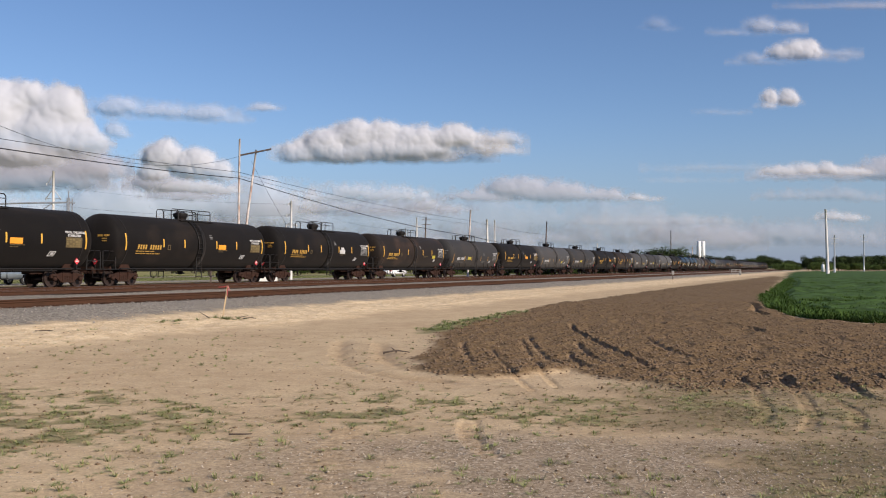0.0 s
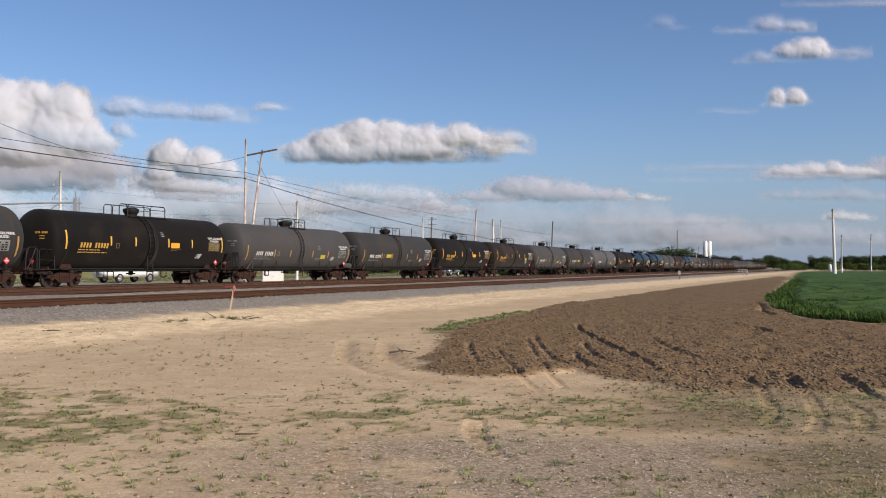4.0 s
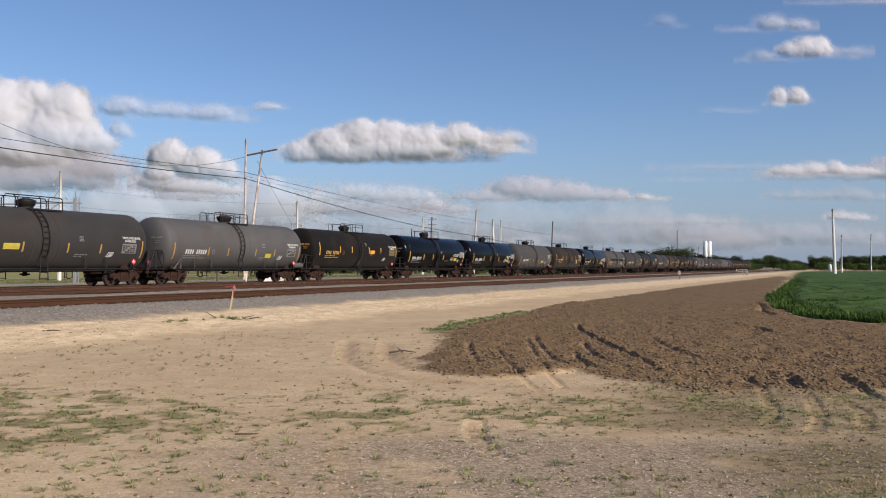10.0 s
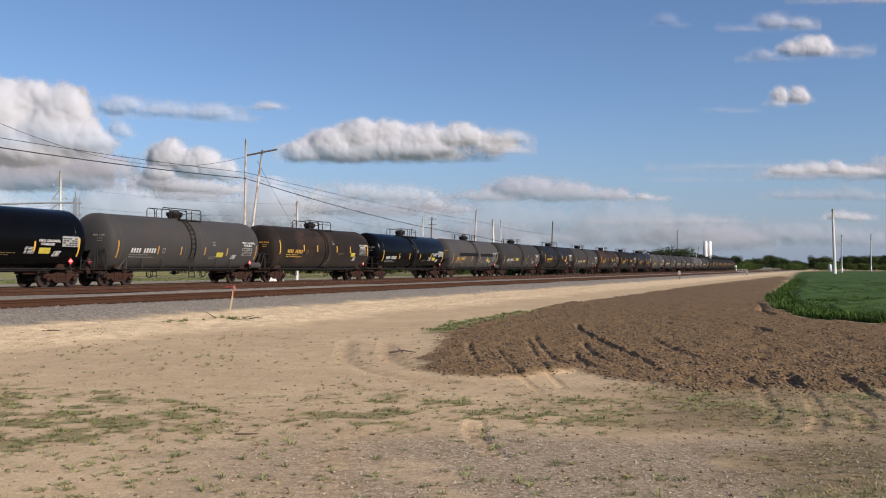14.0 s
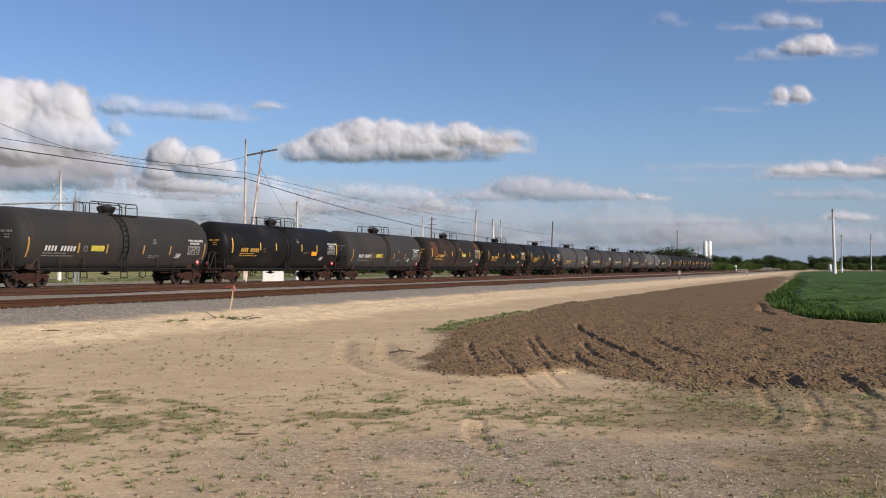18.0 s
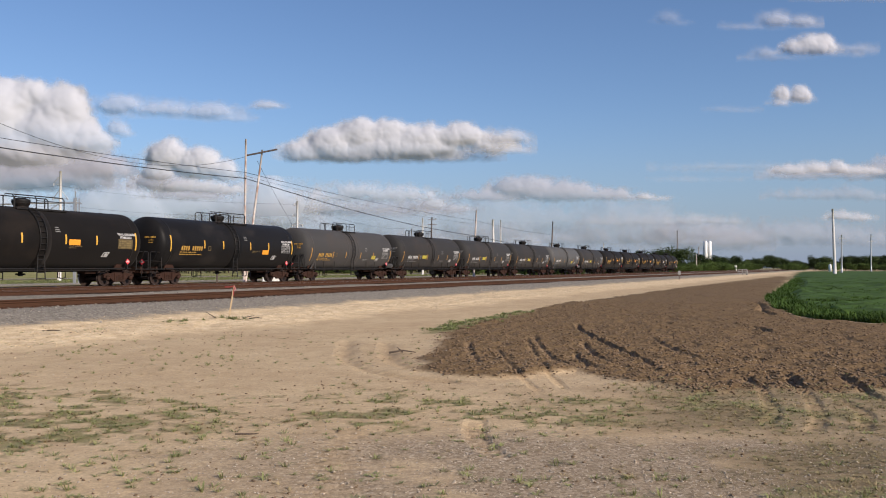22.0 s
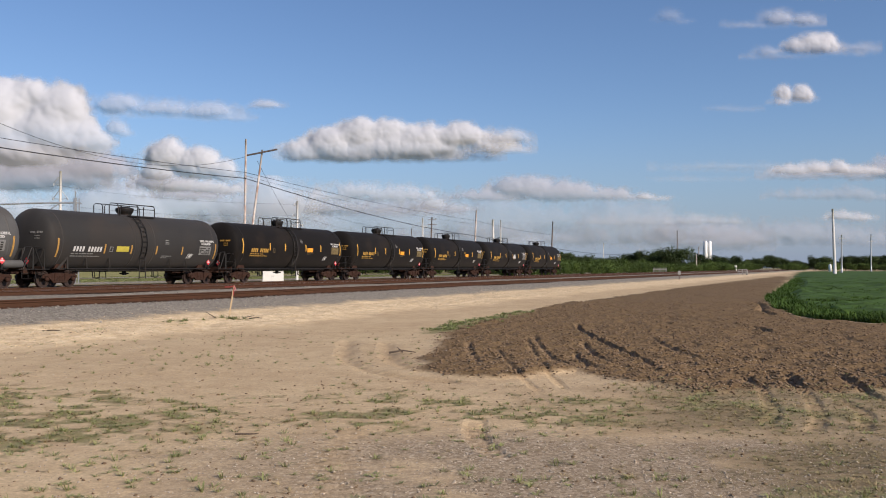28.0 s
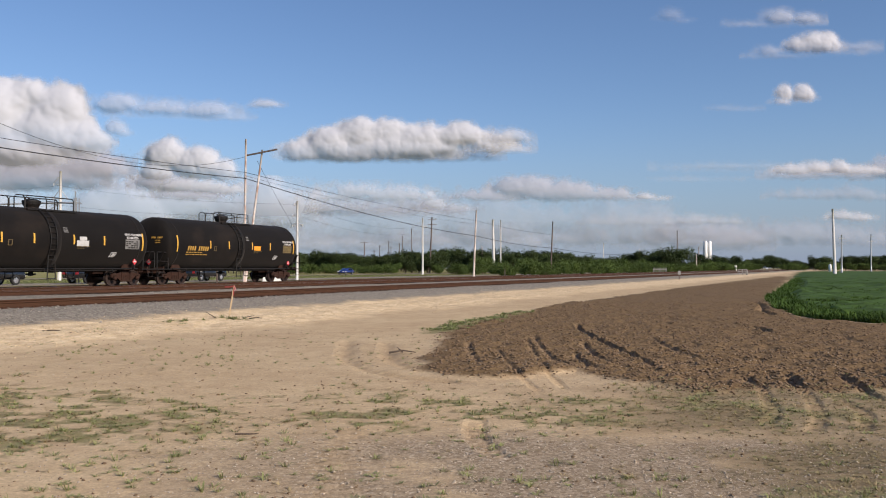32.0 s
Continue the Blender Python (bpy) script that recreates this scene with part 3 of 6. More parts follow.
# ---------------------------------------------------------------- tracks
def rail_mesh(bm, length):
    prof = [(-0.075, 0.0), (0.075, 0.0), (0.075, 0.012), (0.014, 0.035), (0.010, 0.135), (0.036, 0.150), (0.036, 0.182), (0.028, 0.187), (-0.028, 0.187), (-0.036, 0.182), (-0.036, 0.150), (-0.010, 0.135), (-0.014, 0.035), (-0.075, 0.012)]
    a = [bm.verts.new((0, y, z)) for y, z in prof]
    b = [bm.verts.new((length, y, z)) for y, z in prof]
    for i in range(len(prof)):
        bm.faces.new((a[i], a[(i + 1) % len(prof)], b[(i + 1) % len(prof)], b[i]))
    bm.faces.new(a), bm.faces.new(b)
    bmesh.ops.recalc_face_normals(bm, faces=bm.faces)


def tie_mesh(bm):
    box(bm, -0.115, 0.115, -1.3, 1.3, -0.17, 0.0, 0.012)


def plate_mesh(bm):
    for y in (-0.7525, 0.7525):
        box(bm, -0.10, 0.10, y - 0.18, y + 0.18, 0.0, 0.016)
        for sx in (-0.06, 0.06):
            for sy in (-0.10, 0.10):
                box(bm, sx - 0.012, sx + 0.012, y + sy - 0.02, y + sy + 0.02, 0.016, 0.05)


tie_me, plate_me = bpy.data.meshes.new("tie"), bpy.data.meshes.new("tie_plates")
for me, mk, mt in ((tie_me, tie_mesh, "tie"), (plate_me, plate_mesh, "rail_dull")):
    bm = bmesh.new()
    mk(bm)
    bm.to_mesh(me)
    bm.free()
    me.materials.append(M[mt])
TIE_TOP = RAIL_TOP - 0.187 - 0.014


def track(d, label, head, s_ties, n_ties):
    tr = empty("railway_track", track_pose(d, 0, 0), label, "track", "railway tracks")
    for sgn in (-1, 1):
        bm = bmesh.new()
        rail_mesh(bm, 2700)
        ra = part("rail", bm, M["rail"] if d < 30 else M["rail_dull"], tr)
        ra.location = (-500, sgn * 0.7525, TIE_TOP + 0.014)
        bm = bmesh.new()
        box(bm, 0, 2700, -0.026, 0.026, 0, 0.003)
        part("rail_head", bm, M[head], ra, "worn running surface").location = (0, 0, 0.187)
    rnd = random.Random(int(d))
    for i in range(n_ties):
        t = part_of("tie", tie_me, None, tr)
        t.location, t.rotation_euler = (s_ties + i * 0.55, rnd.uniform(-0.03, 0.03), TIE_TOP + rnd.uniform(-0.006, 0.0)), (0, 0, rnd.uniform(-0.012, 0.012))
    run = s_ties + (n_ties + np.arange(900)) * 0.55
    v = np.array([(x, y, z) for x in (-0.115, 0.115) for y in (-1.3, 1.3) for z in (TIE_TOP - 0.15, TIE_TOP - 0.004)])
    v = v[None] + np.column_stack((run, 0 * run, 0 * run))[:, None, :]
    f = [(0, 1, 3, 2), (4, 6, 7, 5), (0, 4, 5, 1), (2, 3, 7, 6), (1, 5, 7, 3)]
    me = bpy.data.meshes.new("distant_ties")
    me.from_pydata(v.reshape(-1, 3).tolist(), [], [tuple(i + 8 * j for i in q) for j in range(900) for q in f])
    tagged(part_of("distant_ties", me, M["tie"], tr), kind="stuff")
    for i in range(160 if d < 30 else 0):
        part_of("tie_plates", plate_me, None, tr).location = (s_ties + i * 0.55, 0, TIE_TOP)
    return tr


track(TRACKS[0], "rusty siding on dark ties in grey ballast", "rail", -18, 240)
track(TRACKS[1], "rusty main track on dark ties", "rail_head", -20, 200)
track(TRACKS[2], "main track under the tank cars", "rail_head", -22, 200)


# ---------------------------------------------------------------- the train
TANK_R, TANK_Z = 1.73, 2.59
MESHES = {}


def shared(key, make):
    if key not in MESHES:
        bm = bmesh.new()
        make(bm)
        me = bpy.data.meshes.new(str(key[0] if isinstance(key, tuple) else key))
        bm.to_mesh(me)
        bm.free()
        MESHES[key] = me
    return MESHES[key]


def on_tank(bm, x0, x1, z0, z1, lift=0.012, lean=0.0, side=-1):
    """A thin curved plate on the tank's flank, from z0 to z1 above the rail."""
    n, rows = max(3, int((z1 - z0) / 0.12)), []
    for i in range(n + 1):
        z = z0 + (z1 - z0) * i / n
        a = math.asin(max(-1, min(1, (z - TANK_Z) / TANK_R)))
        sh = lean * (z - z0)
        rows.append([[bm.verts.new((x + sh, side * (TANK_R + up) * math.cos(a), TANK_Z + (TANK_R + up) * math.sin(a))) for x in (x0, x1)] for up in (0.0, lift)])
    for a, b in zip(rows, rows[1:]):
        bm.faces.new((a[1][0], a[1][1], b[1][1], b[1][0]))
        bm.faces.new((a[0][0], a[1][0], b[1][0], b[0][0]))
        bm.faces.new((a[0][1], b[0][1], b[1][1], a[1][1]))
    for r in (rows[0], rows[-1]):
        bm.faces.new((r[0][0], r[0][1], r[1][1], r[1][0]))
    bmesh.ops.recalc_face_normals(bm, faces=bm.faces)


def tank_profile(half):
    head, p = 0.66, []
    for i in range(11):
        a = i / 10 * math.pi / 2
        r = TANK_R * math.sin(a) ** 0.78
        p.append((-half + head * (1 - math.cos(a) ** 0.9), r))
    q = p + [(-half * 0.33, TANK_R), (0, TANK_R), (half * 0.33, TANK_R)] + [(-x, r) for x, r in reversed(p)]
    return q


def wheelset_mesh(bm):
    for sgn in (-1, 1):
        y = sgn * 0.72
        lathe(bm, [(y - sgn * 0.07, 0.0), (y - sgn * 0.07, 0.486), (y - sgn * 0.04, 0.486), (y - sgn * 0.035, 0.457), (y + sgn * 0.065, 0.452),
                   (y + sgn * 0.066, 0.39), (y + sgn * 0.02, 0.37), (y + sgn * 0.02, 0.15), (y + sgn * 0.08, 0.13), (y + sgn * 0.08, 0.0)], "y", 28)
        lathe(bm, [(y + sgn * 0.08, 0.08), (sgn * 1.12, 0.08), (sgn * 1.12, 0.0)], "y", 10)
        for j in range(6):  # cast pockets in the plate, which show that the wheel turns
            a = j * math.pi / 3
            box(bm, 0.27 * math.cos(a) - 0.03, 0.27 * math.cos(a) + 0.03, y + sgn * 0.015, y + sgn * 0.04, 0.27 * math.sin(a) - 0.03, 0.27 * math.sin(a) + 0.03)
    lathe(bm, [(-0.66, 0.09), (0.66, 0.09)], "y", 10)


def side_frame_mesh(bm):
    top = [(-1.16, 0.50), (-1.16, 0.66), (-0.98, 0.74), (-0.62, 0.74), (-0.36, 0.86), (0.36, 0.86), (0.62, 0.74), (0.98, 0.74), (1.16, 0.66), (1.16, 0.50)]
    low = [(1.02, 0.50), (1.0, 0.60), (0.78, 0.60), (0.72, 0.52), (0.42, 0.26), (-0.42, 0.26), (-0.72, 0.52), (-0.78, 0.60), (-1.0, 0.60), (-1.02, 0.50)]
    prism(bm, top + low, -0.06, 0.06)
    for sx in (-1, 1):  # openings show as raised columns round the springs
        box(bm, sx * 0.33 - 0.05, sx * 0.33 + 0.05, -0.10, 0.06, 0.30, 0.84, 0.02)
    box(bm, -0.45, 0.45, -0.10, 0.06, 0.24, 0.34, 0.02)


def spring_mesh(bm):
    for x in (-0.17, 0.0, 0.17):
        pts = [(x + 0.07 * math.cos(a), 0.07 * math.sin(a), 0.35 + 0.30 * a / (9 * math.pi)) for a in [i * math.pi / 4 for i in range(37)]]
        tube(bm, pts, 0.016, 4)


def bearing_mesh(bm):
    lathe(bm, [(-0.10, 0.0), (-0.10, 0.10), (-0.04, 0.13), (0.06, 0.13), (0.06, 0.0)], "y", 14)


def truck(parent, x, mid):
    tr = part_of("truck", shared("truck_bolster", lambda bm: (box(bm, -0.20, 0.20, -1.05, 1.05, 0.55, 0.80, 0.03), lathe(bm, [(0.80, 0.0), (0.80, 0.30), (0.94, 0.30), (0.94, 0.0)], "z", 16))), M["truck"], parent, "rust-brown two-axle truck")
    tr.location = (x, 0, 0)
    for sgn in (-1, 1):
        sf = part_of("side_frame", shared("side_frame", side_frame_mesh), M["truck"], tr)
        sf.location, sf.rotation_euler = (0, sgn * 1.0, 0), (0, 0, 0 if sgn < 0 else math.pi)
        sp = part_of("spring_nest", shared("springs", spring_mesh), M["truck"], tr)
        sp.location = (0, sgn * 1.02, 0)
        for ax in (-0.89, 0.89):
            be = part_of("bearing", shared("bearing", bearing_mesh), M["truck"], tr, smooth=True)
            be.location, be.rotation_euler = (ax, sgn * 1.06, 0.457), (0, 0, 0 if sgn < 0 else math.pi)
    for ax in (-0.89, 0.89):
        ws = part_of("wheelset", shared("wheelset", wheelset_mesh), M["wheel"], tr)
        ws.location = (ax, 0, 0.457)
        WHEELS.append((ws, mid))
    return tr


WHEELS, CARS = [], []


def railing_mesh(bm, kind, side):
    """Hoops of bent pipe along the crown of the tank, with a lower bar between them."""
    y = side * 0.62
    top, foot = 4.93, TANK_Z + math.sqrt(TANK_R ** 2 - 0.62 ** 2) + 0.02
    spans = ((-1.6, -0.95), (-0.9, 0.45), (1.0, 2.3)) if kind == "long" else ((-1.85, -1.15), (-1.0, 0.45), (0.95, 1.9))
    for x0, x1 in spans:
        tube(bm, [(x0, y, foot), (x0, y, top - 0.12), (x0 + 0.12, y, top), (x1 - 0.12, y, top), (x1, y, top - 0.12), (x1, y, foot)], 0.032, 6)
    tube(bm, [(spans[0][1] - 0.12, y, top), (spans[1][0] + 0.12, y, top)], 0.03, 6)
    tube(bm, [(spans[1][1] - 0.12, y, top), (spans[2][0] + 0.12, y, top)], 0.03, 6)
    tube(bm, [(spans[1][1], y, top - 0.24), (spans[2][1], y, top - 0.24)], 0.022, 5)


def ladder_mesh(bm, side):
    a0, a1 = radians(62), radians(-28)
    for x in (-0.21, 0.21):
        pts = [(x, side * (TANK_R + 0.09) * math.cos(a), TANK_Z + (TANK_R + 0.09) * math.sin(a)) for a in [a0 + (a1 - a0) * i / 12 for i in range(13)]]
        pts += [(x * 1.1, pts[-1][1], 1.20), (x * 1.3, pts[-1][1], 0.42)]
        tube(bm, pts, 0.03, 5)
    for i in range(10):
        a = a0 + (a1 - a0) * i / 9
        tube(bm, [(-0.21, side * (TANK_R + 0.09) * math.cos(a), TANK_Z + (TANK_R + 0.09) * math.sin(a)), (0.21, side * (TANK_R + 0.09) * math.cos(a), TANK_Z + (TANK_R + 0.09) * math.sin(a))], 0.02, 5)
    y = side * (TANK_R + 0.09) * math.cos(a1)
    for z in (1.5, 1.15, 0.82, 0.5):
        tube(bm, [(-0.21, y, z), (0.21, y, z)], 0.02, 5)


def end_mesh(bm, half, pitch, sgn):
    """Stub sill and draft gear, from under the tank out to the striker."""
    xs = sorted((sgn * (half - 3.4), sgn * (pitch / 2 - 0.32)))
    box(bm, xs[0], xs[1], -0.33, 0.33, 0.72, 1.10, 0.02)
    xs = sorted((sgn * (pitch / 2 - 0.75), sgn * (pitch / 2 - 0.62)))
    box(bm, xs[0], xs[1], -1.42, 1.42, 0.86, 1.14, 0.02)


def saddle_mesh(bm, x):
    prism(bm, [(x - 0.45, 1.02), (x + 0.45, 1.02), (x + 0.25, 1.36), (x - 0.25, 1.36)], -1.12, -1.04)
    prism(bm, [(x - 0.45, 1.02), (x + 0.45, 1.02), (x + 0.25, 1.36), (x - 0.25, 1.36)], 1.04, 1.12)
    box(bm, x - 0.26, x + 0.26, -1.16, 1.16, 0.92, 1.04, 0.02)
    for y in (-0.8, -0.3, 0.3, 0.8):
        z1 = TANK_Z - math.sqrt(TANK_R ** 2 - y * y) + 0.06
        box(bm, x - 0.32, x + 0.32, y - 0.02, y + 0.02, 1.0, max(z1, 1.1))


def coupler_mesh(bm, x, sgn):
    box(bm, *sorted((x - sgn * 0.36, x - sgn * 0.12)), -0.08, 0.08, 0.78, 0.94, 0.02)
    box(bm, *sorted((x - sgn * 0.16, x - sgn * 0.004)), -0.17, 0.15, 0.72, 1.0, 0.04)


def step_rail_mesh(bm, side):
    """Bent handrail over the end step, with its slanting brace; the coupler's face lies at x = 0."""
    y = side * 1.46
    tube(bm, [(0.02, y, 1.0), (0.02, y, 2.10), (0.08, y, 2.16), (0.52, y, 2.14), (0.66, y, 2.02), (0.72, y, 1.4), (0.72, y, 1.0)], 0.032, 6)
    tube(bm, [(0.10, y, 2.12), (0.34, y, 1.55), (0.62, y, 1.0)], 0.035, 6)
    box(bm, 0.0, 0.95, y - 0.12, y + 0.10, 0.97, 1.02)


def step_panel_mesh(bm, side):
    """Box-shaped end platform of the older cars: a framed recess beside the head."""
    y = side * 1.40
    tube(bm, [(0.10, y, 1.0), (0.10, y, 2.0), (0.18, y, 2.06), (0.95, y, 2.04), (1.06, y, 1.94), (1.10, y, 1.0)], 0.034, 6)
    tube(bm, [(0.10, y, 1.50), (1.08, y, 1.46)], 0.022, 5)
    box(bm, 0.0, 1.25, y - 0.14, y + 0.10, 0.96, 1.02)


def fin_mesh(bm, side):
    """Upright stay between the side sill and the tank."""
    y = side * 1.44
    prism(bm, [(-0.05, 1.0), (0.05, 1.0), (0.03, 1.68), (-0.03, 1.68)], y - 0.03, y + 0.03)
    prism(bm, [(-0.75, 1.0), (-0.55, 1.0), (0.03, 1.60), (-0.03, 1.66)], y - 0.02, y + 0.02)


def strut_mesh(bm, side):
    tube(bm, [(0.0, side * 1.36, 1.02), (-0.22, side * 1.50, 1.62)], 0.034, 5)


def hanger_mesh(bm):
    """Low pipe loop and brake rods under the belly."""
    tube(bm, [(-0.26, -0.7, 1.0), (-0.26, -0.7, 0.52), (0.0, -0.7, 0.47), (0.26, -0.7, 0.52), (0.26, -0.7, 1.0)], 0.035, 5)
    tube(bm, [(-0.12, -0.7, 0.5), (-0.12, -0.7, 0.98)], 0.022, 5)


def placard_mesh(bm):
    box(bm, -0.13, 0.13, -0.012, 0.012, -0.13, 0.13, m=Matrix.Rotation(radians(45), 4, "Y"))


def belly_pipes_mesh(bm, half):
    for y, z in ((-0.55, 0.98), (-1.0, 0.90), (0.5, 0.86)):
        tube(bm, [(-half + 2.2, y, z), (half - 2.2, y, z)], 0.035, 5)
    for i in range(5):
        x = (-half + 2.6) + (2 * half - 5.2) * i / 4
        box(bm, x - 0.03, x + 0.03, -1.05, 0.55, 0.84, 1.06)


def shield_mesh(bm):
    """Half-height head shield: a thick plate round the lower half of the head."""
    ring = [(1.62 * math.cos(a), TANK_Z + 1.62 * math.sin(a)) for a in [radians(-162 + 144 * i / 16) for i in range(17)]]
    front = [bm.verts.new((-0.015, y, z)) for y, z in ring]
    back = [bm.verts.new((0.015, y, z)) for y, z in ring]
    bm.faces.new(front), bm.faces.new(back[::-1])
    for i in range(17):
        j = (i + 1) % 17
        bm.faces.new((front[i], back[i], back[j], front[j]))
    bmesh.ops.recalc_face_normals(bm, faces=bm.faces)


def place(ob, x, z=0.0):
    ob.location = (x, 0, z)
    return ob


def tank_car(number, front, rear, kind):
    pitch = (rear - front) * SPEED
    lay = KINDS[kind]
    gat = lay["ladder"]
    pitch = round(pitch * 5) / 5  # makers' standard lengths
    half = pitch / 2 - lay["gap"]
    hk = round(half, 2)
    car = empty("tank_car", Matrix(), lay["label"], "tank car", "tank cars of the train")
    paint = M[lay["paint"]]
    tank = part_of("tank", shared(("tank", hk), lambda bm: lathe(bm, tank_profile(half), "x", 64, (0, 0, TANK_Z))), paint, car, lay["tank"], True)
    for x in ((-half + 1.05, -0.9, 0.75, half - 1.05) if gat else (-half + 1.1, half - 1.1)):
        b = part_of("jacket_band", shared("jacket_band", lambda bm: lathe(bm, [(-0.05, TANK_R - 0.02), (-0.045, TANK_R + 0.007), (0.045, TANK_R + 0.007), (0.05, TANK_R - 0.02)], "x", 64, (0, 0, TANK_Z))), paint, car, "", True)
        b.location.x = x
    if not gat:  # bolted sheet over the middle, beside the ladder
        part_of("jacket_sheet", shared("jacket_sheet", lambda bm: lathe(bm, [(-0.30, TANK_R - 0.02), (-0.29, TANK_R + 0.012), (0.52, TANK_R + 0.012), (0.53, TANK_R - 0.02)], "x", 64, (0, 0, TANK_Z))), M["dark_panel"] if lay["paint"] == "tank_semi" else paint, car, "", True)
    metal = M["steel_black"]
    wide = 0.78 if gat else 0.70
    house = part_of("manway_housing", shared(("housing", gat), lambda bm: lathe(bm, [(4.22, 0.0), (4.22, 0.50 * wide), (4.36, 0.52 * wide), (4.52, 0.66 * wide), (4.66, 0.70 * wide), (4.72, 0.68 * wide), (4.74, 0.56 * wide), (4.74, 0.0)], "z", 24)), metal, car)
    part_of("lid", shared("lid", lambda bm: lathe(bm, [(4.74, 0.36), (4.77, 0.35), (4.81, 0.26), (4.82, 0.0)], "z", 20)), metal, house)
    d0, d1 = (-0.45, 1.65) if gat else (-0.95, 2.3)
    for side in (-1, 1):
        part_of("walkway", shared(("walkway", gat, side), lambda bm: box(bm, d0, d1, *sorted((side * 0.52, side * 0.86)), 4.15, 4.235, 0.012)), metal, car)
        part_of("railing", shared(("railing", gat, side), lambda bm: railing_mesh(bm, "short" if gat else "long", side)), metal, car)
        lad = part_of("ladder", shared(("ladder", side), lambda bm: ladder_mesh(bm, side)), metal, car)
        lad.location.x = -0.15 if gat else -0.05
        part_of("side_handrail", shared(("side_rail", hk, side), lambda bm: box(bm, -half + 0.9, half - 0.9, side * 1.36 - 0.03, side * 1.36 + 0.03, 0.98, 1.06)), metal, car)
        if gat:
            for f in (3.7, 5.4, -5.4, -3.9):
                place(part_of("strut", shared(("strut", side), lambda bm: strut_mesh(bm, side)), paint, car), f - pitch / 2 if f > 0 else pitch / 2 + f)
            place(part_of("stay", shared(("stay", side), lambda bm: fin_mesh(bm, side)), paint, car), -pitch / 2 + 2.25)
        for sgn in (-1, 1):
            rail = part_of("step_rail", shared(("step_rail", gat, side * sgn), lambda bm: step_rail_mesh(bm, -side * sgn) if gat else step_panel_mesh(bm, -side * sgn)), metal, car)
            rail.location, rail.rotation_euler = (sgn * pitch / 2, 0, 0), (0, 0, 0 if sgn < 0 else math.pi)
            st = part_of("sill_step", shared("sill_step", lambda bm: (tube(bm, [(-0.2, 0, 1.0), (-0.2, 0, 0.52), (0.2, 0, 0.52), (0.2, 0, 1.0)], 0.022, 5), tube(bm, [(-0.2, 0, 0.76), (0.2, 0, 0.76)], 0.018, 5))), metal, car)
            st.location = (sgn * (pitch / 2 - 0.42), side * 1.38, 0)
        pl = part_of("placard", shared("placard", placard_mesh), M["red"], car, "red diamond placard with a white number field")
        pl.location = (pitch / 2 - 1.95, side * 1.56, 1.43)
        part_of("number_field", shared("number_field", lambda bm: (box(bm, -0.11, 0.11, -0.018, 0.018, -0.035, 0.035), box(bm, -0.035, 0.035, -0.018, 0.018, 0.05, 0.12))), M["mark_white"], pl)
        br = part_of("placard_bracket", shared("placard_bracket", lambda bm: box(bm, -0.05, 0.05, -0.03, 0.03, 1.0, 1.40)), metal, car)
        br.location = (pitch / 2 - 1.95, side * 1.52, 0)
    pl = part_of("placard", shared("placard", placard_mesh), M["red"], car, "red diamond placard with a white number field")
    pl.location, pl.rotation_euler = (-pitch / 2 + 0.52, -0.35, 1.43), (0, 0, radians(-90))
    part_of("number_field", MESHES["number_field"], M["mark_white"], pl)
    br = part_of("placard_bracket", MESHES["placard_bracket"], metal, car)
    br.location = (-pitch / 2 + 0.56, -0.35, 0)
    for sgn in (-1, 1):
        place(part_of("head_shield", shared("head_shield", shield_mesh), paint, car), sgn * (half + 0.03))
        part_of("stub_sill", shared(("stub_sill", hk, sgn), lambda bm: end_mesh(bm, half, pitch, sgn)), M["truck"], car)
        part_of("coupler", shared(("coupler", hk, sgn), lambda bm: coupler_mesh(bm, sgn * pitch / 2, sgn)), M["truck"], car)
        bx = sgn * (pitch / 2 - 2.11)
        part_of("saddle", shared(("saddle", hk, sgn), lambda bm: saddle_mesh(bm, bx)), M["truck"], car)
        truck(car, bx, (front + rear) / 2)
    part_of("brake_wheel", shared(("brake_wheel", hk), lambda bm: (lathe(bm, [(-0.02, 0.24), (0.0, 0.27), (0.02, 0.24), (0.0, 0.22), (-0.02, 0.24)], "x", 18, (pitch / 2 - 0.60, 0.75, 1.62)), tube(bm, [(pitch / 2 - 0.60, 0.75, 1.1), (pitch / 2 - 0.60, 0.75, 1.62)], 0.03, 6))), metal, car)
    if lay.get("reservoir"):
        part_of("air_reservoir", shared("air_reservoir", lambda bm: lathe(bm, [(-0.62, 0.0), (-0.60, 0.16), (-0.52, 0.21), (0.52, 0.21), (0.60, 0.16), (0.62, 0.0)], "x", 16, (0, -1.42, 1.26))), paint, car, "grey air reservoir on the end sill", True).location.x = pitch / 2 - 1.25
    part_of("belly_pipes", shared(("belly_pipes", hk), lambda bm: belly_pipes_mesh(bm, half)), metal, car)
    for f in (5.0, -6.0):
        place(part_of("pipe_loop", shared("pipe_loop", hanger_mesh), metal, car), f - pitch / 2 if f > 0 else pitch / 2 + f)
    part_of("bottom_outlet", shared("bottom_outlet", lambda bm: (tube(bm, [(0, 0, 1.1), (0, 0, 0.62)], 0.13, 10), tube(bm, [(0, -0.35, 0.72), (0, 0.35, 0.72)], 0.05, 8))), metal, car)
    markings(car, lay, pitch, half, number)
    CARS.append((car, (front + rear) / 2))
    return car


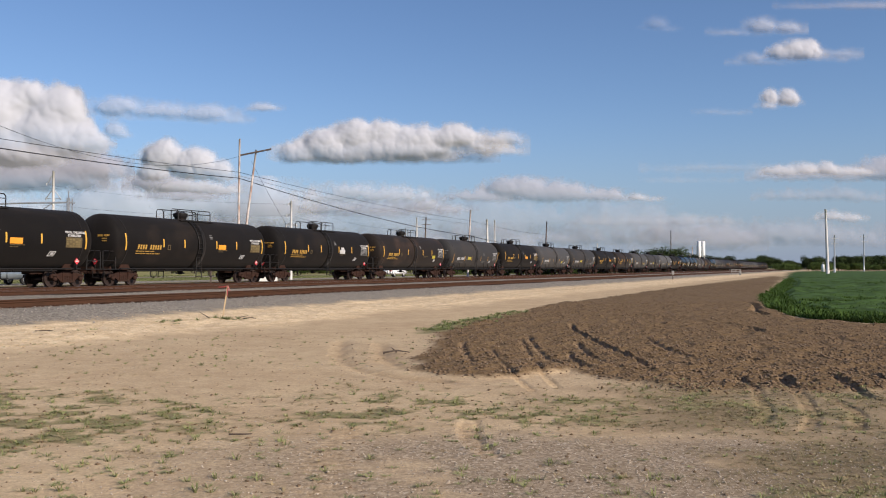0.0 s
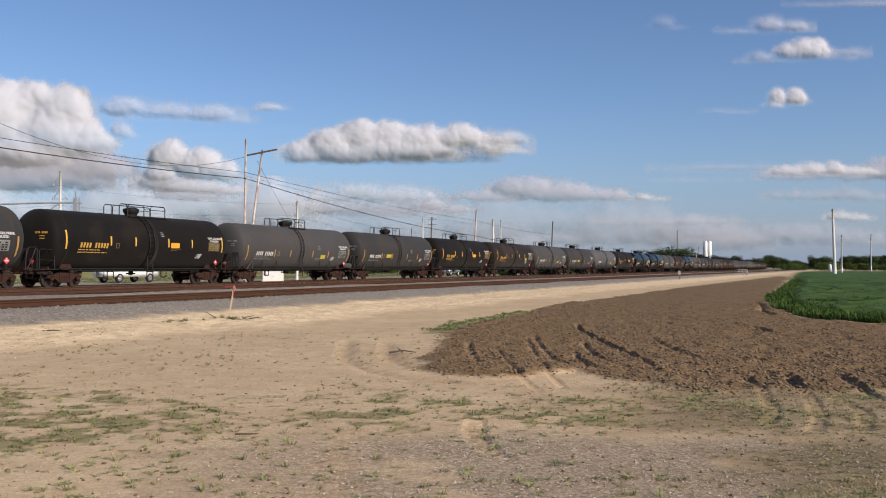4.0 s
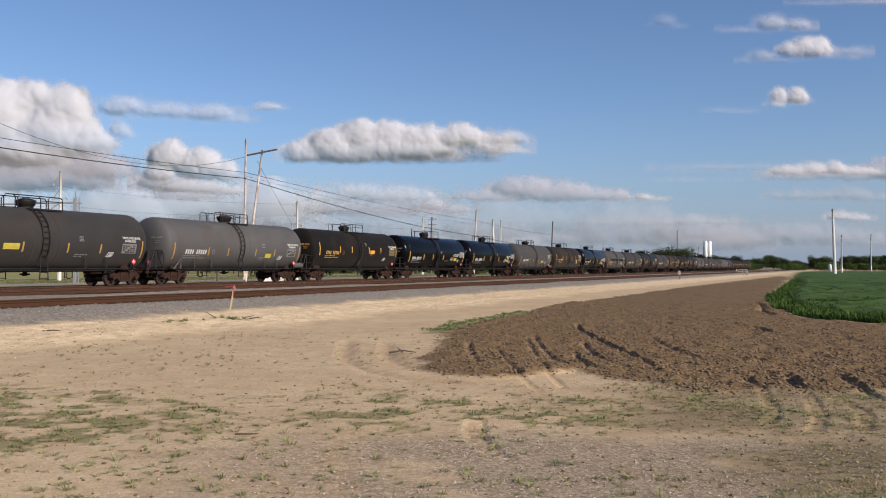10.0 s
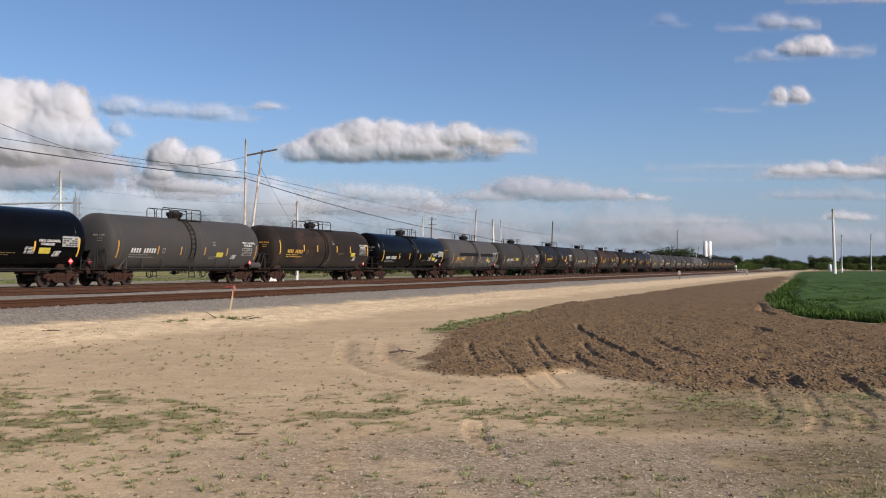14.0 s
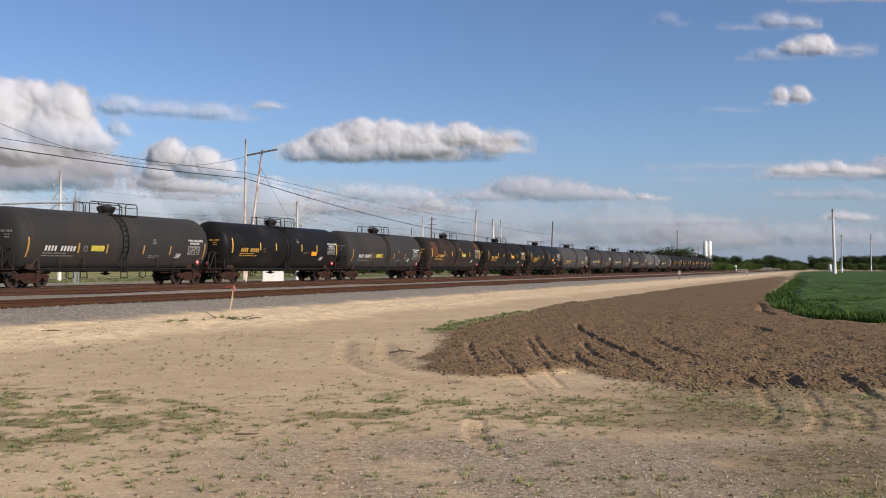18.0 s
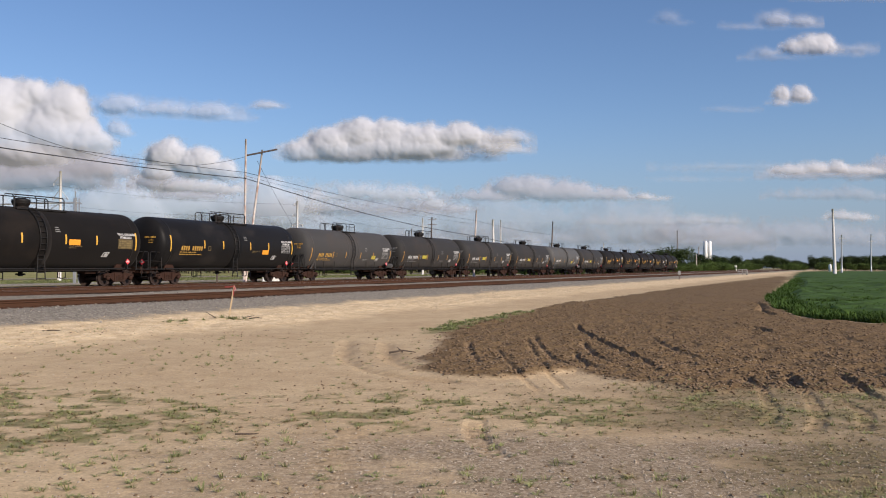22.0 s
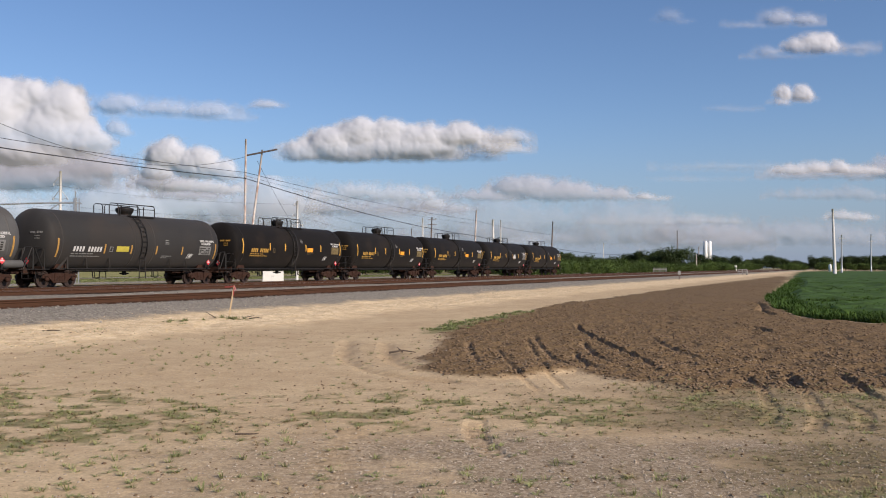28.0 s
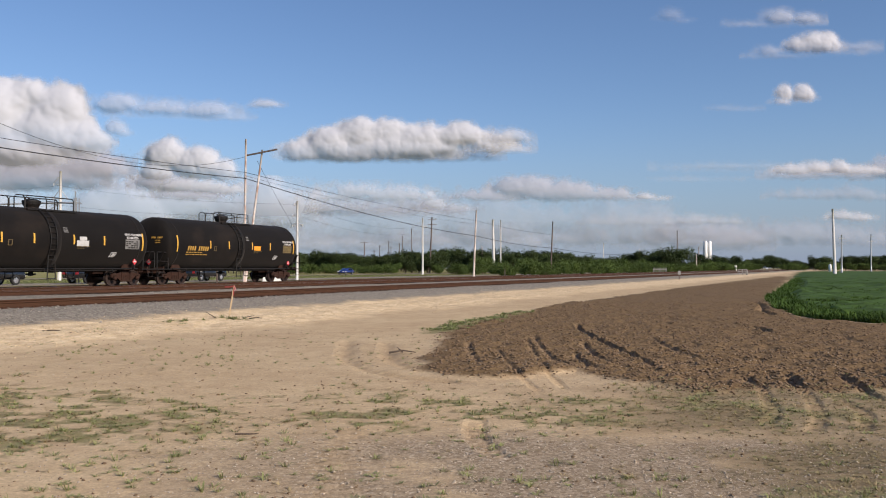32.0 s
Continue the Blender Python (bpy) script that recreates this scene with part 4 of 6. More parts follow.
def lettering(words, z, size):
    """Raised letters laid on the tank's near flank, from x = 0 on."""
    key = ("text", words, z)
    if key in MESHES:
        return MESHES[key]
    cu = bpy.data.curves.new("lettering", "FONT")
    cu.body, cu.size, cu.extrude, cu.resolution_u = words, size * 1.4, 0.004, 2
    cu.offset = 0.006
    ob = bpy.data.objects.new("lettering", cu)
    me = bpy.data.meshes.new_from_object(ob)
    bpy.data.objects.remove(ob)
    for v in me.vertices:
        zz = z + v.co.y
        a = math.asin((zz - TANK_Z) / TANK_R)
        rr = TANK_R + 0.006 + v.co.z
        v.co = (v.co.x, -rr * math.cos(a), TANK_Z + rr * math.sin(a))
    MESHES[key] = me
    return me


def plate(name, w, h, z, lift=0.01, lean=0.0):
    return shared((name, w, h, z, lean), lambda bm: on_tank(bm, 0, w, z - h / 2, z + h / 2, lift, lean))


def bars_mesh(bm, rows, seed):
    """Rows of stencilled bars: (width, height, z) of each row, broken into words."""
    r = random.Random(seed)
    for width, h, z in rows:
        x = 0.0
        while x < width - 0.04:
            w = min(r.uniform(0.10, 0.38), width - x)
            on_tank(bm, x, x + w, z - h / 2, z + h / 2, 0.008)
            x += w + 0.06


def frame_mesh(bm, w, h, z, lean, t=0.035):
    on_tank(bm, 0, w, z - h / 2, z - h / 2 + t, 0.01, 0)
    on_tank(bm, lean * (h - t), w + lean * (h - t), z + h / 2 - t, z + h / 2, 0.01, 0)
    on_tank(bm, 0, t * 1.3, z - h / 2, z + h / 2, 0.01, lean)
    on_tank(bm, w - t * 1.3, w, z - h / 2, z + h / 2, 0.01, lean)


def head_mark_mesh(bm):
    """Small mark on the leading head, its bars following the dished plate; the head's tip lies at x = 0."""
    for z, y0, n in ((2.98, -1.22, 9), (2.80, -1.08, 5), (2.66, -1.08, 4)):
        for i in range(n):
            if i == 4:
                continue
            y = y0 + 0.085 * i
            a = math.asin(min(1.0, (math.hypot(y, z - TANK_Z) / TANK_R) ** (1 / 0.78)))
            x = 0.66 * (1 - math.cos(a) ** 0.9)
            hh = 0.055 if n == 9 else 0.025
            box(bm, x - 0.03, x + 0.012, y, y + 0.058, z - hh, z + hh)


def markings(car, lay, pitch, half, number):
    """Reflective strips, mark, data panels and notices, set off from the couplers; the near flank carries the writing."""
    def at(f):
        return f - pitch / 2 if f > 0 else pitch / 2 + f

    zs, ink = lay["level"], M[lay["ink"]]
    for f in lay["strips"]:
        tall = 1.02 if abs(f) < 2 else 0.52
        for side in (-1, 1):
            place(part_of("reflector_strip", shared(("strip", tall, side, zs), lambda bm: on_tank(bm, -0.05, 0.05, zs - tall / 2, zs + tall / 2, side=side)), M[lay["tape"]], car, "yellow reflective strip"), at(f))

    def mark(bm):  # reporting mark and number, kept as plain bars
        for i in range(10):
            if i != 4:
                on_tank(bm, i * 0.21, i * 0.21 + 0.125, lay["text_z"] - 0.14, lay["text_z"] + 0.14, 0.008, 0.12)
    tagged(place(part_of("car_mark", shared(("car_mark", lay["text_z"]), mark), ink, car, "stencilled bars where the mark and number stand"), at(lay["text"])), kind="stuff")
    tz = lay["text_z"]
    tagged(place(part_of("data_stencil", shared(("data_stencil", tz), lambda bm: bars_mesh(bm, ((1.6, 0.05, tz - 0.26), (2.1, 0.05, tz - 0.40)), 9)), ink if lay["ink"] == "mark_yellow" else M["stencil_grey"], car), at(lay["text"] - 0.1)), kind="stuff")
    place(part_of("small_stencil", shared(("small_stencil", tz), lambda bm: frame_mesh(bm, 0.26, 0.30, tz + 0.02, 0.0)), M["stencil_grey"] if ink != M["mark_yellow"] else M["notice_dark"], car), at(lay["text"] + 2.62))
    pf, pz = lay["panel_at"]
    place(part_of("data_panel", plate("data_panel", 1.12, 0.56, pz), M[lay["panel"]], car, "stencilled data panel"), at(pf))
    tagged(place(part_of("panel_stencil", shared(("panel_stencil", pz), lambda bm: [on_tank(bm, 0.05 + i * 0.20, 0.20 + i * 0.20, pz - 0.23 + j * 0.115, pz - 0.16 + j * 0.115, 0.016) for j in range(4) for i in range(5) if (i * 7 + j * 3) % 5]), M["steel_black"] if lay["panel"] != "notice_dark" else M["gold_stencil"], car), at(pf)), kind="stuff")
    cz = lay["cargo_z"]
    for words, dx, dz in (("VINYL CHLORIDE,", 0.0, 0.10), ("STABILIZED", 0.16, -0.08)):
        place(part_of("cargo_stencil", lettering(words, round(cz + dz, 2), 0.125), M["mark_white"], car, "white stencilled cargo name"), at(lay["cargo_at"]) + dx)
    if lay["notice"]:
        nf, w, nz = lay["notice_at"]
        no = place(part_of("notice", plate("notice", w, 0.31, nz), M[lay["notice"]], car, "coloured notice plate"), at(nf))
        place(part_of("notice_stencil", shared(("notice_stencil", w, nz), lambda bm: bars_mesh(bm, ((w - 0.16, 0.05, nz + 0.05), (w - 0.24, 0.05, nz - 0.06)), 4)), M["notice_ink"], no), 0.08)
    place(part_of("inspection_stencil", shared(("inspection", zs), lambda bm: bars_mesh(bm, ((0.34, 0.045, zs + 0.62), (0.30, 0.045, zs + 0.50), (0.34, 0.045, zs + 0.40)), 5)), M["stencil_grey"], car, "faded white stencilled lines"), at(lay["inspect_at"]))
    place(part_of("stencil_line", shared(("low_line", zs), lambda bm: bars_mesh(bm, ((0.9, 0.045, zs - 0.36), (0.5, 0.045, zs - 0.46)), 6)), M["stencil_grey"] if lay["ladder"] else M["notice_dark"], car, "faded stencilled lines"), at(-6.4))
    place(part_of("small_panel", shared("small_panel", lambda bm: (frame_mesh(bm, 0.42, 0.27, 1.83, 0.45), on_tank(bm, 0.17, 0.36, 1.76, 1.90, 0.01, 0.4))), M["mark_white"], car, "white framed stencil"), at(lay["frame_at"]))
    tagged(place(part_of("head_mark", shared("head_mark", head_mark_mesh), ink if lay["ink"] == "mark_yellow" else M["stencil_grey"], car), -half), kind="stuff")
    for what in lay["extra"]:
        if what == "rust":
            place(part_of("rust_panel", plate("rust_panel", 1.35, 1.5, 3.05), M["rust_panel"], car, "rust-brown stain panel"), at(1.75))
            place(part_of("rust_panel", plate("rust_panel", 0.9, 1.2, 3.2), M["rust_panel"], car, "rust-brown stain panel"), at(-2.6))
        if what == "stripe":
            place(part_of("overpainted_stripe", plate("stripe", 5.6, 0.36, 2.58), M["dark_panel"], car, "black overpainted stripe"), at(3.0))
            place(part_of("overpainted_stripe", plate("stripe", 5.4, 0.36, 2.58), M["dark_panel"], car, "black overpainted stripe"), at(-6.9))
        if what == "white_sheet":
            place(part_of("paper_panel", plate("white_sheet", 0.85, 0.34, 2.42, 0.006), M["mark_white"], car, "white paper panel"), at(-6.45))
            place(part_of("paper_panel", plate("white_sheet", 0.5, 0.2, 2.70, 0.006), M["mark_white"], car, "white paper panel"), at(-6.25))
        if what == "rows":  # stencilled block beside the yellow notice
            place(part_of("warning_stencil", shared("warning_rows", lambda bm: bars_mesh(bm, tuple((0.62, 0.035, 1.84 + 0.075 * j) for j in range(5)), 8)), M["mark_white"], car, "white stencilled warning lines"), at(-5.0))
        if what == "patch":  # round black overpaint
            place(part_of("overpaint", shared("overpaint", lambda bm: [on_tank(bm, 0.30 - w, 0.30 + w, z - 0.03, z + 0.03, 0.009) for z, w in ((2.16, 0.22), (2.22, 0.30), (2.28, 0.30), (2.34, 0.24), (2.40, 0.14))]), M["dark_panel"], car, "round patch of black overpaint"), at(5.55))


U_STRIPS, G_STRIPS = (1.60, 4.80, 6.75, -6.64, -4.47, -1.45), (1.40, 4.72, 6.78, -6.92, -4.62, -1.40)
base_u = dict(tape="yellow", ladder=False, gap=0.60, strips=U_STRIPS, level=2.62, ink="mark_yellow", text=2.56, text_z=2.34, panel="notice_dark", panel_at=(-2.85, 2.46), cargo_at=-2.88, cargo_z=2.86,
              notice="orange", notice_at=(-6.43, 0.78, 2.47), inspect_at=-7.3, frame_at=-3.95, extra=())
base_g = dict(base_u, tape="yellow_dull", ladder=True, gap=0.62, strips=G_STRIPS, level=2.16, ink="mark_white", text=2.45, text_z=2.12, panel="stencil_grey", panel_at=(-3.0, 2.20), cargo_at=-3.0, cargo_z=2.66,
              notice="notice_yellow", notice_at=(5.60, 0.96, 2.17), inspect_at=-6.2, frame_at=-4.1)
KINDS = {
    "black_patch": dict(base_u, paint="tank_black", tank="matt black tank with rounded ends", label="matt black railway tank car with a round overpainted patch", extra=("patch",)),
    "black": dict(base_u, paint="tank_black", tank="matt black tank with rounded ends", label="matt black railway tank car with yellow lettering"),
    "black_sheet": dict(base_u, paint="tank_black", tank="matt black tank with rounded ends", label="matt black railway tank car with a white paper panel", notice="", panel="stencil_grey", extra=("white_sheet",)),
    "brown": dict(base_u, paint="tank_brown", tank="brownish black tank streaked with rust", label="brownish black railway tank car streaked with rust", notice="notice_yellow", notice_at=(-4.3, 0.7, 2.2), panel="stencil_grey"),
    "rust": dict(base_u, paint="tank_brown", tank="brownish black tank with rust panels", label="rusty black railway tank car with brown stain panels", notice="notice_yellow", panel="stencil_grey", extra=("rust",)),
    "grey": dict(base_g, paint="tank_grey", tank="dark grey tank with rounded ends", label="dark grey railway tank car with a side ladder"),
    "mid": dict(base_g, paint="tank_mid", notice_at=(-5.7, 0.7, 1.95), reservoir=True, tank="grey tank with dusty streaks", label="dusty grey railway tank car with a side ladder"),
    "light": dict(base_g, paint="tank_light", notice_at=(-5.7, 0.7, 1.95), reservoir=True, tank="pale grey tank", label="pale grey railway tank car with a side ladder"),
    "stain": dict(base_g, notice_at=(-4.9, 0.7, 2.0), reservoir=True, paint="tank_mid", ink="mark_yellow", tank="grey tank with dark stains", label="stained grey railway tank car with yellow lettering"),
    "stripe": dict(base_g, notice_at=(-4.9, 0.7, 2.0), reservoir=True, paint="tank_mid", ink="mark_yellow", tank="grey tank with a black stripe", label="grey railway tank car with a black overpainted stripe", extra=("stripe",)),
    "gloss": dict(base_u, paint="tank_gloss", strips=(1.67, 4.89, 7.12, -6.92, -4.41, -1.5), level=2.2, text=2.25, text_z=2.04, ink="mark_white", panel="stencil_pale", panel_at=(-2.65, 2.5), cargo_at=-4.2, cargo_z=2.35, notice="notice_yellow", notice_at=(-4.1, 0.72, 1.98), frame_at=-3.2, inspect_at=-7.7, extra=("rows",), tank="glossy black tank", label="glossy black railway tank car with white lettering"),
    "semi": dict(base_u, paint="tank_semi", tank="satin black tank", label="satin black railway tank car with yellow lettering", panel="stencil_grey", notice_at=(-5.2, 0.75, 2.2)),
}
# When each car's coupled end goes by the point level with the camera, in seconds, from the head of the train to its tail.
PASSES = (2.149, 3.064, 3.992, 4.903, 5.847, 6.785, 7.698, 8.644, 9.586, 10.508, 11.418, 12.34, 13.276, 14.22, 15.141, 16.068, 17.008, 17.911, 18.83, 19.754, 20.664, 21.591, 22.534, 23.431,
          24.336, 25.248, 26.164, 27.076, 28.0, 28.933, 29.86, 30.765, 31.658, 32.565, 33.472, 34.381, 35.277, 36.18)
ORDER = ("black black black_sheet brown grey black mid grey black brown mid grey light black gloss gloss mid brown gloss stripe grey semi grey rust black semi stain grey grey grey "
         "light grey black black black_patch black_sheet black").split()
CAR_SHIFT = -0.452 * 39.0 + 1.1
for i, kind in enumerate(ORDER):
    tank_car(i, PASSES[i], PASSES[i + 1], kind)


# ---------------------------------------------------------------- poles and wires
def ring_mesh(bm, r0, r1, h, lean=(0, 0), seg=12):
    tube(bm, [(lean[0] * i / 5, lean[1] * i / 5, h * i / 5) for i in range(6)], r0, seg, r1)


def utility_pole(name, x, y, h, r, material, label, lean=(0, 0), arms=(), arm_mat=None, insul=True, bands=False, z0=None, tip=0.0, vees=()):
    """A tapered pole with crossarms (height, half width, turn) and insulators, standing 0.4 m deep in the ground."""
    z0 = ground_z(x, y) if z0 is None else z0
    p = empty(name, pose(x, y, z0), label, "utility pole", "utility poles along the tracks")
    bm = bmesh.new()
    ring_mesh(bm, r, r * 0.62, h, lean)
    part("shaft", bm, material, p, "", True)
    for hh, half, turn in arms:
        at = (lean[0] * hh / h, lean[1] * hh / h, hh)
        bm = bmesh.new()
        box(bm, -half, half, -0.06, 0.06, -0.07, 0.07, 0.01)
        arm = part("crossarm", bm, arm_mat or M["wood_dark"], p)
        arm.matrix_basis = Matrix.Translation(at) @ Matrix.Rotation(radians(turn), 4, "Z") @ Matrix.Rotation(radians(-tip), 4, "Y") @ Matrix.Translation((0, -r - 0.02, 0))
        if insul:
            for f in (-0.9, -0.35, 0.35, 0.9):
                bm = bmesh.new()
                lathe(bm, [(0.07, 0.0), (0.07, 0.03), (0.14, 0.03), (0.15, 0.07), (0.20, 0.06), (0.22, 0.08), (0.28, 0.03), (0.28, 0.0)], "z", 8)
                part("insulator", bm, M["galv"], arm).location = (f * half, 0, 0)
    for apex, half, drop, sides in vees:  # sloping insulator brackets
        for sd in sides:
            bm = bmesh.new()
            tube(bm, [(0, 0, apex), (sd * half, 0, apex - drop)], 0.05, 6)
            tube(bm, [(0, 0, apex - drop - 0.1), (sd * half, 0, apex - drop)], 0.045, 6)
            part("bracket", bm, M["galv"], p)
            bm = bmesh.new()
            lathe(bm, [(-0.22, 0.0), (-0.22, 0.09), (-0.08, 0.10), (0.08, 0.10), (0.1, 0.0)], "z", 8)
            part("insulator", bm, M["galv"], p).location = (sd * half, 0, apex - drop)
    if bands:
        for hh in (h * 0.55, h * 0.62, h * 0.78):
            bm = bmesh.new()
            rr = r * (1 - 0.38 * hh / h) + 0.012
            lathe(bm, [(-0.05, rr - 0.03), (-0.05, rr), (0.05, rr), (0.05, rr - 0.03)], "z", 12)
            part("clamp", bm, M["galv"], p).location = (lean[0] * hh / h, lean[1] * hh / h, hh)
    return p


WOOD, PALE = "weathered wooden utility pole beside the tracks", "pale concrete power pole standing in the grass"
utility_pole("utility_pole", -17.7, 77.4, 12.9, 0.13, M["wood_pole"], "weathered reddish wooden pole carrying cables", (0.10, 0), (), None, True, True)
utility_pole("utility_pole", -17.75, 78.0, 12.0, 0.13, M["wood_pole"], "leaning reddish wooden pole with one long crossarm", (1.5, 0.0), ((11.75, 1.5, -8),), M["wood_dark"], False, tip=10)
utility_pole("utility_pole", 4.4, 125, 9.7, 0.16, M["wood_pole"], WOOD, (0.40, 0), (), None, True, True)
utility_pole("utility_pole", 19.9, 161, 10.0, 0.16, M["wood_dark"], WOOD, (0.45, 0))
utility_pole("utility_pole", -39.2, 29.8, 11.0, 0.17, M["wood_pole"], WOOD, (0.1, 0))
utility_pole("power_pole", -15.6, 93.0, 8.5, 0.15, M["concrete"], PALE, (0, 0), vees=((7.2, 0.5, 0.25, (-1,)), (6.2, 0.55, 0.3, (-1, 1)), (8.3, 0.3, 0.1, (-1,))))
utility_pole("power_pole", -47.6, 108, 13.6, 0.21, M["concrete"], PALE, (0, 0), vees=((11.4, 0.9, 1.2, (-1, 1)), (13.2, 0.85, 1.2, (-1,))))
utility_pole("power_pole", -4.8, 205, 13.4, 0.24, M["concrete"], PALE, (0, 0), ((11.4, 1.1, 20),), M["galv"])
utility_pole("utility_pole", -3.9, 253, 16.4, 0.26, M["wood_dark"], WOOD, (0.7, 0), ((15.6, 1.4, 20), (14.2, 1.4, 20)))
utility_pole("utility_pole", -2.2, 331, 8.2, 0.22, M["wood_pole"], WOOD, (-0.9, 0))
utility_pole("utility_pole", 10.6, 253, 6.6, 0.18, M["wood_pole"], WOOD, (-0.4, 0))
utility_pole("utility_pole", 11.8, 253, 8.0, 0.18, M["wood_pole"], WOOD, (-0.5, 0))
utility_pole("power_pole", 13.2, 226, 14.1, 0.42, M["concrete"], "thick pale concrete power pole", (-0.25, 0))
utility_pole("power_pole", 15.0, 226, 13.9, 0.20, M["concrete"], PALE)
utility_pole("utility_pole", -35.4, 391, 13.4, 0.28, M["wood_dark"], WOOD, (0, 0), ((13.0, 2.0, 10),))
utility_pole("utility_pole", -65.0, 530, 12.2, 0.3, M["concrete"], PALE)
utility_pole("utility_pole", 88, 478, 15.3, 0.30, M["concrete"], PALE, (0.3, 0))
utility_pole("utility_pole", 108, 478, 11.9, 0.26, M["concrete"], PALE)
utility_pole("utility_pole", 123.4, 478, 11.3, 0.30, M["wood_pole"], WOOD)
utility_pole("utility_pole", 96.5, 331, 6.7, 0.24, M["wood_pole"], WOOD)
utility_pole("utility_pole", 37.6, 390, 9.5, 0.24, M["wood_dark"], WOOD, (0, 0), ((8.6, 1.2, 20),))
utility_pole("utility_pole", 131, 486, 22.5, 0.35, M["wood_dark"], "tall dark power pole rising over the trees")
utility_pole("utility_pole", 143, 486, 13.0, 0.35, M["wood_pole"], WOOD)
utility_pole("power_pole", 96.9, 215, 16.2, 0.40, M["concrete"], "thick white power pole beside the crop field", (-0.45, 0))
utility_pole("power_pole", 116, 253, 11.2, 0.26, M["galv"], "grey lattice-like power pole beyond the crop field", (0, 0), ((10.2, 1.0, 0), (8.6, 1.0, 0)), M["galv"])
utility_pole("power_pole", 163, 331, 14.4, 0.26, M["galv"], "grey power pole beyond the crop field", (0, 0), ((13.4, 1.5, 0), (11.6, 1.5, 0)), M["galv"])
for x, top in ((662, 442), (688, 426), (692, 436), (707, 430), (712, 418), (728, 404), (672, 434)):  # far transmission poles, in a row towards the horizon
    Z = 620.0
    utility_pole("utility_pole", (x - 784) / 1538.7 * Z, Z, (474.5 - top) / 1538.7 * Z + 1.4, 0.34, M["wood_dark"], "distant dark power pole over the trees", (0, 0), (((474.5 - top) / 1538.7 * Z + 0.4, 1.6, 30),), None, False)

# post with a long horizontal boom
boom = empty("boom_post", pose(-29.9, 70.6, ground_z(-29.9, 70.6)), "grey steel post with a long horizontal boom", "steel post")
bm = bmesh.new()
box(bm, -0.11, 0.11, -0.11, 0.11, -0.4, 7.0, 0.02)
box(bm, -0.02, 0.04, -0.05, 0.05, 7.0, 7.55)
box(bm, 0.28, 0.36, -0.05, 0.05, -0.4, 6.95)
part("post", bm, M["galv"], boom)
bm = bmesh.new()
tube(bm, [(0.3, 0, 6.62), (-3.2, -0.3, 6.55), (-7.5, -0.6, 6.38)], 0.075, 8, 0.06)
tube(bm, [(-1.2, -0.1, 6.58), (-2.6, -0.2, 5.6)], 0.04, 6)
part("boom", bm, M["galv"], boom)
bm = bmesh.new()
box(bm, 0.05, 0.5, -0.06, 0.06, 5.6, 5.72), box(bm, 0.05, 0.5, -0.06, 0.06, 6.5, 6.62)
part("bracket", bm, M["galv"], boom)


def cable(a, b, sag, r=0.02, label="thin black overhead cable between poles"):
    pts = []
    for i in range(25):
        t = i / 24
        p = Vector(a).lerp(Vector(b), t)
        p.z -= 4 * sag * t * (1 - t)
        pts.append(p)
    bm = bmesh.new()
    tube(bm, pts, r, 5)
    return tagged(part("cable", bm, M["wire"]), label, "cable", "overhead cables")


P0, P1, P2, P3 = (-39.1, 29.9), (-17.6, 77.2), (4.75, 124.8), (20.15, 160.8)
THICK = "thick black overhead cable between wooden poles"
cable((*P0, 10.0), (*P1, 9.57), 0.6, 0.036, THICK)
cable((*P1, 9.57), (*P2, 6.2), 0.6, 0.036, THICK)
cable((*P2, 6.2), (*P3, 5.3), 0.3, 0.036, THICK)
cable((*P3, 5.3), (47, 222, 5.0), 0.4, 0.036, THICK)
cable((*P0, 10.6), (*P1, 10.1), 0.55, 0.020)
cable((*P1, 10.1), (*P2, 8.4), 0.35, 0.020)
cable((*P2, 8.4), (*P3, 7.8), 0.3, 0.020)
cable((*P1, 9.8), (*P2, 7.9), 0.5, 0.012)
cable((*P1, 11.5), (-28.8, 45, 12.0), 2.5, 0.014)
cable((-16.7, 78.0, 11.2), (-13.2, 79.5, 4.6), 0.15, 0.014, "thin guy wire down from the leaning pole")
for h, end in ((11.8, 8.4), (9.4, 7.2)):
    cable((-47.6, 107.8, h), (-15.6, 92.8, end), 0.5, 0.010)
    cable((-80, 118, h + 0.4), (-47.6, 107.8, h), 0.5, 0.010)
    cable((-15.6, 93.2, end), (-4.8, 205, end + 3.2), 1.5, 0.012)


# ---------------------------------------------------------------- trackside things
def cabinet(name, x, y, w, dp, h, turn, label, material="white"):
    c = empty(name, pose(x, y, ground_z(x, y) - 0.02, 0, 0, turn), label, "cabinet")
    bm = bmesh.new()
    box(bm, -w / 2, w / 2, -dp / 2, dp / 2, 0.08, h, 0.03)
    part("body", bm, M[material], c)
    bm = bmesh.new()
    box(bm, -w / 2 - 0.08, w / 2 + 0.08, -dp / 2 - 0.08, dp / 2 + 0.08, 0.0, 0.10)
    part("plinth", bm, M["concrete"], c)
    bm = bmesh.new()
    box(bm, -w / 2 - 0.05, w / 2 + 0.05, -dp / 2 - 0.05, dp / 2 + 0.05, h, h + 0.05, 0.01)
    part("lid", bm, M[material], c)
    for sx in (-1, 1):
        bm = bmesh.new()
        box(bm, *sorted((sx * 0.02, sx * (w / 2 - 0.06))), -dp / 2 - 0.02, -dp / 2, 0.16, h - 0.08, 0.008)
        d = part("door", bm, M[material], c)
        bm = bmesh.new()
        box(bm, *sorted((sx * 0.06, sx * 0.10)), -dp / 2 - 0.05, -dp / 2 - 0.02, h * 0.45, h * 0.6)
        part("handle", bm, M["galv"], d)
    return c


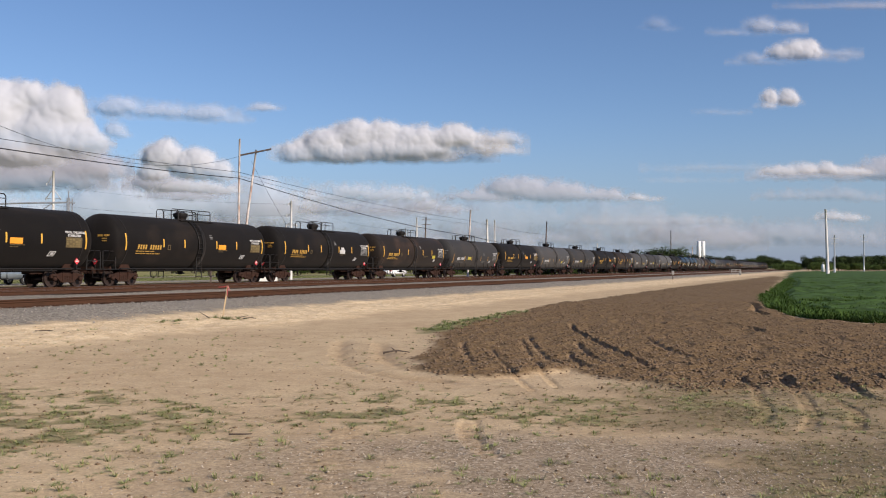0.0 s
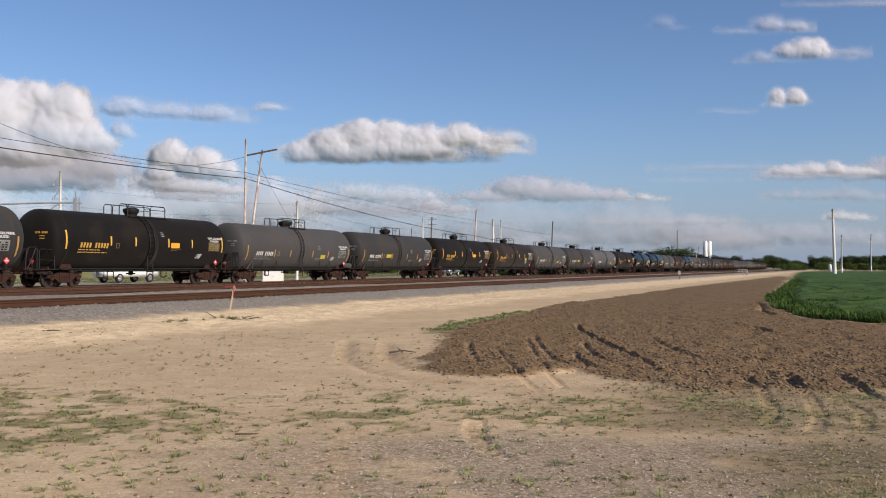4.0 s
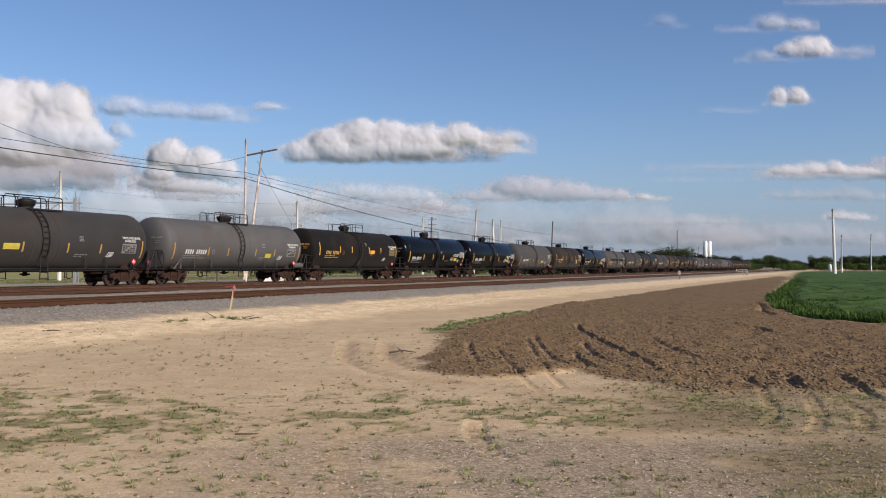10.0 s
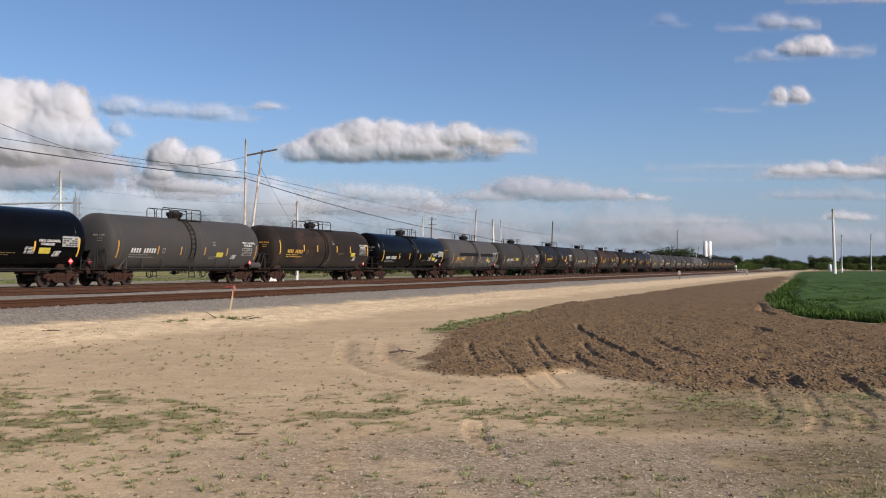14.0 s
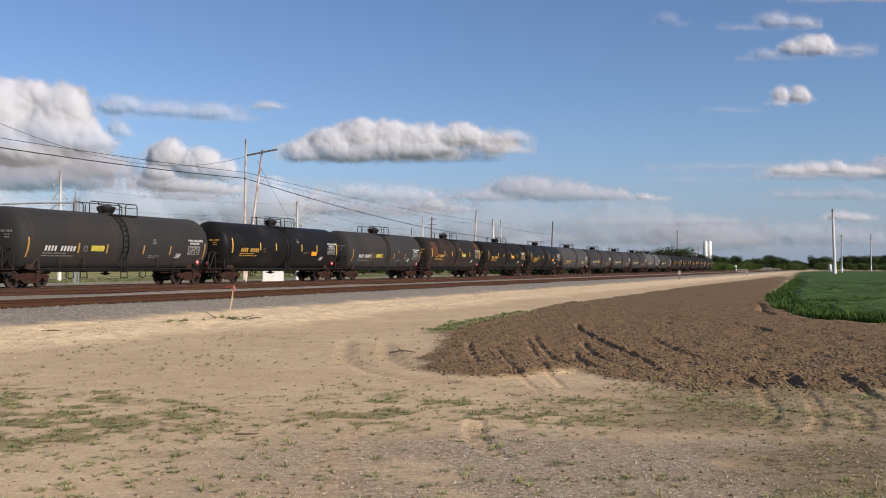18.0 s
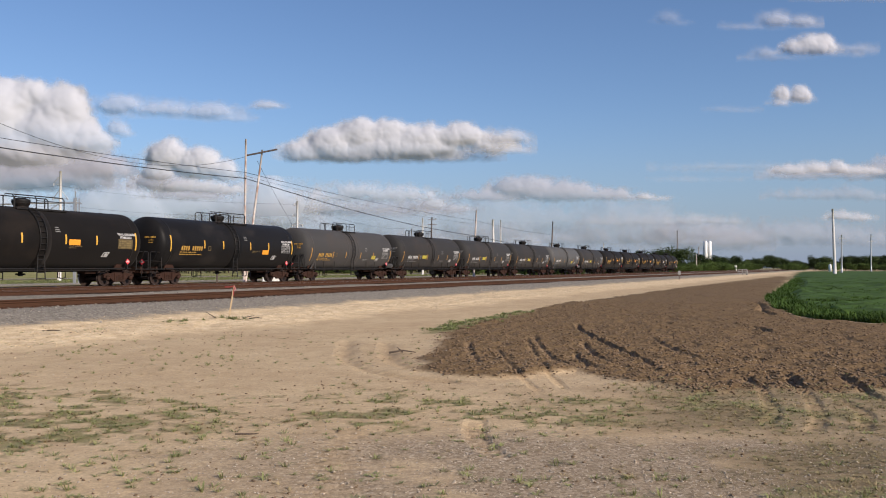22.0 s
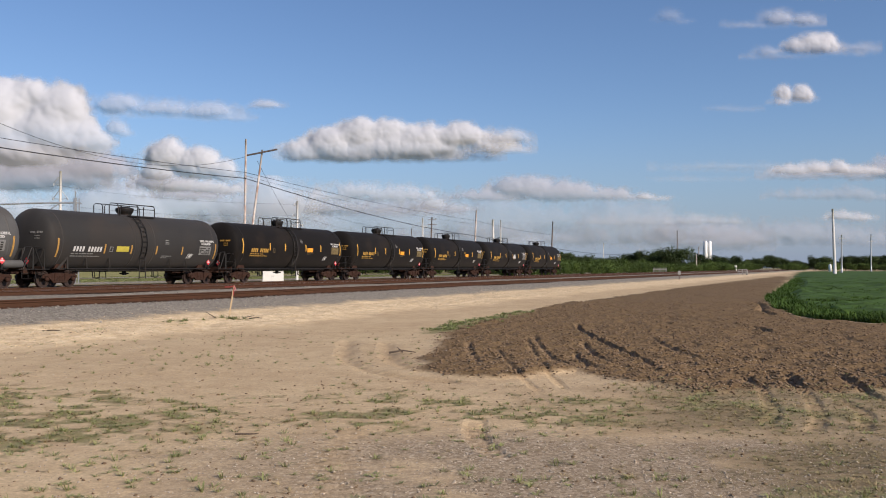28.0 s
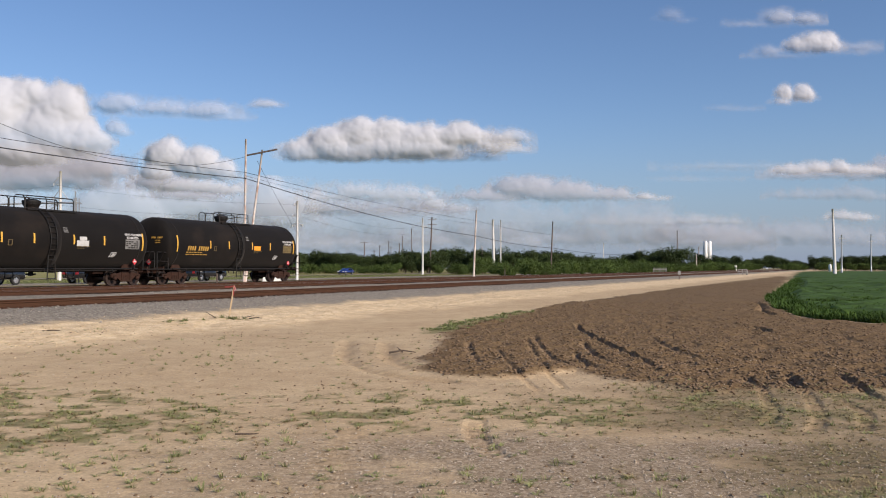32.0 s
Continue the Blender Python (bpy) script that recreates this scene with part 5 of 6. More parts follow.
cabinet("utility_cabinet", -16.6, 85.0, 2.0, 1.1, 1.1, 10, "white metal utility cabinet standing in the grass")
cabinet("signal_cabinet", 149.0, 444, 2.3, 1.5, 2.6, 60, "grey-white signal cabinet beside the main track")
cabinet("signal_box", 48, 463, 3.0, 2.0, 3.2, 20, "small white metal box by the shrubs")


def barrier(x, y, w, h, turn, label):
    b = empty("barrier", pose(x, y, ground_z(x, y) - 0.02, 0, 0, turn), label, "barrier", "white trackside barriers")
    for sx in (-1, 0, 1):
        bm = bmesh.new()
        box(bm, sx * w / 2 - 0.06, sx * w / 2 + 0.06, -0.06, 0.06, 0, h, 0.01)
        part("post", bm, M["weathered"], b)
    for z in (h * 0.35, h * 0.65, h * 0.94):
        bm = bmesh.new()
        box(bm, -w / 2 - 0.1, w / 2 + 0.1, -0.10, -0.062, z - 0.06, z + 0.06, 0.008)
        part("rail", bm, M["weathered"], b)


barrier(58.6, 235, 3.6, 1.3, 10, "weathered grey-white barrier beside the main track")
barrier(64.4, 187, 1.9, 1.35, 0, "weathered grey-white barrier beside the siding")
barrier(66.0, 189, 1.4, 1.0, 60, "weathered grey-white barrier beside the siding")

marker = empty("marker_post", pose(31.5, 116, ground_z(31.5, 116)), "short white marker post beside the siding", "marker post")
bm = bmesh.new()
box(bm, -0.05, 0.05, -0.05, 0.05, -0.3, 0.75)
part("post", bm, M["wood_dark"], marker)
bm = bmesh.new()
box(bm, -0.17, 0.17, -0.10, -0.05, 0.66, 1.18, 0.02)
part("plate", bm, M["weathered"], marker)

sign = empty("road_sign", pose(8.4, 215, ground_z(8.4, 215)), "round pale road sign on a thin post", "road sign")
bm = bmesh.new()
tube(bm, [(0, 0, -0.3), (0, 0, 2.3)], 0.05, 8)
part("post", bm, M["galv"], sign)
bm = bmesh.new()
lathe(bm, [(-0.08, 0.0), (-0.08, 0.55), (-0.05, 0.56), (-0.05, 0.0)], "y", 18, (0, 0, 2.4))
part("disc", bm, M["concrete"], sign)

for x, y, h, mt in ((-46.9, 106, 0.9, "concrete"), (-20.0, 77, 1.15, "wood_dark"), (-17.9, 79, 0.9, "concrete"), (9.6, 135, 1.1, "wood_dark"), (15.9, 150, 1.0, "white")):
    pst = empty("fence_post", pose(x, y, ground_z(x, y)), "short post standing in the verge grass", "post")
    bm = bmesh.new()
    box(bm, -0.07, 0.07, -0.07, 0.07, -0.2, h, 0.01)
    part("shaft", bm, M[mt], pst)
    bm = bmesh.new()
    box(bm, -0.085, 0.085, -0.085, 0.085, h, h + 0.05, 0.01)
    part("cap", bm, M[mt], pst)

# survey lath with a red ribbon, tilted, in the edge of the gravel
lz = ground_z(-6.3, 25.6)
lath = empty("survey_stake", pose(-6.3, 25.6, lz, 0, 9, 0), "tilted raw wood survey stake with red ribbon", "survey stake")
bm = bmesh.new()
box(bm, -0.019, 0.019, -0.008, 0.008, -0.2, 0.98)
part("lath", bm, M["lath"], lath)
bm = bmesh.new()
for a, b in (((0.0, 0, 0.98), (0.03, -0.02, 0.70)), ((0.0, 0, 0.98), (-0.10, -0.02, 0.93)), ((-0.10, -0.02, 0.93), (-0.26, -0.03, 0.90)), ((0.0, 0, 0.98), (0.09, -0.02, 0.84))):
    tube(bm, [a, b], 0.015, 4)
part("ribbon", bm, M["ribbon"], lath)

def twig(x, y, pts, r, label="dry brown twig lying on the sand"):
    bm = bmesh.new()
    z = ground_z(x, y)
    tube(bm, [(x + a, y + b, z + c) for a, b, c in pts], r, 6, r * 0.4)
    tagged(part("twig", bm, M["bark"]), label, "twig", "dry twigs")


twig(-6.75, 25.3, [(0.2, 0, 0.0), (0.05, 0.1, 0.08), (-0.16, 0.1, 0.20)], 0.02)
twig(-1.0, 16.1, [(0.0, 0, 0.02), (0.25, 0.05, 0.06), (0.5, 0.0, 0.03)], 0.022)
twig(-0.75, 16.2, [(0.0, 0, 0.02), (-0.1, 0.05, 0.10)], 0.016)
twig(-5.7, 25.6, [(0.0, 0, 0.02), (0.2, 0.1, 0.05), (0.38, 0.0, 0.03)], 0.018)
twig(-5.9, 26.0, [(0.0, 0, 0.02), (0.25, 0.1, 0.07)], 0.016)
twig(-2.0, 8.4, [(0.0, 0, 0.01), (0.12, 0.0, 0.012), (0.22, 0.03, 0.01)], 0.010)
twig(-9.9, 21.5, [(0.0, 0, 0.02), (0.25, 0.05, 0.04), (0.45, 0.0, 0.03)], 0.022)

# far white silos
silo = empty("silo", pose(185.5, 610, 0), "twin tall white silos beyond the trees", "silo")
for dx in (-1.3, 1.6):
    bm = bmesh.new()
    lathe(bm, [(0, 0.0), (0, 1.35), (19.9, 1.35), (20.4, 0.9), (20.5, 0.0)], "z", 20)
    part("shell", bm, M["white"], silo, "", True).location = (dx, 0, 0)
bm = bmesh.new()
box(bm, -0.1, 0.35, -0.3, 0.3, 0, 17.8)
part("pipe", bm, M["galv"], silo)
bm = bmesh.new()
box(bm, -3.0, -2.7, -0.4, 0.4, 0, 17.0)
part("ladder_cage", bm, M["galv"], silo)
tank = empty("storage_tank", pose(138, 310, 0), "small white storage tank behind the crop field", "tank")
bm = bmesh.new()
lathe(bm, [(0, 0.0), (0, 0.5), (2.6, 0.5), (2.95, 0.25), (3.0, 0.0)], "z", 18)
part("shell", bm, M["white"], tank, "", True)
bm = bmesh.new()
tube(bm, [(0, 0, 3.1), (0, 0, 3.6)], 0.1, 8)
part("vent", bm, M["galv"], tank)


# ---------------------------------------------------------------- road traffic
TRAFFIC = []


def vehicle(name, paint, label, outline, glass, length, width, wheels, radius, speed, d, s_at, t_at, category="car"):
    """A road vehicle: body cut to a side outline, cabin glass, lamps and four turning wheels. Its nose points to +x."""
    v = empty(name, Matrix(), label, category, "road traffic")
    bm = bmesh.new()
    prism(bm, outline, -width / 2, width / 2)
    bmesh.ops.bevel(bm, geom=list(bm.edges), offset=0.07, segments=3, affect="EDGES", clamp_overlap=True)
    part("body", bm, M[paint], v, "", True)
    for side in (-1, 1):
        for g in glass:
            bm = bmesh.new()
            prism(bm, g, side * (width / 2 - 0.01), side * (width / 2 + 0.012))
            part("side_window", bm, M["glass"], v)
        bm = bmesh.new()
        box(bm, length / 2 - 0.12, length / 2 + 0.015, side * width * 0.36 - 0.2, side * width * 0.36 + 0.2, 0.62, 0.78, 0.02)
        part("headlight", bm, M["lamp_clear"], v)
        bm = bmesh.new()
        box(bm, -length / 2 - 0.015, -length / 2 + 0.1, side * width * 0.38 - 0.16, side * width * 0.38 + 0.16, 0.72, 0.95, 0.02)
        part("tail_light", bm, M["lamp_red"], v)
        for x in wheels:
            bm = bmesh.new()
            lathe(bm, [(-0.11, radius * 0.6), (-0.11, radius * 0.95), (-0.08, radius), (0.08, radius), (0.11, radius * 0.95), (0.11, radius * 0.6)], "y", 24)
            w = part("wheel", bm, M["rubber"], v)
            w.location = (x, side * (width / 2 - 0.10), radius)
            bm = bmesh.new()
            lathe(bm, [(-0.09, 0.0), (-0.09, radius * 0.62), (0.09, radius * 0.62), (0.09, 0.0)], "y", 18)
            for j in range(5):
                a = j * 2 * math.pi / 5
                tube(bm, [(0, -0.1, 0), (radius * 0.55 * math.cos(a), -0.1, radius * 0.55 * math.sin(a))], 0.03, 4)
            part("rim", bm, M["chrome"], w)
            TURNING.append((w, abs(speed) / radius))
    TRAFFIC.append((v, speed, d, s_at, t_at))
    return v


TURNING = []
SUV = [(-2.3, 0.45), (-2.35, 0.95), (-2.25, 1.05), (-2.05, 1.72), (0.35, 1.76), (0.95, 1.12), (2.2, 1.0), (2.32, 0.75), (2.3, 0.42)]
SUV_GLASS = [[(-2.0, 1.12), (-1.85, 1.62), (-1.15, 1.65), (-1.15, 1.12)], [(-1.05, 1.12), (-1.05, 1.65), (-0.25, 1.66), (-0.25, 1.12)], [(-0.15, 1.12), (-0.15, 1.66), (0.28, 1.66), (0.74, 1.14)]]
SEDAN = [(-2.3, 0.40), (-2.35, 0.85), (-1.75, 1.0), (-1.15, 1.40), (0.15, 1.43), (0.95, 1.0), (2.15, 0.86), (2.3, 0.65), (2.28, 0.38)]
SEDAN_GLASS = [[(-1.5, 1.0), (-1.05, 1.34), (-0.45, 1.36), (-0.45, 1.0)], [(-0.37, 1.0), (-0.37, 1.36), (0.10, 1.36), (0.70, 1.0)]]
PICKUP = [(-2.8, 0.52), (-2.85, 1.08), (-0.75, 1.10), (-0.65, 1.78), (0.75, 1.80), (1.35, 1.18), (2.7, 1.08), (2.82, 0.8), (2.8, 0.48)]
PICKUP_GLASS = [[(-0.52, 1.16), (-0.48, 1.68), (0.05, 1.70), (0.05, 1.16)], [(0.13, 1.16), (0.13, 1.70), (0.70, 1.70), (1.15, 1.18)]]
vehicle("car", "car_white", "white saloon car driving on the highway", SEDAN, SEDAN_GLASS, 4.6, 1.8, (-1.4, 1.4), 0.33, 22.0, 55.5, 108.0, 0.0)
vehicle("suv", "car_grey", "grey sport utility car driving on the highway", SUV, SUV_GLASS, 4.65, 1.9, (-1.4, 1.45), 0.37, 20.0, 55.5, 105.0, 3.0)
vehicle("pickup_truck", "car_white", "white pickup truck driving on the highway", PICKUP, PICKUP_GLASS, 5.6, 1.95, (-1.75, 1.75), 0.40, 15.5, 55.5, 46.0, 3.3, "pickup truck")
vehicle("suv", "car_dark", "dark blue sport utility car driving on the highway", SUV, SUV_GLASS, 4.65, 1.9, (-1.4, 1.45), 0.37, 25.5, 55.5, 48.0, 31.8)
vehicle("suv", "car_dark", "black sport utility car driving on the highway", SUV, SUV_GLASS, 4.65, 1.9, (-1.4, 1.45), 0.37, 25.5, 55.5, 41.0, 31.9)
vehicle("suv", "car_dark", "dark grey sport utility car driving on the highway", SUV, SUV_GLASS, 4.65, 1.9, (-1.4, 1.45), 0.37, 25.5, 55.5, 66.8, 32.0)
vehicle("car", "car_blue", "blue saloon car driving on the highway", SEDAN, SEDAN_GLASS, 4.6, 1.8, (-1.4, 1.4), 0.33, -21.0, 101.0, 170.0, 32.0)


# ---------------------------------------------------------------- trees
def crown_mesh(seed, n, h, w, base):
    """A crown of many small leaf clusters round a few limbs, with gaps and an uneven outline."""
    r = np.random.RandomState(seed)
    lobes = [(r.uniform(-0.34, 0.34) * w, r.uniform(-0.34, 0.34) * w, base + r.uniform(0.25, 0.86) * (h - base), r.uniform(0.16, 0.30) * w) for _ in range(13)]
    verts, faces = [], []
    for i in range(n):
        lx, ly, lz, lr = lobes[r.randint(len(lobes))]
        d = r.normal(size=3)
        d /= np.linalg.norm(d)
        c = np.array((lx, ly, lz)) + d * lr * r.uniform(0.55, 1.12) * np.array((1, 1, 0.8))
        if c[2] < base * 0.5:
            continue
        u = r.normal(size=3)
        u /= np.linalg.norm(u)
        v = np.cross(u, d + 0.4 * r.normal(size=3))
        v /= np.linalg.norm(v) + 1e-6
        s = r.uniform(0.5, 1.0) * 0.042 * w
        k = len(verts)
        verts += [c - u * s, c + v * s * 0.55 - u * s * 0.2, c + u * s, c - v * s * 0.55 + u * s * 0.2]
        faces.append((k, k + 1, k + 2, k + 3))
    me = bpy.data.meshes.new("crown")
    me.from_pydata([tuple(v) for v in verts], [], faces)
    return me, lobes


def tree(name, seed, n, h, w, base, leaf, label, category="tree"):
    t = empty(name, pose(0, 0, 0), label, category, "trees along the highway")
    me, lobes = crown_mesh(seed, n, h, w, base)
    bm = bmesh.new()
    tube(bm, [(0, 0, -0.3), (0.06 * w, 0, h * 0.3), (0, 0.05 * w, h * 0.62)], 0.028 * h, 7, 0.010 * h)
    for lx, ly, lz, lr in lobes[:7]:
        tube(bm, [(0.03 * w, 0, h * 0.22), (lx * 0.5, ly * 0.5, (h * 0.25 + lz) / 2), (lx, ly, lz)], 0.011 * h, 5, 0.004 * h)
    part("trunk", bm, M["bark"], t)
    part_of("crown", me, M[leaf], t)
    return t


PROTOS = [tree("tree", 3 + i, 2600, 8, 8.5, 0.2, "leaf", "broad dark green tree in the tree line") for i in range(4)]
PROTOS += [tree("shrub", 23 + i, 1800, 4, 6.0, 0.1, "leaf_light", "bushy light green shrub beside the highway", "shrub") for i in range(3)]
rt = random.Random(4)
# outline of the tree line: bearing (across, per metre of depth) and crown height per metre of depth
LINE = ((-0.30, 0.014), (-0.20, 0.016), (-0.135, 0.0170), (-0.10, 0.0140), (-0.07, 0.0120), (-0.045, 0.0165), (-0.01, 0.0190), (0.02, 0.0235), (0.05, 0.0190), (0.075, 0.0200), (0.10, 0.0165), (0.135, 0.0220),
        (0.16, 0.0140), (0.18, 0.0115), (0.20, 0.0130), (0.22, 0.0160), (0.24, 0.0190), (0.265, 0.0235), (0.285, 0.0240), (0.30, 0.0130), (0.33, 0.0120), (0.36, 0.0125), (0.375, 0.0155), (0.40, 0.0110),
        (0.42, 0.0060), (0.432, 0.0140), (0.45, 0.0085), (0.47, 0.0150), (0.50, 0.0130), (0.54, 0.0120))


def skyline(b):
    return float(np.interp(b, [q[0] for q in LINE], [q[1] for q in LINE]))


SPOTS = []
b = -0.30
while b < 0.54:
    far = 250 + 130 * max(0, (b - 0.10) / 0.2) if b < 0.30 else (1000 if 0.345 < b < 0.40 else 520)
    for back, share in ((0, 1.0), (14, 0.9), (48, 0.95))[:3 if b < 0.1 else 2]:
        Z = far + back + rt.uniform(-10, 18)
        bb = b + rt.uniform(-0.005, 0.005)
        SPOTS.append((bb * Z, Z, (skyline(bb) * share * rt.uniform(0.78, 1.15)) * Z + 1.8, rt.randrange(4)))
    b += 0.0105 if far < 500 else 0.0095
for i in range(58):  # light green scrub in front of it
    bb = -0.20 + 0.0048 * i + rt.uniform(-0.002, 0.002)
    Z = 225 + rt.uniform(-8, 12)
    SPOTS.append((bb * Z, Z, rt.uniform(1.8, 3.4) * (1.0 if bb > 0.06 else 0.9) * Z / 230, 4 + rt.randrange(3)))
for i in range(70):  # light green scrub hugging the highway, taller further off
    far = 150 + 5.2 * i + 0.045 * i * i + rt.uniform(-2, 2)
    p = ACROSS * rt.uniform(61.5, 68) + ALONG * far
    SPOTS.append((p.x, p.y, 2.6 + 0.0065 * (far - 150) + rt.uniform(-0.5, 0.9), 4 + rt.randrange(3)))
NEAR_SCRUB = []
for i in range(96):  # scrub that closes up to the tracks further off
    far = 128 + 3.1 * i + 0.022 * i * i + rt.uniform(-2, 2)
    p = ACROSS * rt.uniform(46.8, 50.0) + ALONG * far
    NEAR_SCRUB.append((p.x, p.y, 1.5 + 0.0042 * (far - 128) + rt.uniform(-0.4, 1.0), 4 + rt.randrange(3)))
for i in range(70):  # low scrub beyond the crop field
    bb = 0.30 + 0.0035 * i + rt.uniform(-0.001, 0.001)
    SPOTS.append((bb * 505, 505 + rt.uniform(-12, 8), rt.uniform(2.8, 4.6), 4 + rt.randrange(3)))
SPOTS = [q for q in SPOTS if (61 if q[1] < 400 else 47) < across_of(q[0], q[1]) < 94 or across_of(q[0], q[1]) > 107 or across_of(q[0], q[1]) < 28]
SPOTS += NEAR_SCRUB
used = set()
for x, y, h, k in SPOTS:
    m = pose(x, y, 0.05, 0, 0, rt.uniform(0, 360))
    ob = PROTOS[k] if k not in used else copy_thing(PROTOS[k], m)
    ob.matrix_basis = m
    f = h / (8.0 if k < 4 else 4.0)
    ob.scale = (f * rt.uniform(0.9, 1.3), f * rt.uniform(0.9, 1.3), f)
    used.add(k)


# ---------------------------------------------------------------- low plants, stones and clods
def scatter(name, pts, make, material, label, category, kind="stuff"):
    """One mesh of many small pieces; make(r, n) gives the verts of n pieces, (n, k, 3), and the faces of one."""
    r = np.random.RandomState(len(pts))
    v, f = make(r, len(pts))
    z = ground_height(pts[:, 0].copy(), pts[:, 1].copy())
    v = v + np.column_stack((pts, z))[:, None, :]
    k = v.shape[1]
    me = bpy.data.meshes.new(name)
    me.vertices.add(v.shape[0] * k)
    me.vertices.foreach_set("co", v.ravel())
    sizes = np.tile([len(q) for q in f], len(pts))
    one = np.concatenate([np.array(q) for q in f])
    loops = (one[None, :] + np.arange(len(pts))[:, None] * k).ravel()
    me.loops.add(len(loops))
    me.loops.foreach_set("vertex_index", loops)
    me.polygons.add(len(sizes))
    me.polygons.foreach_set("loop_start", np.concatenate(([0], np.cumsum(sizes)[:-1])))
    me.update(calc_edges=True)
    me.materials.append(material)
    return tagged(new(name, me), label, category, "", kind)


OCT = [(0, 2, 4), (2, 1, 4), (1, 3, 4), (3, 0, 4), (2, 0, 5), (1, 2, 5), (3, 1, 5), (0, 3, 5)]
OCTV = np.array([(1, 0, 0), (-1, 0, 0), (0, 1, 0), (0, -1, 0), (0, 0, 1), (0, 0, -1)], float)


def lump(lo, hi, flat=0.7, power=3):
    def make(r, n):
        size = lo + (hi - lo) * r.rand(n, 1, 1) ** power
        a = r.rand(n) * 6.28
        v = (OCTV[None] * r.uniform(0.6, 1.15, (n, 6, 3)) + r.uniform(-0.25, 0.25, (n, 6, 3))) * size * np.array((1, 1, flat))
        c, q = np.cos(a)[:, None], np.sin(a)[:, None]
        return np.stack((v[:, :, 0] * c - v[:, :, 1] * q, v[:, :, 0] * q + v[:, :, 1] * c, v[:, :, 2] + size[:, :, 0] * 0.2), axis=2), OCT
    return make


def blades(k, lo, hi, spread, wide, droop=0.5):
    def make(r, n):
        size = (lo + (hi - lo) * r.rand(n, 1) ** 2)
        a, out = r.rand(n, k) * 6.283, r.uniform(0.2, 1.0, (n, k))
        zero = np.zeros((n, k))
        d = np.stack((np.cos(a), np.sin(a), zero), axis=2)
        side = np.stack((-np.sin(a), np.cos(a), zero), axis=2) * (wide * r.uniform(0.6, 1.3, (n, k)))[:, :, None]
        reach = spread * (0.5 + 0.5 * size / hi)
        root = d * (reach * r.rand(n, k) * 0.4)[:, :, None]
        h = size * r.uniform(0.35, 1.0, (n, k))
        mid = root + d * (reach * out * 0.45)[:, :, None] + np.stack((zero, zero, h * 0.75), axis=2)
        tip = root + d * (reach * out * 1.1)[:, :, None] + np.stack((zero, zero, h * (1 - droop * out * r.rand(n, k))), axis=2)
        v = np.stack((root - side, root + side, mid + side * 0.8, mid - side * 0.8, tip), axis=2).reshape(n, k * 5, 3)
        f = []
        for i in range(k):
            j = 5 * i
            f += [(j, j + 1, j + 2, j + 3), (j + 3, j + 2, j + 4)]
        return v, f
    return make


def pick(n, x0, x1, y0, y1, key, seed, power=1.0, bias=0.0):
    """Random places where the named ground mask is strong; bias crowds them towards the camera."""
    r = np.random.RandomState(seed)
    y = y0 + (y1 - y0) * r.rand(n) ** (1 + bias)
    x = x0 + (x1 - x0) * r.rand(n)
    x = x * y / y1 if bias else x
    m = ground_height(x.copy(), y.copy(), True)[1][key]
    keep = r.rand(n) < m ** power
    return np.column_stack((x, y))[keep]


rg = np.random.RandomState(8)
scatter("grass_tufts", pick(25000, -12, 9, 4.8, 16, "grass", 1, 1.0), blades(13, 0.010, 0.058, 0.085, 0.0036, 0.9), M["grass"], "short patchy grass on the sandy ground", "grass")
scatter("dry_grass_tufts", pick(18000, -12, 9, 4.8, 15, "grass", 2, 0.6), blades(11, 0.008, 0.035, 0.12, 0.004, 1.0), M["dry_grass"], "dry straw-coloured grass on the sandy ground", "grass")
scatter("olive_stubble", pick(17000, -1, 9, 4.8, 12.6, "damp", 21, 1.4), blades(8, 0.006, 0.032, 0.07, 0.0034, 1.0), M["stubble"], "thin olive-brown stubble on the darker brown sand", "grass")
yy = 4.8 + 17 * rg.rand(1900) ** 1.3
lone = np.column_stack(((rg.rand(1900) ** 1.25 * 1.1 - 0.60) * yy, yy))
lone = lone[rg.rand(1900) < 0.12 + 1.1 * smooth(0.45, 0.68, fbm(lone[:, 0], lone[:, 1], 2.2, 3, 4))]
lone = lone[ground_height(lone[:, 0].copy(), lone[:, 1].copy(), True)[1]["field"] < 0.3]
scatter("sprawling_weeds", lone, blades(16, 0.012, 0.072, 0.105, 0.0036, 0.8), M["grass"], "small sprawling weeds on bare sand", "weed")
scatter("grass_mound", pick(2600, -2, 4, 22, 31, "grass", 3), blades(16, 0.02, 0.11, 0.2, 0.008, 0.8), M["mound"], "strip of green grass along the ploughed earth", "grass")
scatter("stake_weeds", np.column_stack((np.concatenate((rg.normal(-6.2, 0.28, 34), rg.normal(-7.4, 0.25, 26))), np.concatenate((rg.normal(25.5, 0.2, 34), rg.normal(24.2, 0.25, 26))))), blades(16, 0.03, 0.13, 0.16, 0.006), M["mound"], "two tufts of weeds near the survey stake", "weed")
scatter("pebbles", pick(46000, -3, 6, 4.8, 10.5, "gravel", 4), lump(0.003, 0.016, 0.55, 6), M["pebble"], "pale pebbles strewn over the sand", "gravel")
yy = 4.8 + 17 * rg.rand(8500)
scatter("loose_pebbles", np.column_stack(((rg.rand(8500) * 1.1 - 0.6) * yy, yy)), lump(0.004, 0.015, 0.6, 4), M["pebble"], "scattered pale pebbles on the sand", "gravel")
scatter("limestone_gravel", pick(72000, -16, 22, 15, 70, "cream", 5), lump(0.007, 0.032, 0.7, 3), M["limestone"], "cream limestone gravel along the ballast", "gravel")
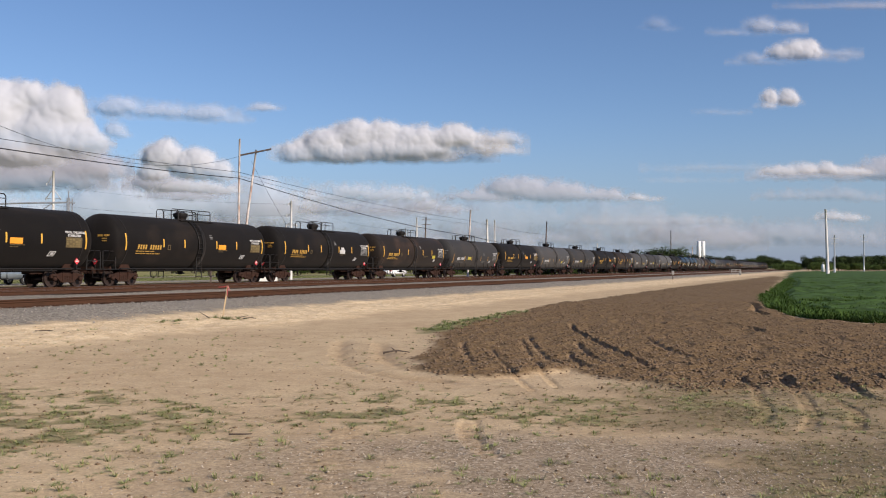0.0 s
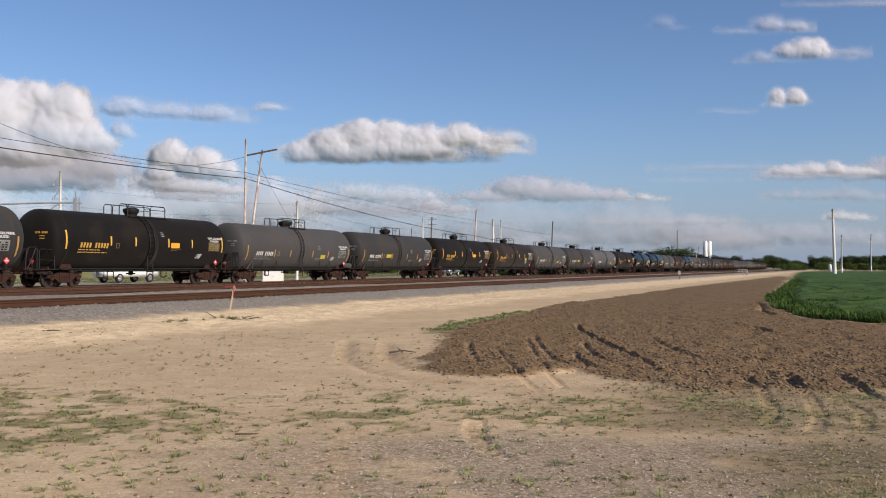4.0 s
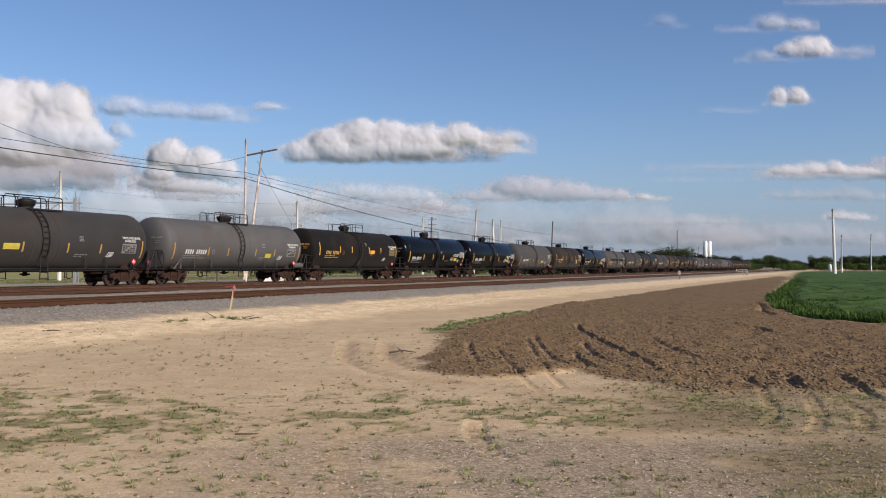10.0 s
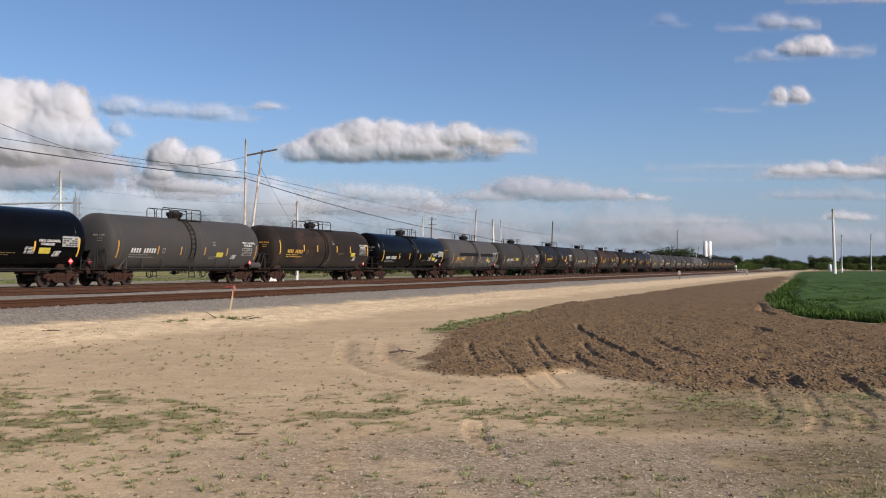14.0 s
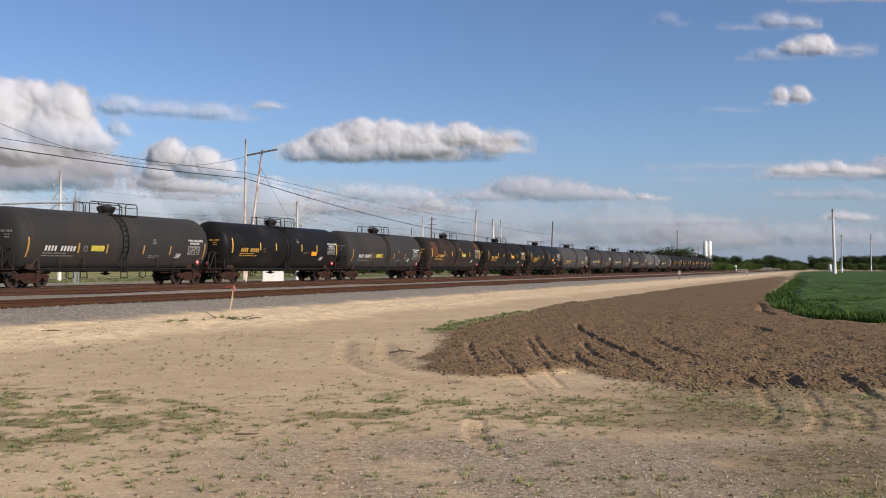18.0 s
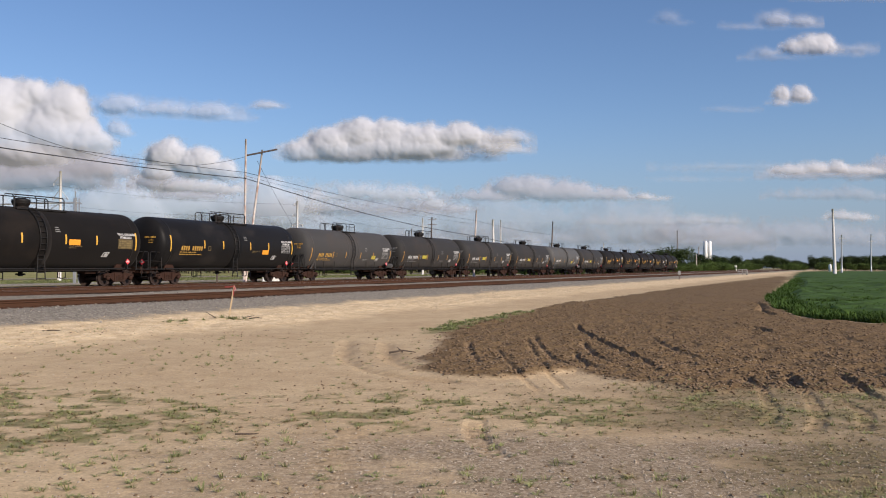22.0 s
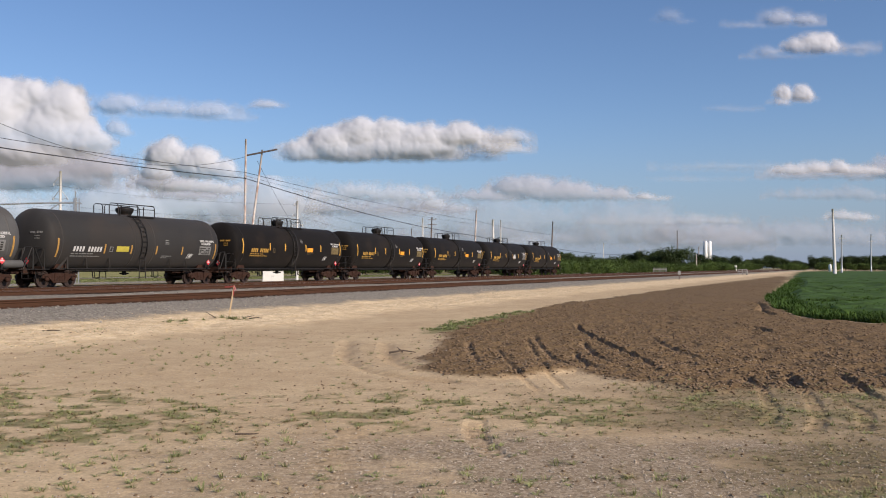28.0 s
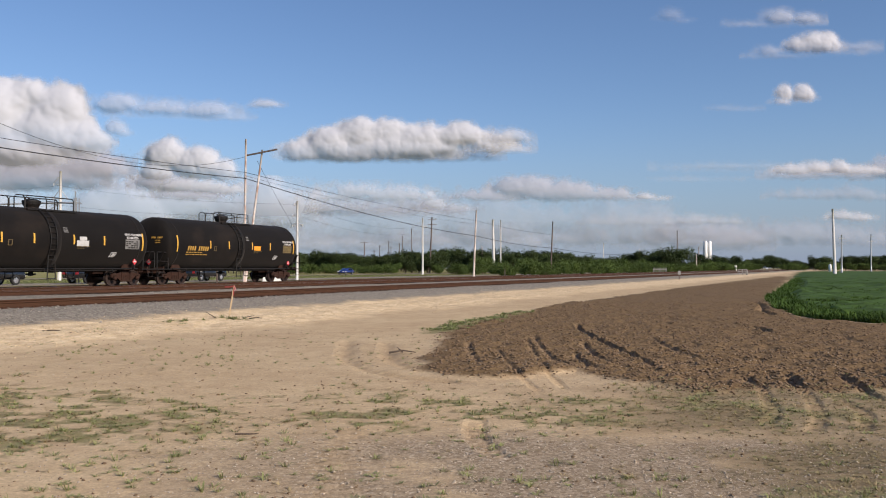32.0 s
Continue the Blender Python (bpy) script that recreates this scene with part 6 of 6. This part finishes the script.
scatter("ballast", pick(30000, -16, 22, 20, 62, "ballast", 6, 1.5), lump(0.02, 0.055), M["stone"], "grey crushed stone ballast", "ballast")
scatter("far_clods", pick(36000, 2, 42, 30, 95, "field", 17), lump(0.012, 0.05, 0.5, 5), M["clod"], "brown clods of ploughed earth further off", "clods")
scatter("clods", pick(80000, -3, 23, 10.5, 40, "field", 7, 1.0, 0.6), lump(0.006, 0.046, 0.5, 5), M["clod"], "brown clods of ploughed earth", "clods")
vg = pick(22000, -60, 30, 55, 190, "grass", 9)
vd = across_of(vg[:, 0], vg[:, 1])
vg = vg[(vd < 49.6) | (vd > 60.5)]
scatter("verge_grass", vg, blades(12, 0.04, 0.15, 0.3, 0.02), M["mound"], "green grass of the highway verge", "grass")


yy = 5 + 18 * rg.rand(6000)
scatter("soil_crumbs", np.column_stack(((rg.rand(6000) * 1.1 - 0.6) * yy, yy)), lump(0.004, 0.028, 0.6, 5), M["clod"], "brown soil crumbs on the sand", "soil")


# the crop field: a leafy canopy, with single plants along its near side
def canopy():
    gx, gy = np.meshgrid(np.array(crowd(10, 0.25, 1.025, 420)), np.array(crowd(22, 0.25, 1.03, 420)))
    x, y = gx.ravel(), gy.ravel()
    z = 0.02 + 0.40 * fbm(x, y, 0.9, 4, 2) + 0.12 * (fbm(x, y, 8, 2, 1) - 0.5)
    keep = inside(x, y, CROP, 1.6, 0.3) - 0.42
    z = np.where(keep > 0.5, z, 0.05)
    n, k = gx.shape[1], gx.shape[0]
    idx = np.arange(n * k).reshape(k, n)
    q = np.column_stack((idx[:-1, :-1].ravel(), idx[:-1, 1:].ravel(), idx[1:, 1:].ravel(), idx[1:, :-1].ravel()))
    q = q[(keep[q] > 0.5).any(axis=1)]
    me = bpy.data.meshes.new("crop_canopy")
    me.from_pydata(np.column_stack((x, y, z)).tolist(), [], q.tolist())
    me.materials.append(M["crop"])
    return tagged(new("crop_canopy", me), "dense dark green leafy crop", "crop", "", "stuff")


canopy()
pp = pick(76000, 28, 90, 24, 130, "crop", 12, 1.0, 0.75)
scatter("crop_plants", pp, blades(12, 0.12, 0.38, 0.34, 0.015, 1.1), M["crop_plant"], "leafy dark green crop plants", "crop")


# ---------------------------------------------------------------- clouds
def cloud_material(name, tone):
    m = bpy.data.materials.new(name)
    m.use_nodes = True
    n, k = m.node_tree.nodes, m.node_tree.links.new
    b = n["Principled BSDF"]
    b.inputs["Base Color"].default_value, b.inputs["Roughness"].default_value, b.inputs["Specular IOR Level"].default_value = (*tone, 1), 1.0, 0.0
    at, co, no = n.new("ShaderNodeAttribute"), n.new("ShaderNodeTexCoord"), n.new("ShaderNodeTexNoise")
    at.attribute_name = "cover"
    no.inputs["Scale"].default_value, no.inputs["Detail"].default_value, no.inputs["Roughness"].default_value = 0.022, 7, 0.6
    k(co.outputs["Object"], no.inputs[0])
    mu, sb, mr = n.new("ShaderNodeMath"), n.new("ShaderNodeMath"), n.new("ShaderNodeMapRange")
    sb.operation, sb.inputs[1].default_value = "SUBTRACT", 0.5
    k(no.outputs[0], sb.inputs[0])
    mu.operation = "MULTIPLY_ADD"
    k(sb.outputs[0], mu.inputs[0])
    mu.inputs[1].default_value = 1.5
    k(at.outputs["Fac"], mu.inputs[2])
    mr.interpolation_type = "SMOOTHSTEP"
    mr.inputs[1].default_value, mr.inputs[2].default_value = -0.2, 0.85
    k(mu.outputs[0], mr.inputs[0])
    oi, al = n.new("ShaderNodeAttribute"), n.new("ShaderNodeMath")
    oi.attribute_name = "thick"
    al.operation = "MULTIPLY"
    k(mr.outputs[0], al.inputs[0]), k(oi.outputs["Fac"], al.inputs[1])
    k(al.outputs[0], b.inputs["Alpha"])
    return m


CLOUD, GREY_CLOUD = cloud_material("cloud", (0.475, 0.48, 0.505)), cloud_material("grey_cloud", (0.39, 0.385, 0.415))
# darker cloud colour that stands in for shade on the cloud bases
SHADE_CLOUD = cloud_material("shaded_cloud_base", (0.32, 0.325, 0.365))
CLOUDS = []
CLOUD_BASE = 300.0


def puff(x, z, size, octaves, seed, gain=0.5):
    """Cloudy noise, each octave on a lattice turned against the last; mean 0, about -0.5 to 0.5."""
    s, tot, amp = 0.0, 0.0, 1.0
    for o in range(octaves):
        a = 0.6 + 1.1 * o
        u, v = x * math.cos(a) - z * math.sin(a), x * math.sin(a) + z * math.cos(a)
        s, tot, amp = s + amp * (vnoise(u + 9000, v + 9000, size / 2 ** o, seed + o) - 0.5), tot + amp, amp * gain
    return s / tot * 1.6


def billow(x, z, size, seed):
    """Heaped round heads of about the given size, from 0 in the creases to 1 on the crowns."""
    g, h = LATS[seed % 6], LATS[(seed + 2) % 6]
    u, v = x / size + 57.3 * seed + 40, z / size + 31.1 * seed + 40
    i, j = np.floor(u).astype(int), np.floor(v).astype(int)
    best = np.full(x.shape, 9.0)
    for di in (-1, 0, 1):
        for dj in (-1, 0, 1):
            a, b = (i + di) % 256, (j + dj) % 256
            best = np.minimum(best, np.hypot(i + di + g[a, b] - u, j + dj + h[a, b] - v))
    return np.sqrt(np.clip(1 - (best / 1.05) ** 2, 0, 1))


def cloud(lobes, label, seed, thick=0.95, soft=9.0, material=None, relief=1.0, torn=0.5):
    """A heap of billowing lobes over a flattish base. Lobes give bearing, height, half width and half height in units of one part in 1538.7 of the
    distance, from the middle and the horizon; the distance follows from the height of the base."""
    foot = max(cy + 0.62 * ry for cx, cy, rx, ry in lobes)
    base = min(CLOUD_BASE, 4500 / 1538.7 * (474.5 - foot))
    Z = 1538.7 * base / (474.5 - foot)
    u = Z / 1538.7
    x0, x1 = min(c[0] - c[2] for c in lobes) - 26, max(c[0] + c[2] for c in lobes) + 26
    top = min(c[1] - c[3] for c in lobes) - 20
    mx = (x0 + x1) / 2
    big = max(c[3] for c in lobes)
    step = max(1.1, math.sqrt((x1 - x0) * (foot + 26 - top) / 60000))
    gx, gz = np.meshgrid(np.arange(x0, x1, step), np.arange(top, foot + 26, step))
    x, z = gx.ravel(), gz.ravel()
    wx = x + torn * big * 0.55 * puff(x, z, 0.8 * big, 5, seed, 0.6)
    wz = z + torn * big * 0.50 * puff(x, z, 0.7 * big, 5, seed + 2, 0.6)
    inner, bulge = np.full(x.shape, -60.0), np.zeros(x.shape)
    for cx, cy, rx, ry in lobes:
        low = wz > cy
        q = ((wx - cx) / rx) ** 2 + ((wz - cy) / np.where(low, 0.62 * ry, ry)) ** 2
        inner = np.maximum(inner, (1 - np.sqrt(q)) * np.where(low, 0.62, 1.0) * min(rx, ry))
        bulge = np.maximum(bulge, np.sqrt(np.clip(1 - q, 0, 1)) * min(ry, 0.7 * rx))
    heads = 0.55 * billow(wx, wz, 0.62 * big, seed) + 0.30 * billow(wx + 0.2 * big, wz, 0.30 * big, seed + 1) + 0.15 * billow(wx, wz, 0.14 * big, seed + 3)
    fluff = puff(x, z, 0.9 * big, 5, seed + 4, 0.62)
    dens = (inner + 0.75 * soft + 0.20 * big * (heads - 0.55) + 0.45 * big * torn * fluff) / (1.9 * soft)
    dens = np.where(z > foot - 8, dens - (z - foot + 8) / 16, dens)
    rim = np.minimum(np.minimum(x - x0, x1 - x), np.minimum(z - top, foot + 26 - z))
    dens = dens - 2.5 * (1 - smooth(0, 10, rim))
    shape = bulge.reshape(gx.shape)
    for _ in range(int(10 + 1.2 * big / step)):
        e = np.pad(shape, 1, mode="edge")
        shape = (e[1:-1, 1:-1] * 2 + e[:-2, 1:-1] + e[2:, 1:-1] + e[1:-1, :-2] + e[1:-1, 2:]) / 6
    crown = heads.reshape(gx.shape)
    for _ in range(int(3 + 0.05 * (big / step) ** 1.2)):
        e = np.pad(crown, 1, mode="edge")
        crown = (e[1:-1, 1:-1] * 2 + e[:-2, 1:-1] + e[2:, 1:-1] + e[1:-1, :-2] + e[1:-1, 2:]) / 6
    y = -(0.56 * shape.ravel() + relief * 0.20 * big * crown.ravel())
    k, n = gx.shape
    idx = np.arange(n * k).reshape(k, n)
    f = np.column_stack((idx[:-1, :-1].ravel(), idx[1:, :-1].ravel(), idx[1:, 1:].ravel(), idx[:-1, 1:].ravel()))
    f = f[(dens[f] > -1.0).any(axis=1)]
    me = bpy.data.meshes.new("cloud")
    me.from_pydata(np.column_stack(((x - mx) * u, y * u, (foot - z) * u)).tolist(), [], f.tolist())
    me.attributes.new("cover", "FLOAT", "POINT").data.foreach_set("value", dens.astype(np.float32))
    # less cover towards the foot lets sky blue through, imitating a shaded base
    me.attributes.new("thick", "FLOAT", "POINT").data.foreach_set("value", (thick * (1 - 0.42 * smooth(foot - 1.1 * big, foot, z))).astype(np.float32))
    me.materials.append(material or CLOUD)
    me.shade_smooth()
    ob = tagged(new("cloud", me), label, "cloud", "clouds in the sky")
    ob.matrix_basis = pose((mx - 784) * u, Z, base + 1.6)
    CLOUDS.append((ob, base / CLOUD_BASE))


def bank(x0, x1, top, foot, seed, n, **more):
    """A long low bank: a row of flat lobes."""
    r = random.Random(seed)
    h = foot - top
    out = []
    for i in range(n):
        at = (i + 0.5) / n
        out.append((x0 + (x1 - x0) * at + r.uniform(-0.3, 0.3) * (x1 - x0) / n, top + h * r.uniform(0.45, 0.75), (x1 - x0) / n * r.uniform(0.6, 1.1), h * r.uniform(0.25, 0.5)))
    cloud(out, HAZE, seed, **more)


HEAP, THIN = "heaped white cumulus cloud with a grey base", "thin pale torn cloud"
HAZE = "streaky grey-blue cloud low over the horizon"
GREY = dict(material=GREY_CLOUD)
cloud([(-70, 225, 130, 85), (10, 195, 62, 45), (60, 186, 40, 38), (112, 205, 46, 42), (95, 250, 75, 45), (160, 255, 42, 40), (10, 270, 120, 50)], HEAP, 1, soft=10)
cloud([(20, 318, 190, 40), (150, 305, 80, 34), (60, 290, 110, 34)], "bluish grey sheet painting the shade under a heaped cloud", 2, 1.0, 16, SHADE_CLOUD, 0.3)
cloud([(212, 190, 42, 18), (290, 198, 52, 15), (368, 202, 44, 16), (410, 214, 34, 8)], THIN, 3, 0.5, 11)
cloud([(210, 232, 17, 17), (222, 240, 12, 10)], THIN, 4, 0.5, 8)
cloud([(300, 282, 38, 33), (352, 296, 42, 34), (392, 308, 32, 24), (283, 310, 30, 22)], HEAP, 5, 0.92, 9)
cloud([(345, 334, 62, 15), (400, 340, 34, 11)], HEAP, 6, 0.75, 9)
cloud([(285, 326, 44, 20), (340, 350, 60, 12)], "bluish grey sheet painting the shade under a heaped cloud", 7, 0.8, 11, SHADE_CLOUD, 0.3)
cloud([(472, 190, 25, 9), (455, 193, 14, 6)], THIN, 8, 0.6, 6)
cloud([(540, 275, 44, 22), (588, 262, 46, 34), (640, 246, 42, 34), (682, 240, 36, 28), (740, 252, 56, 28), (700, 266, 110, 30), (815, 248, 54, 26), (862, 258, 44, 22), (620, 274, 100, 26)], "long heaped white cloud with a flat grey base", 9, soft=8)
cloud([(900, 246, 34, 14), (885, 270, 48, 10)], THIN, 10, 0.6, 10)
cloud([(640, 284, 120, 14), (760, 280, 120, 13)], "grey sheet painting the shade under a long cloud", 11, 0.6, 10, SHADE_CLOUD, 0.3)
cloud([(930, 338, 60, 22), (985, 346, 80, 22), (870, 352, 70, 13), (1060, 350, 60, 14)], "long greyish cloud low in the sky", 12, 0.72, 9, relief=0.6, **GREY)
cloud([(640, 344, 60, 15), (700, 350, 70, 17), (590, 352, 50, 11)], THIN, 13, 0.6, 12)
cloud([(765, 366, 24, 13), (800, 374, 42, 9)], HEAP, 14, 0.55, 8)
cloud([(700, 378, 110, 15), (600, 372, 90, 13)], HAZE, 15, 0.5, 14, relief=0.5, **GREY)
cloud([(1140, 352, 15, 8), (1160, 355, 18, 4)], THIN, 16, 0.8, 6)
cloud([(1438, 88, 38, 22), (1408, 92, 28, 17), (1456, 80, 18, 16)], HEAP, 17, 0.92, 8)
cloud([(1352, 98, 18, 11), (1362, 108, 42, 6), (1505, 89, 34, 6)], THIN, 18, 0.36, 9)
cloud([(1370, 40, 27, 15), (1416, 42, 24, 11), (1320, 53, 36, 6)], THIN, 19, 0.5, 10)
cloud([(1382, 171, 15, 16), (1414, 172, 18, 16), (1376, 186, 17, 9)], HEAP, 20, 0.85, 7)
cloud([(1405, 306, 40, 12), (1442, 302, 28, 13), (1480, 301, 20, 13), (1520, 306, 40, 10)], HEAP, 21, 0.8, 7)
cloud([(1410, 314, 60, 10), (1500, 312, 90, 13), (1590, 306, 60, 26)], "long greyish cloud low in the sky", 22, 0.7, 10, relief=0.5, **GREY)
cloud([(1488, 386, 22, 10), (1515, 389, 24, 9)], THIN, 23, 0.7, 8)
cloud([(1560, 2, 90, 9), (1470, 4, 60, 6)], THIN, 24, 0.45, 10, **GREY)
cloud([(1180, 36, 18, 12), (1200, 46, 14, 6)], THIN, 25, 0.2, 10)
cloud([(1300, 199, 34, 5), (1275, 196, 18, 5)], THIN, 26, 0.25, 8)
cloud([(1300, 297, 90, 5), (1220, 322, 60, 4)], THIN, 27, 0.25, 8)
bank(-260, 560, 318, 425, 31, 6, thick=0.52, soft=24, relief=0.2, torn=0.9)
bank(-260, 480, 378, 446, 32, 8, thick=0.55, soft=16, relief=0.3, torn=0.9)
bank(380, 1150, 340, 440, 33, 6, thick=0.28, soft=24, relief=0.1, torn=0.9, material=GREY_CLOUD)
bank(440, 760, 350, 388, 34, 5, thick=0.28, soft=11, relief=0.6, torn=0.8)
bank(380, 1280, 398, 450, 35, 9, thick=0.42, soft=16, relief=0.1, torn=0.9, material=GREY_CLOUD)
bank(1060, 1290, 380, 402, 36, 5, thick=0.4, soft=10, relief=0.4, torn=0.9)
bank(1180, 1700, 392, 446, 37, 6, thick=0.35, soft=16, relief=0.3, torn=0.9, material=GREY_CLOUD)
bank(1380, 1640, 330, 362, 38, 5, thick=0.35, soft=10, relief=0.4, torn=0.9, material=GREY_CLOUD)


def motions():
    """The train rolls by at an even speed, its wheels turning; road traffic passes beyond."""
    d = TRACKS[2]
    for car, mid in CARS:
        rows = []
        for t in (0.0, 8.0, 16.0, 24.0, 32.0):
            rows.append((t, track_pose(d, CAR_SHIFT + SPEED * (mid - t), RAIL_TOP)))
        walk(car, rows)
    for c, share in CLOUDS:  # the cloud layer drifts towards the camera
        m = c.matrix_basis.copy()
        walk(c, [(t, Matrix.Translation((0, 1.17 * share * (16 - t), 0)) @ m) for t in (0.0, 16.0, 32.0)])
    for v, speed, d, s_at, t_at in TRAFFIC:
        walk(v, [(t, track_pose(d, s_at + speed * (t - t_at), (ROAD_Z if d < 80 else FAR_ROAD_Z) + 0.004, 0 if speed > 0 else 180)) for t in (0.0, 8.0, 16.0, 24.0, 32.0)])
    for w, rate in TURNING:
        at = w.location.copy()
        n = math.ceil(32 * rate / 1.45)
        walk(w, [(32 * j / n, Matrix.Translation(at) @ Matrix.Rotation(rate * 32 * j / n, 4, "Y")) for j in range(n + 1)] if n < 930 else [(j / FPS, Matrix.Translation(at) @ Matrix.Rotation(min(rate / FPS, 1.5) * j, 4, "Y")) for j in range(32 * FPS + 1)])
    step = SPEED / FPS / 0.457
    for i, (ws, mid) in enumerate(WHEELS):  # each wheelset turns while its car is near
        at = ws.location.copy()
        js = [j for j in range(0, 32 * FPS + 1) if 1.8 < mid - j / FPS < 10.5]
        js = sorted({0, 32 * FPS, *js})
        walk(ws, [(j / FPS, Matrix.Translation(at) @ Matrix.Rotation(-(j * step + i), 4, "Y")) for j in js])


motions()
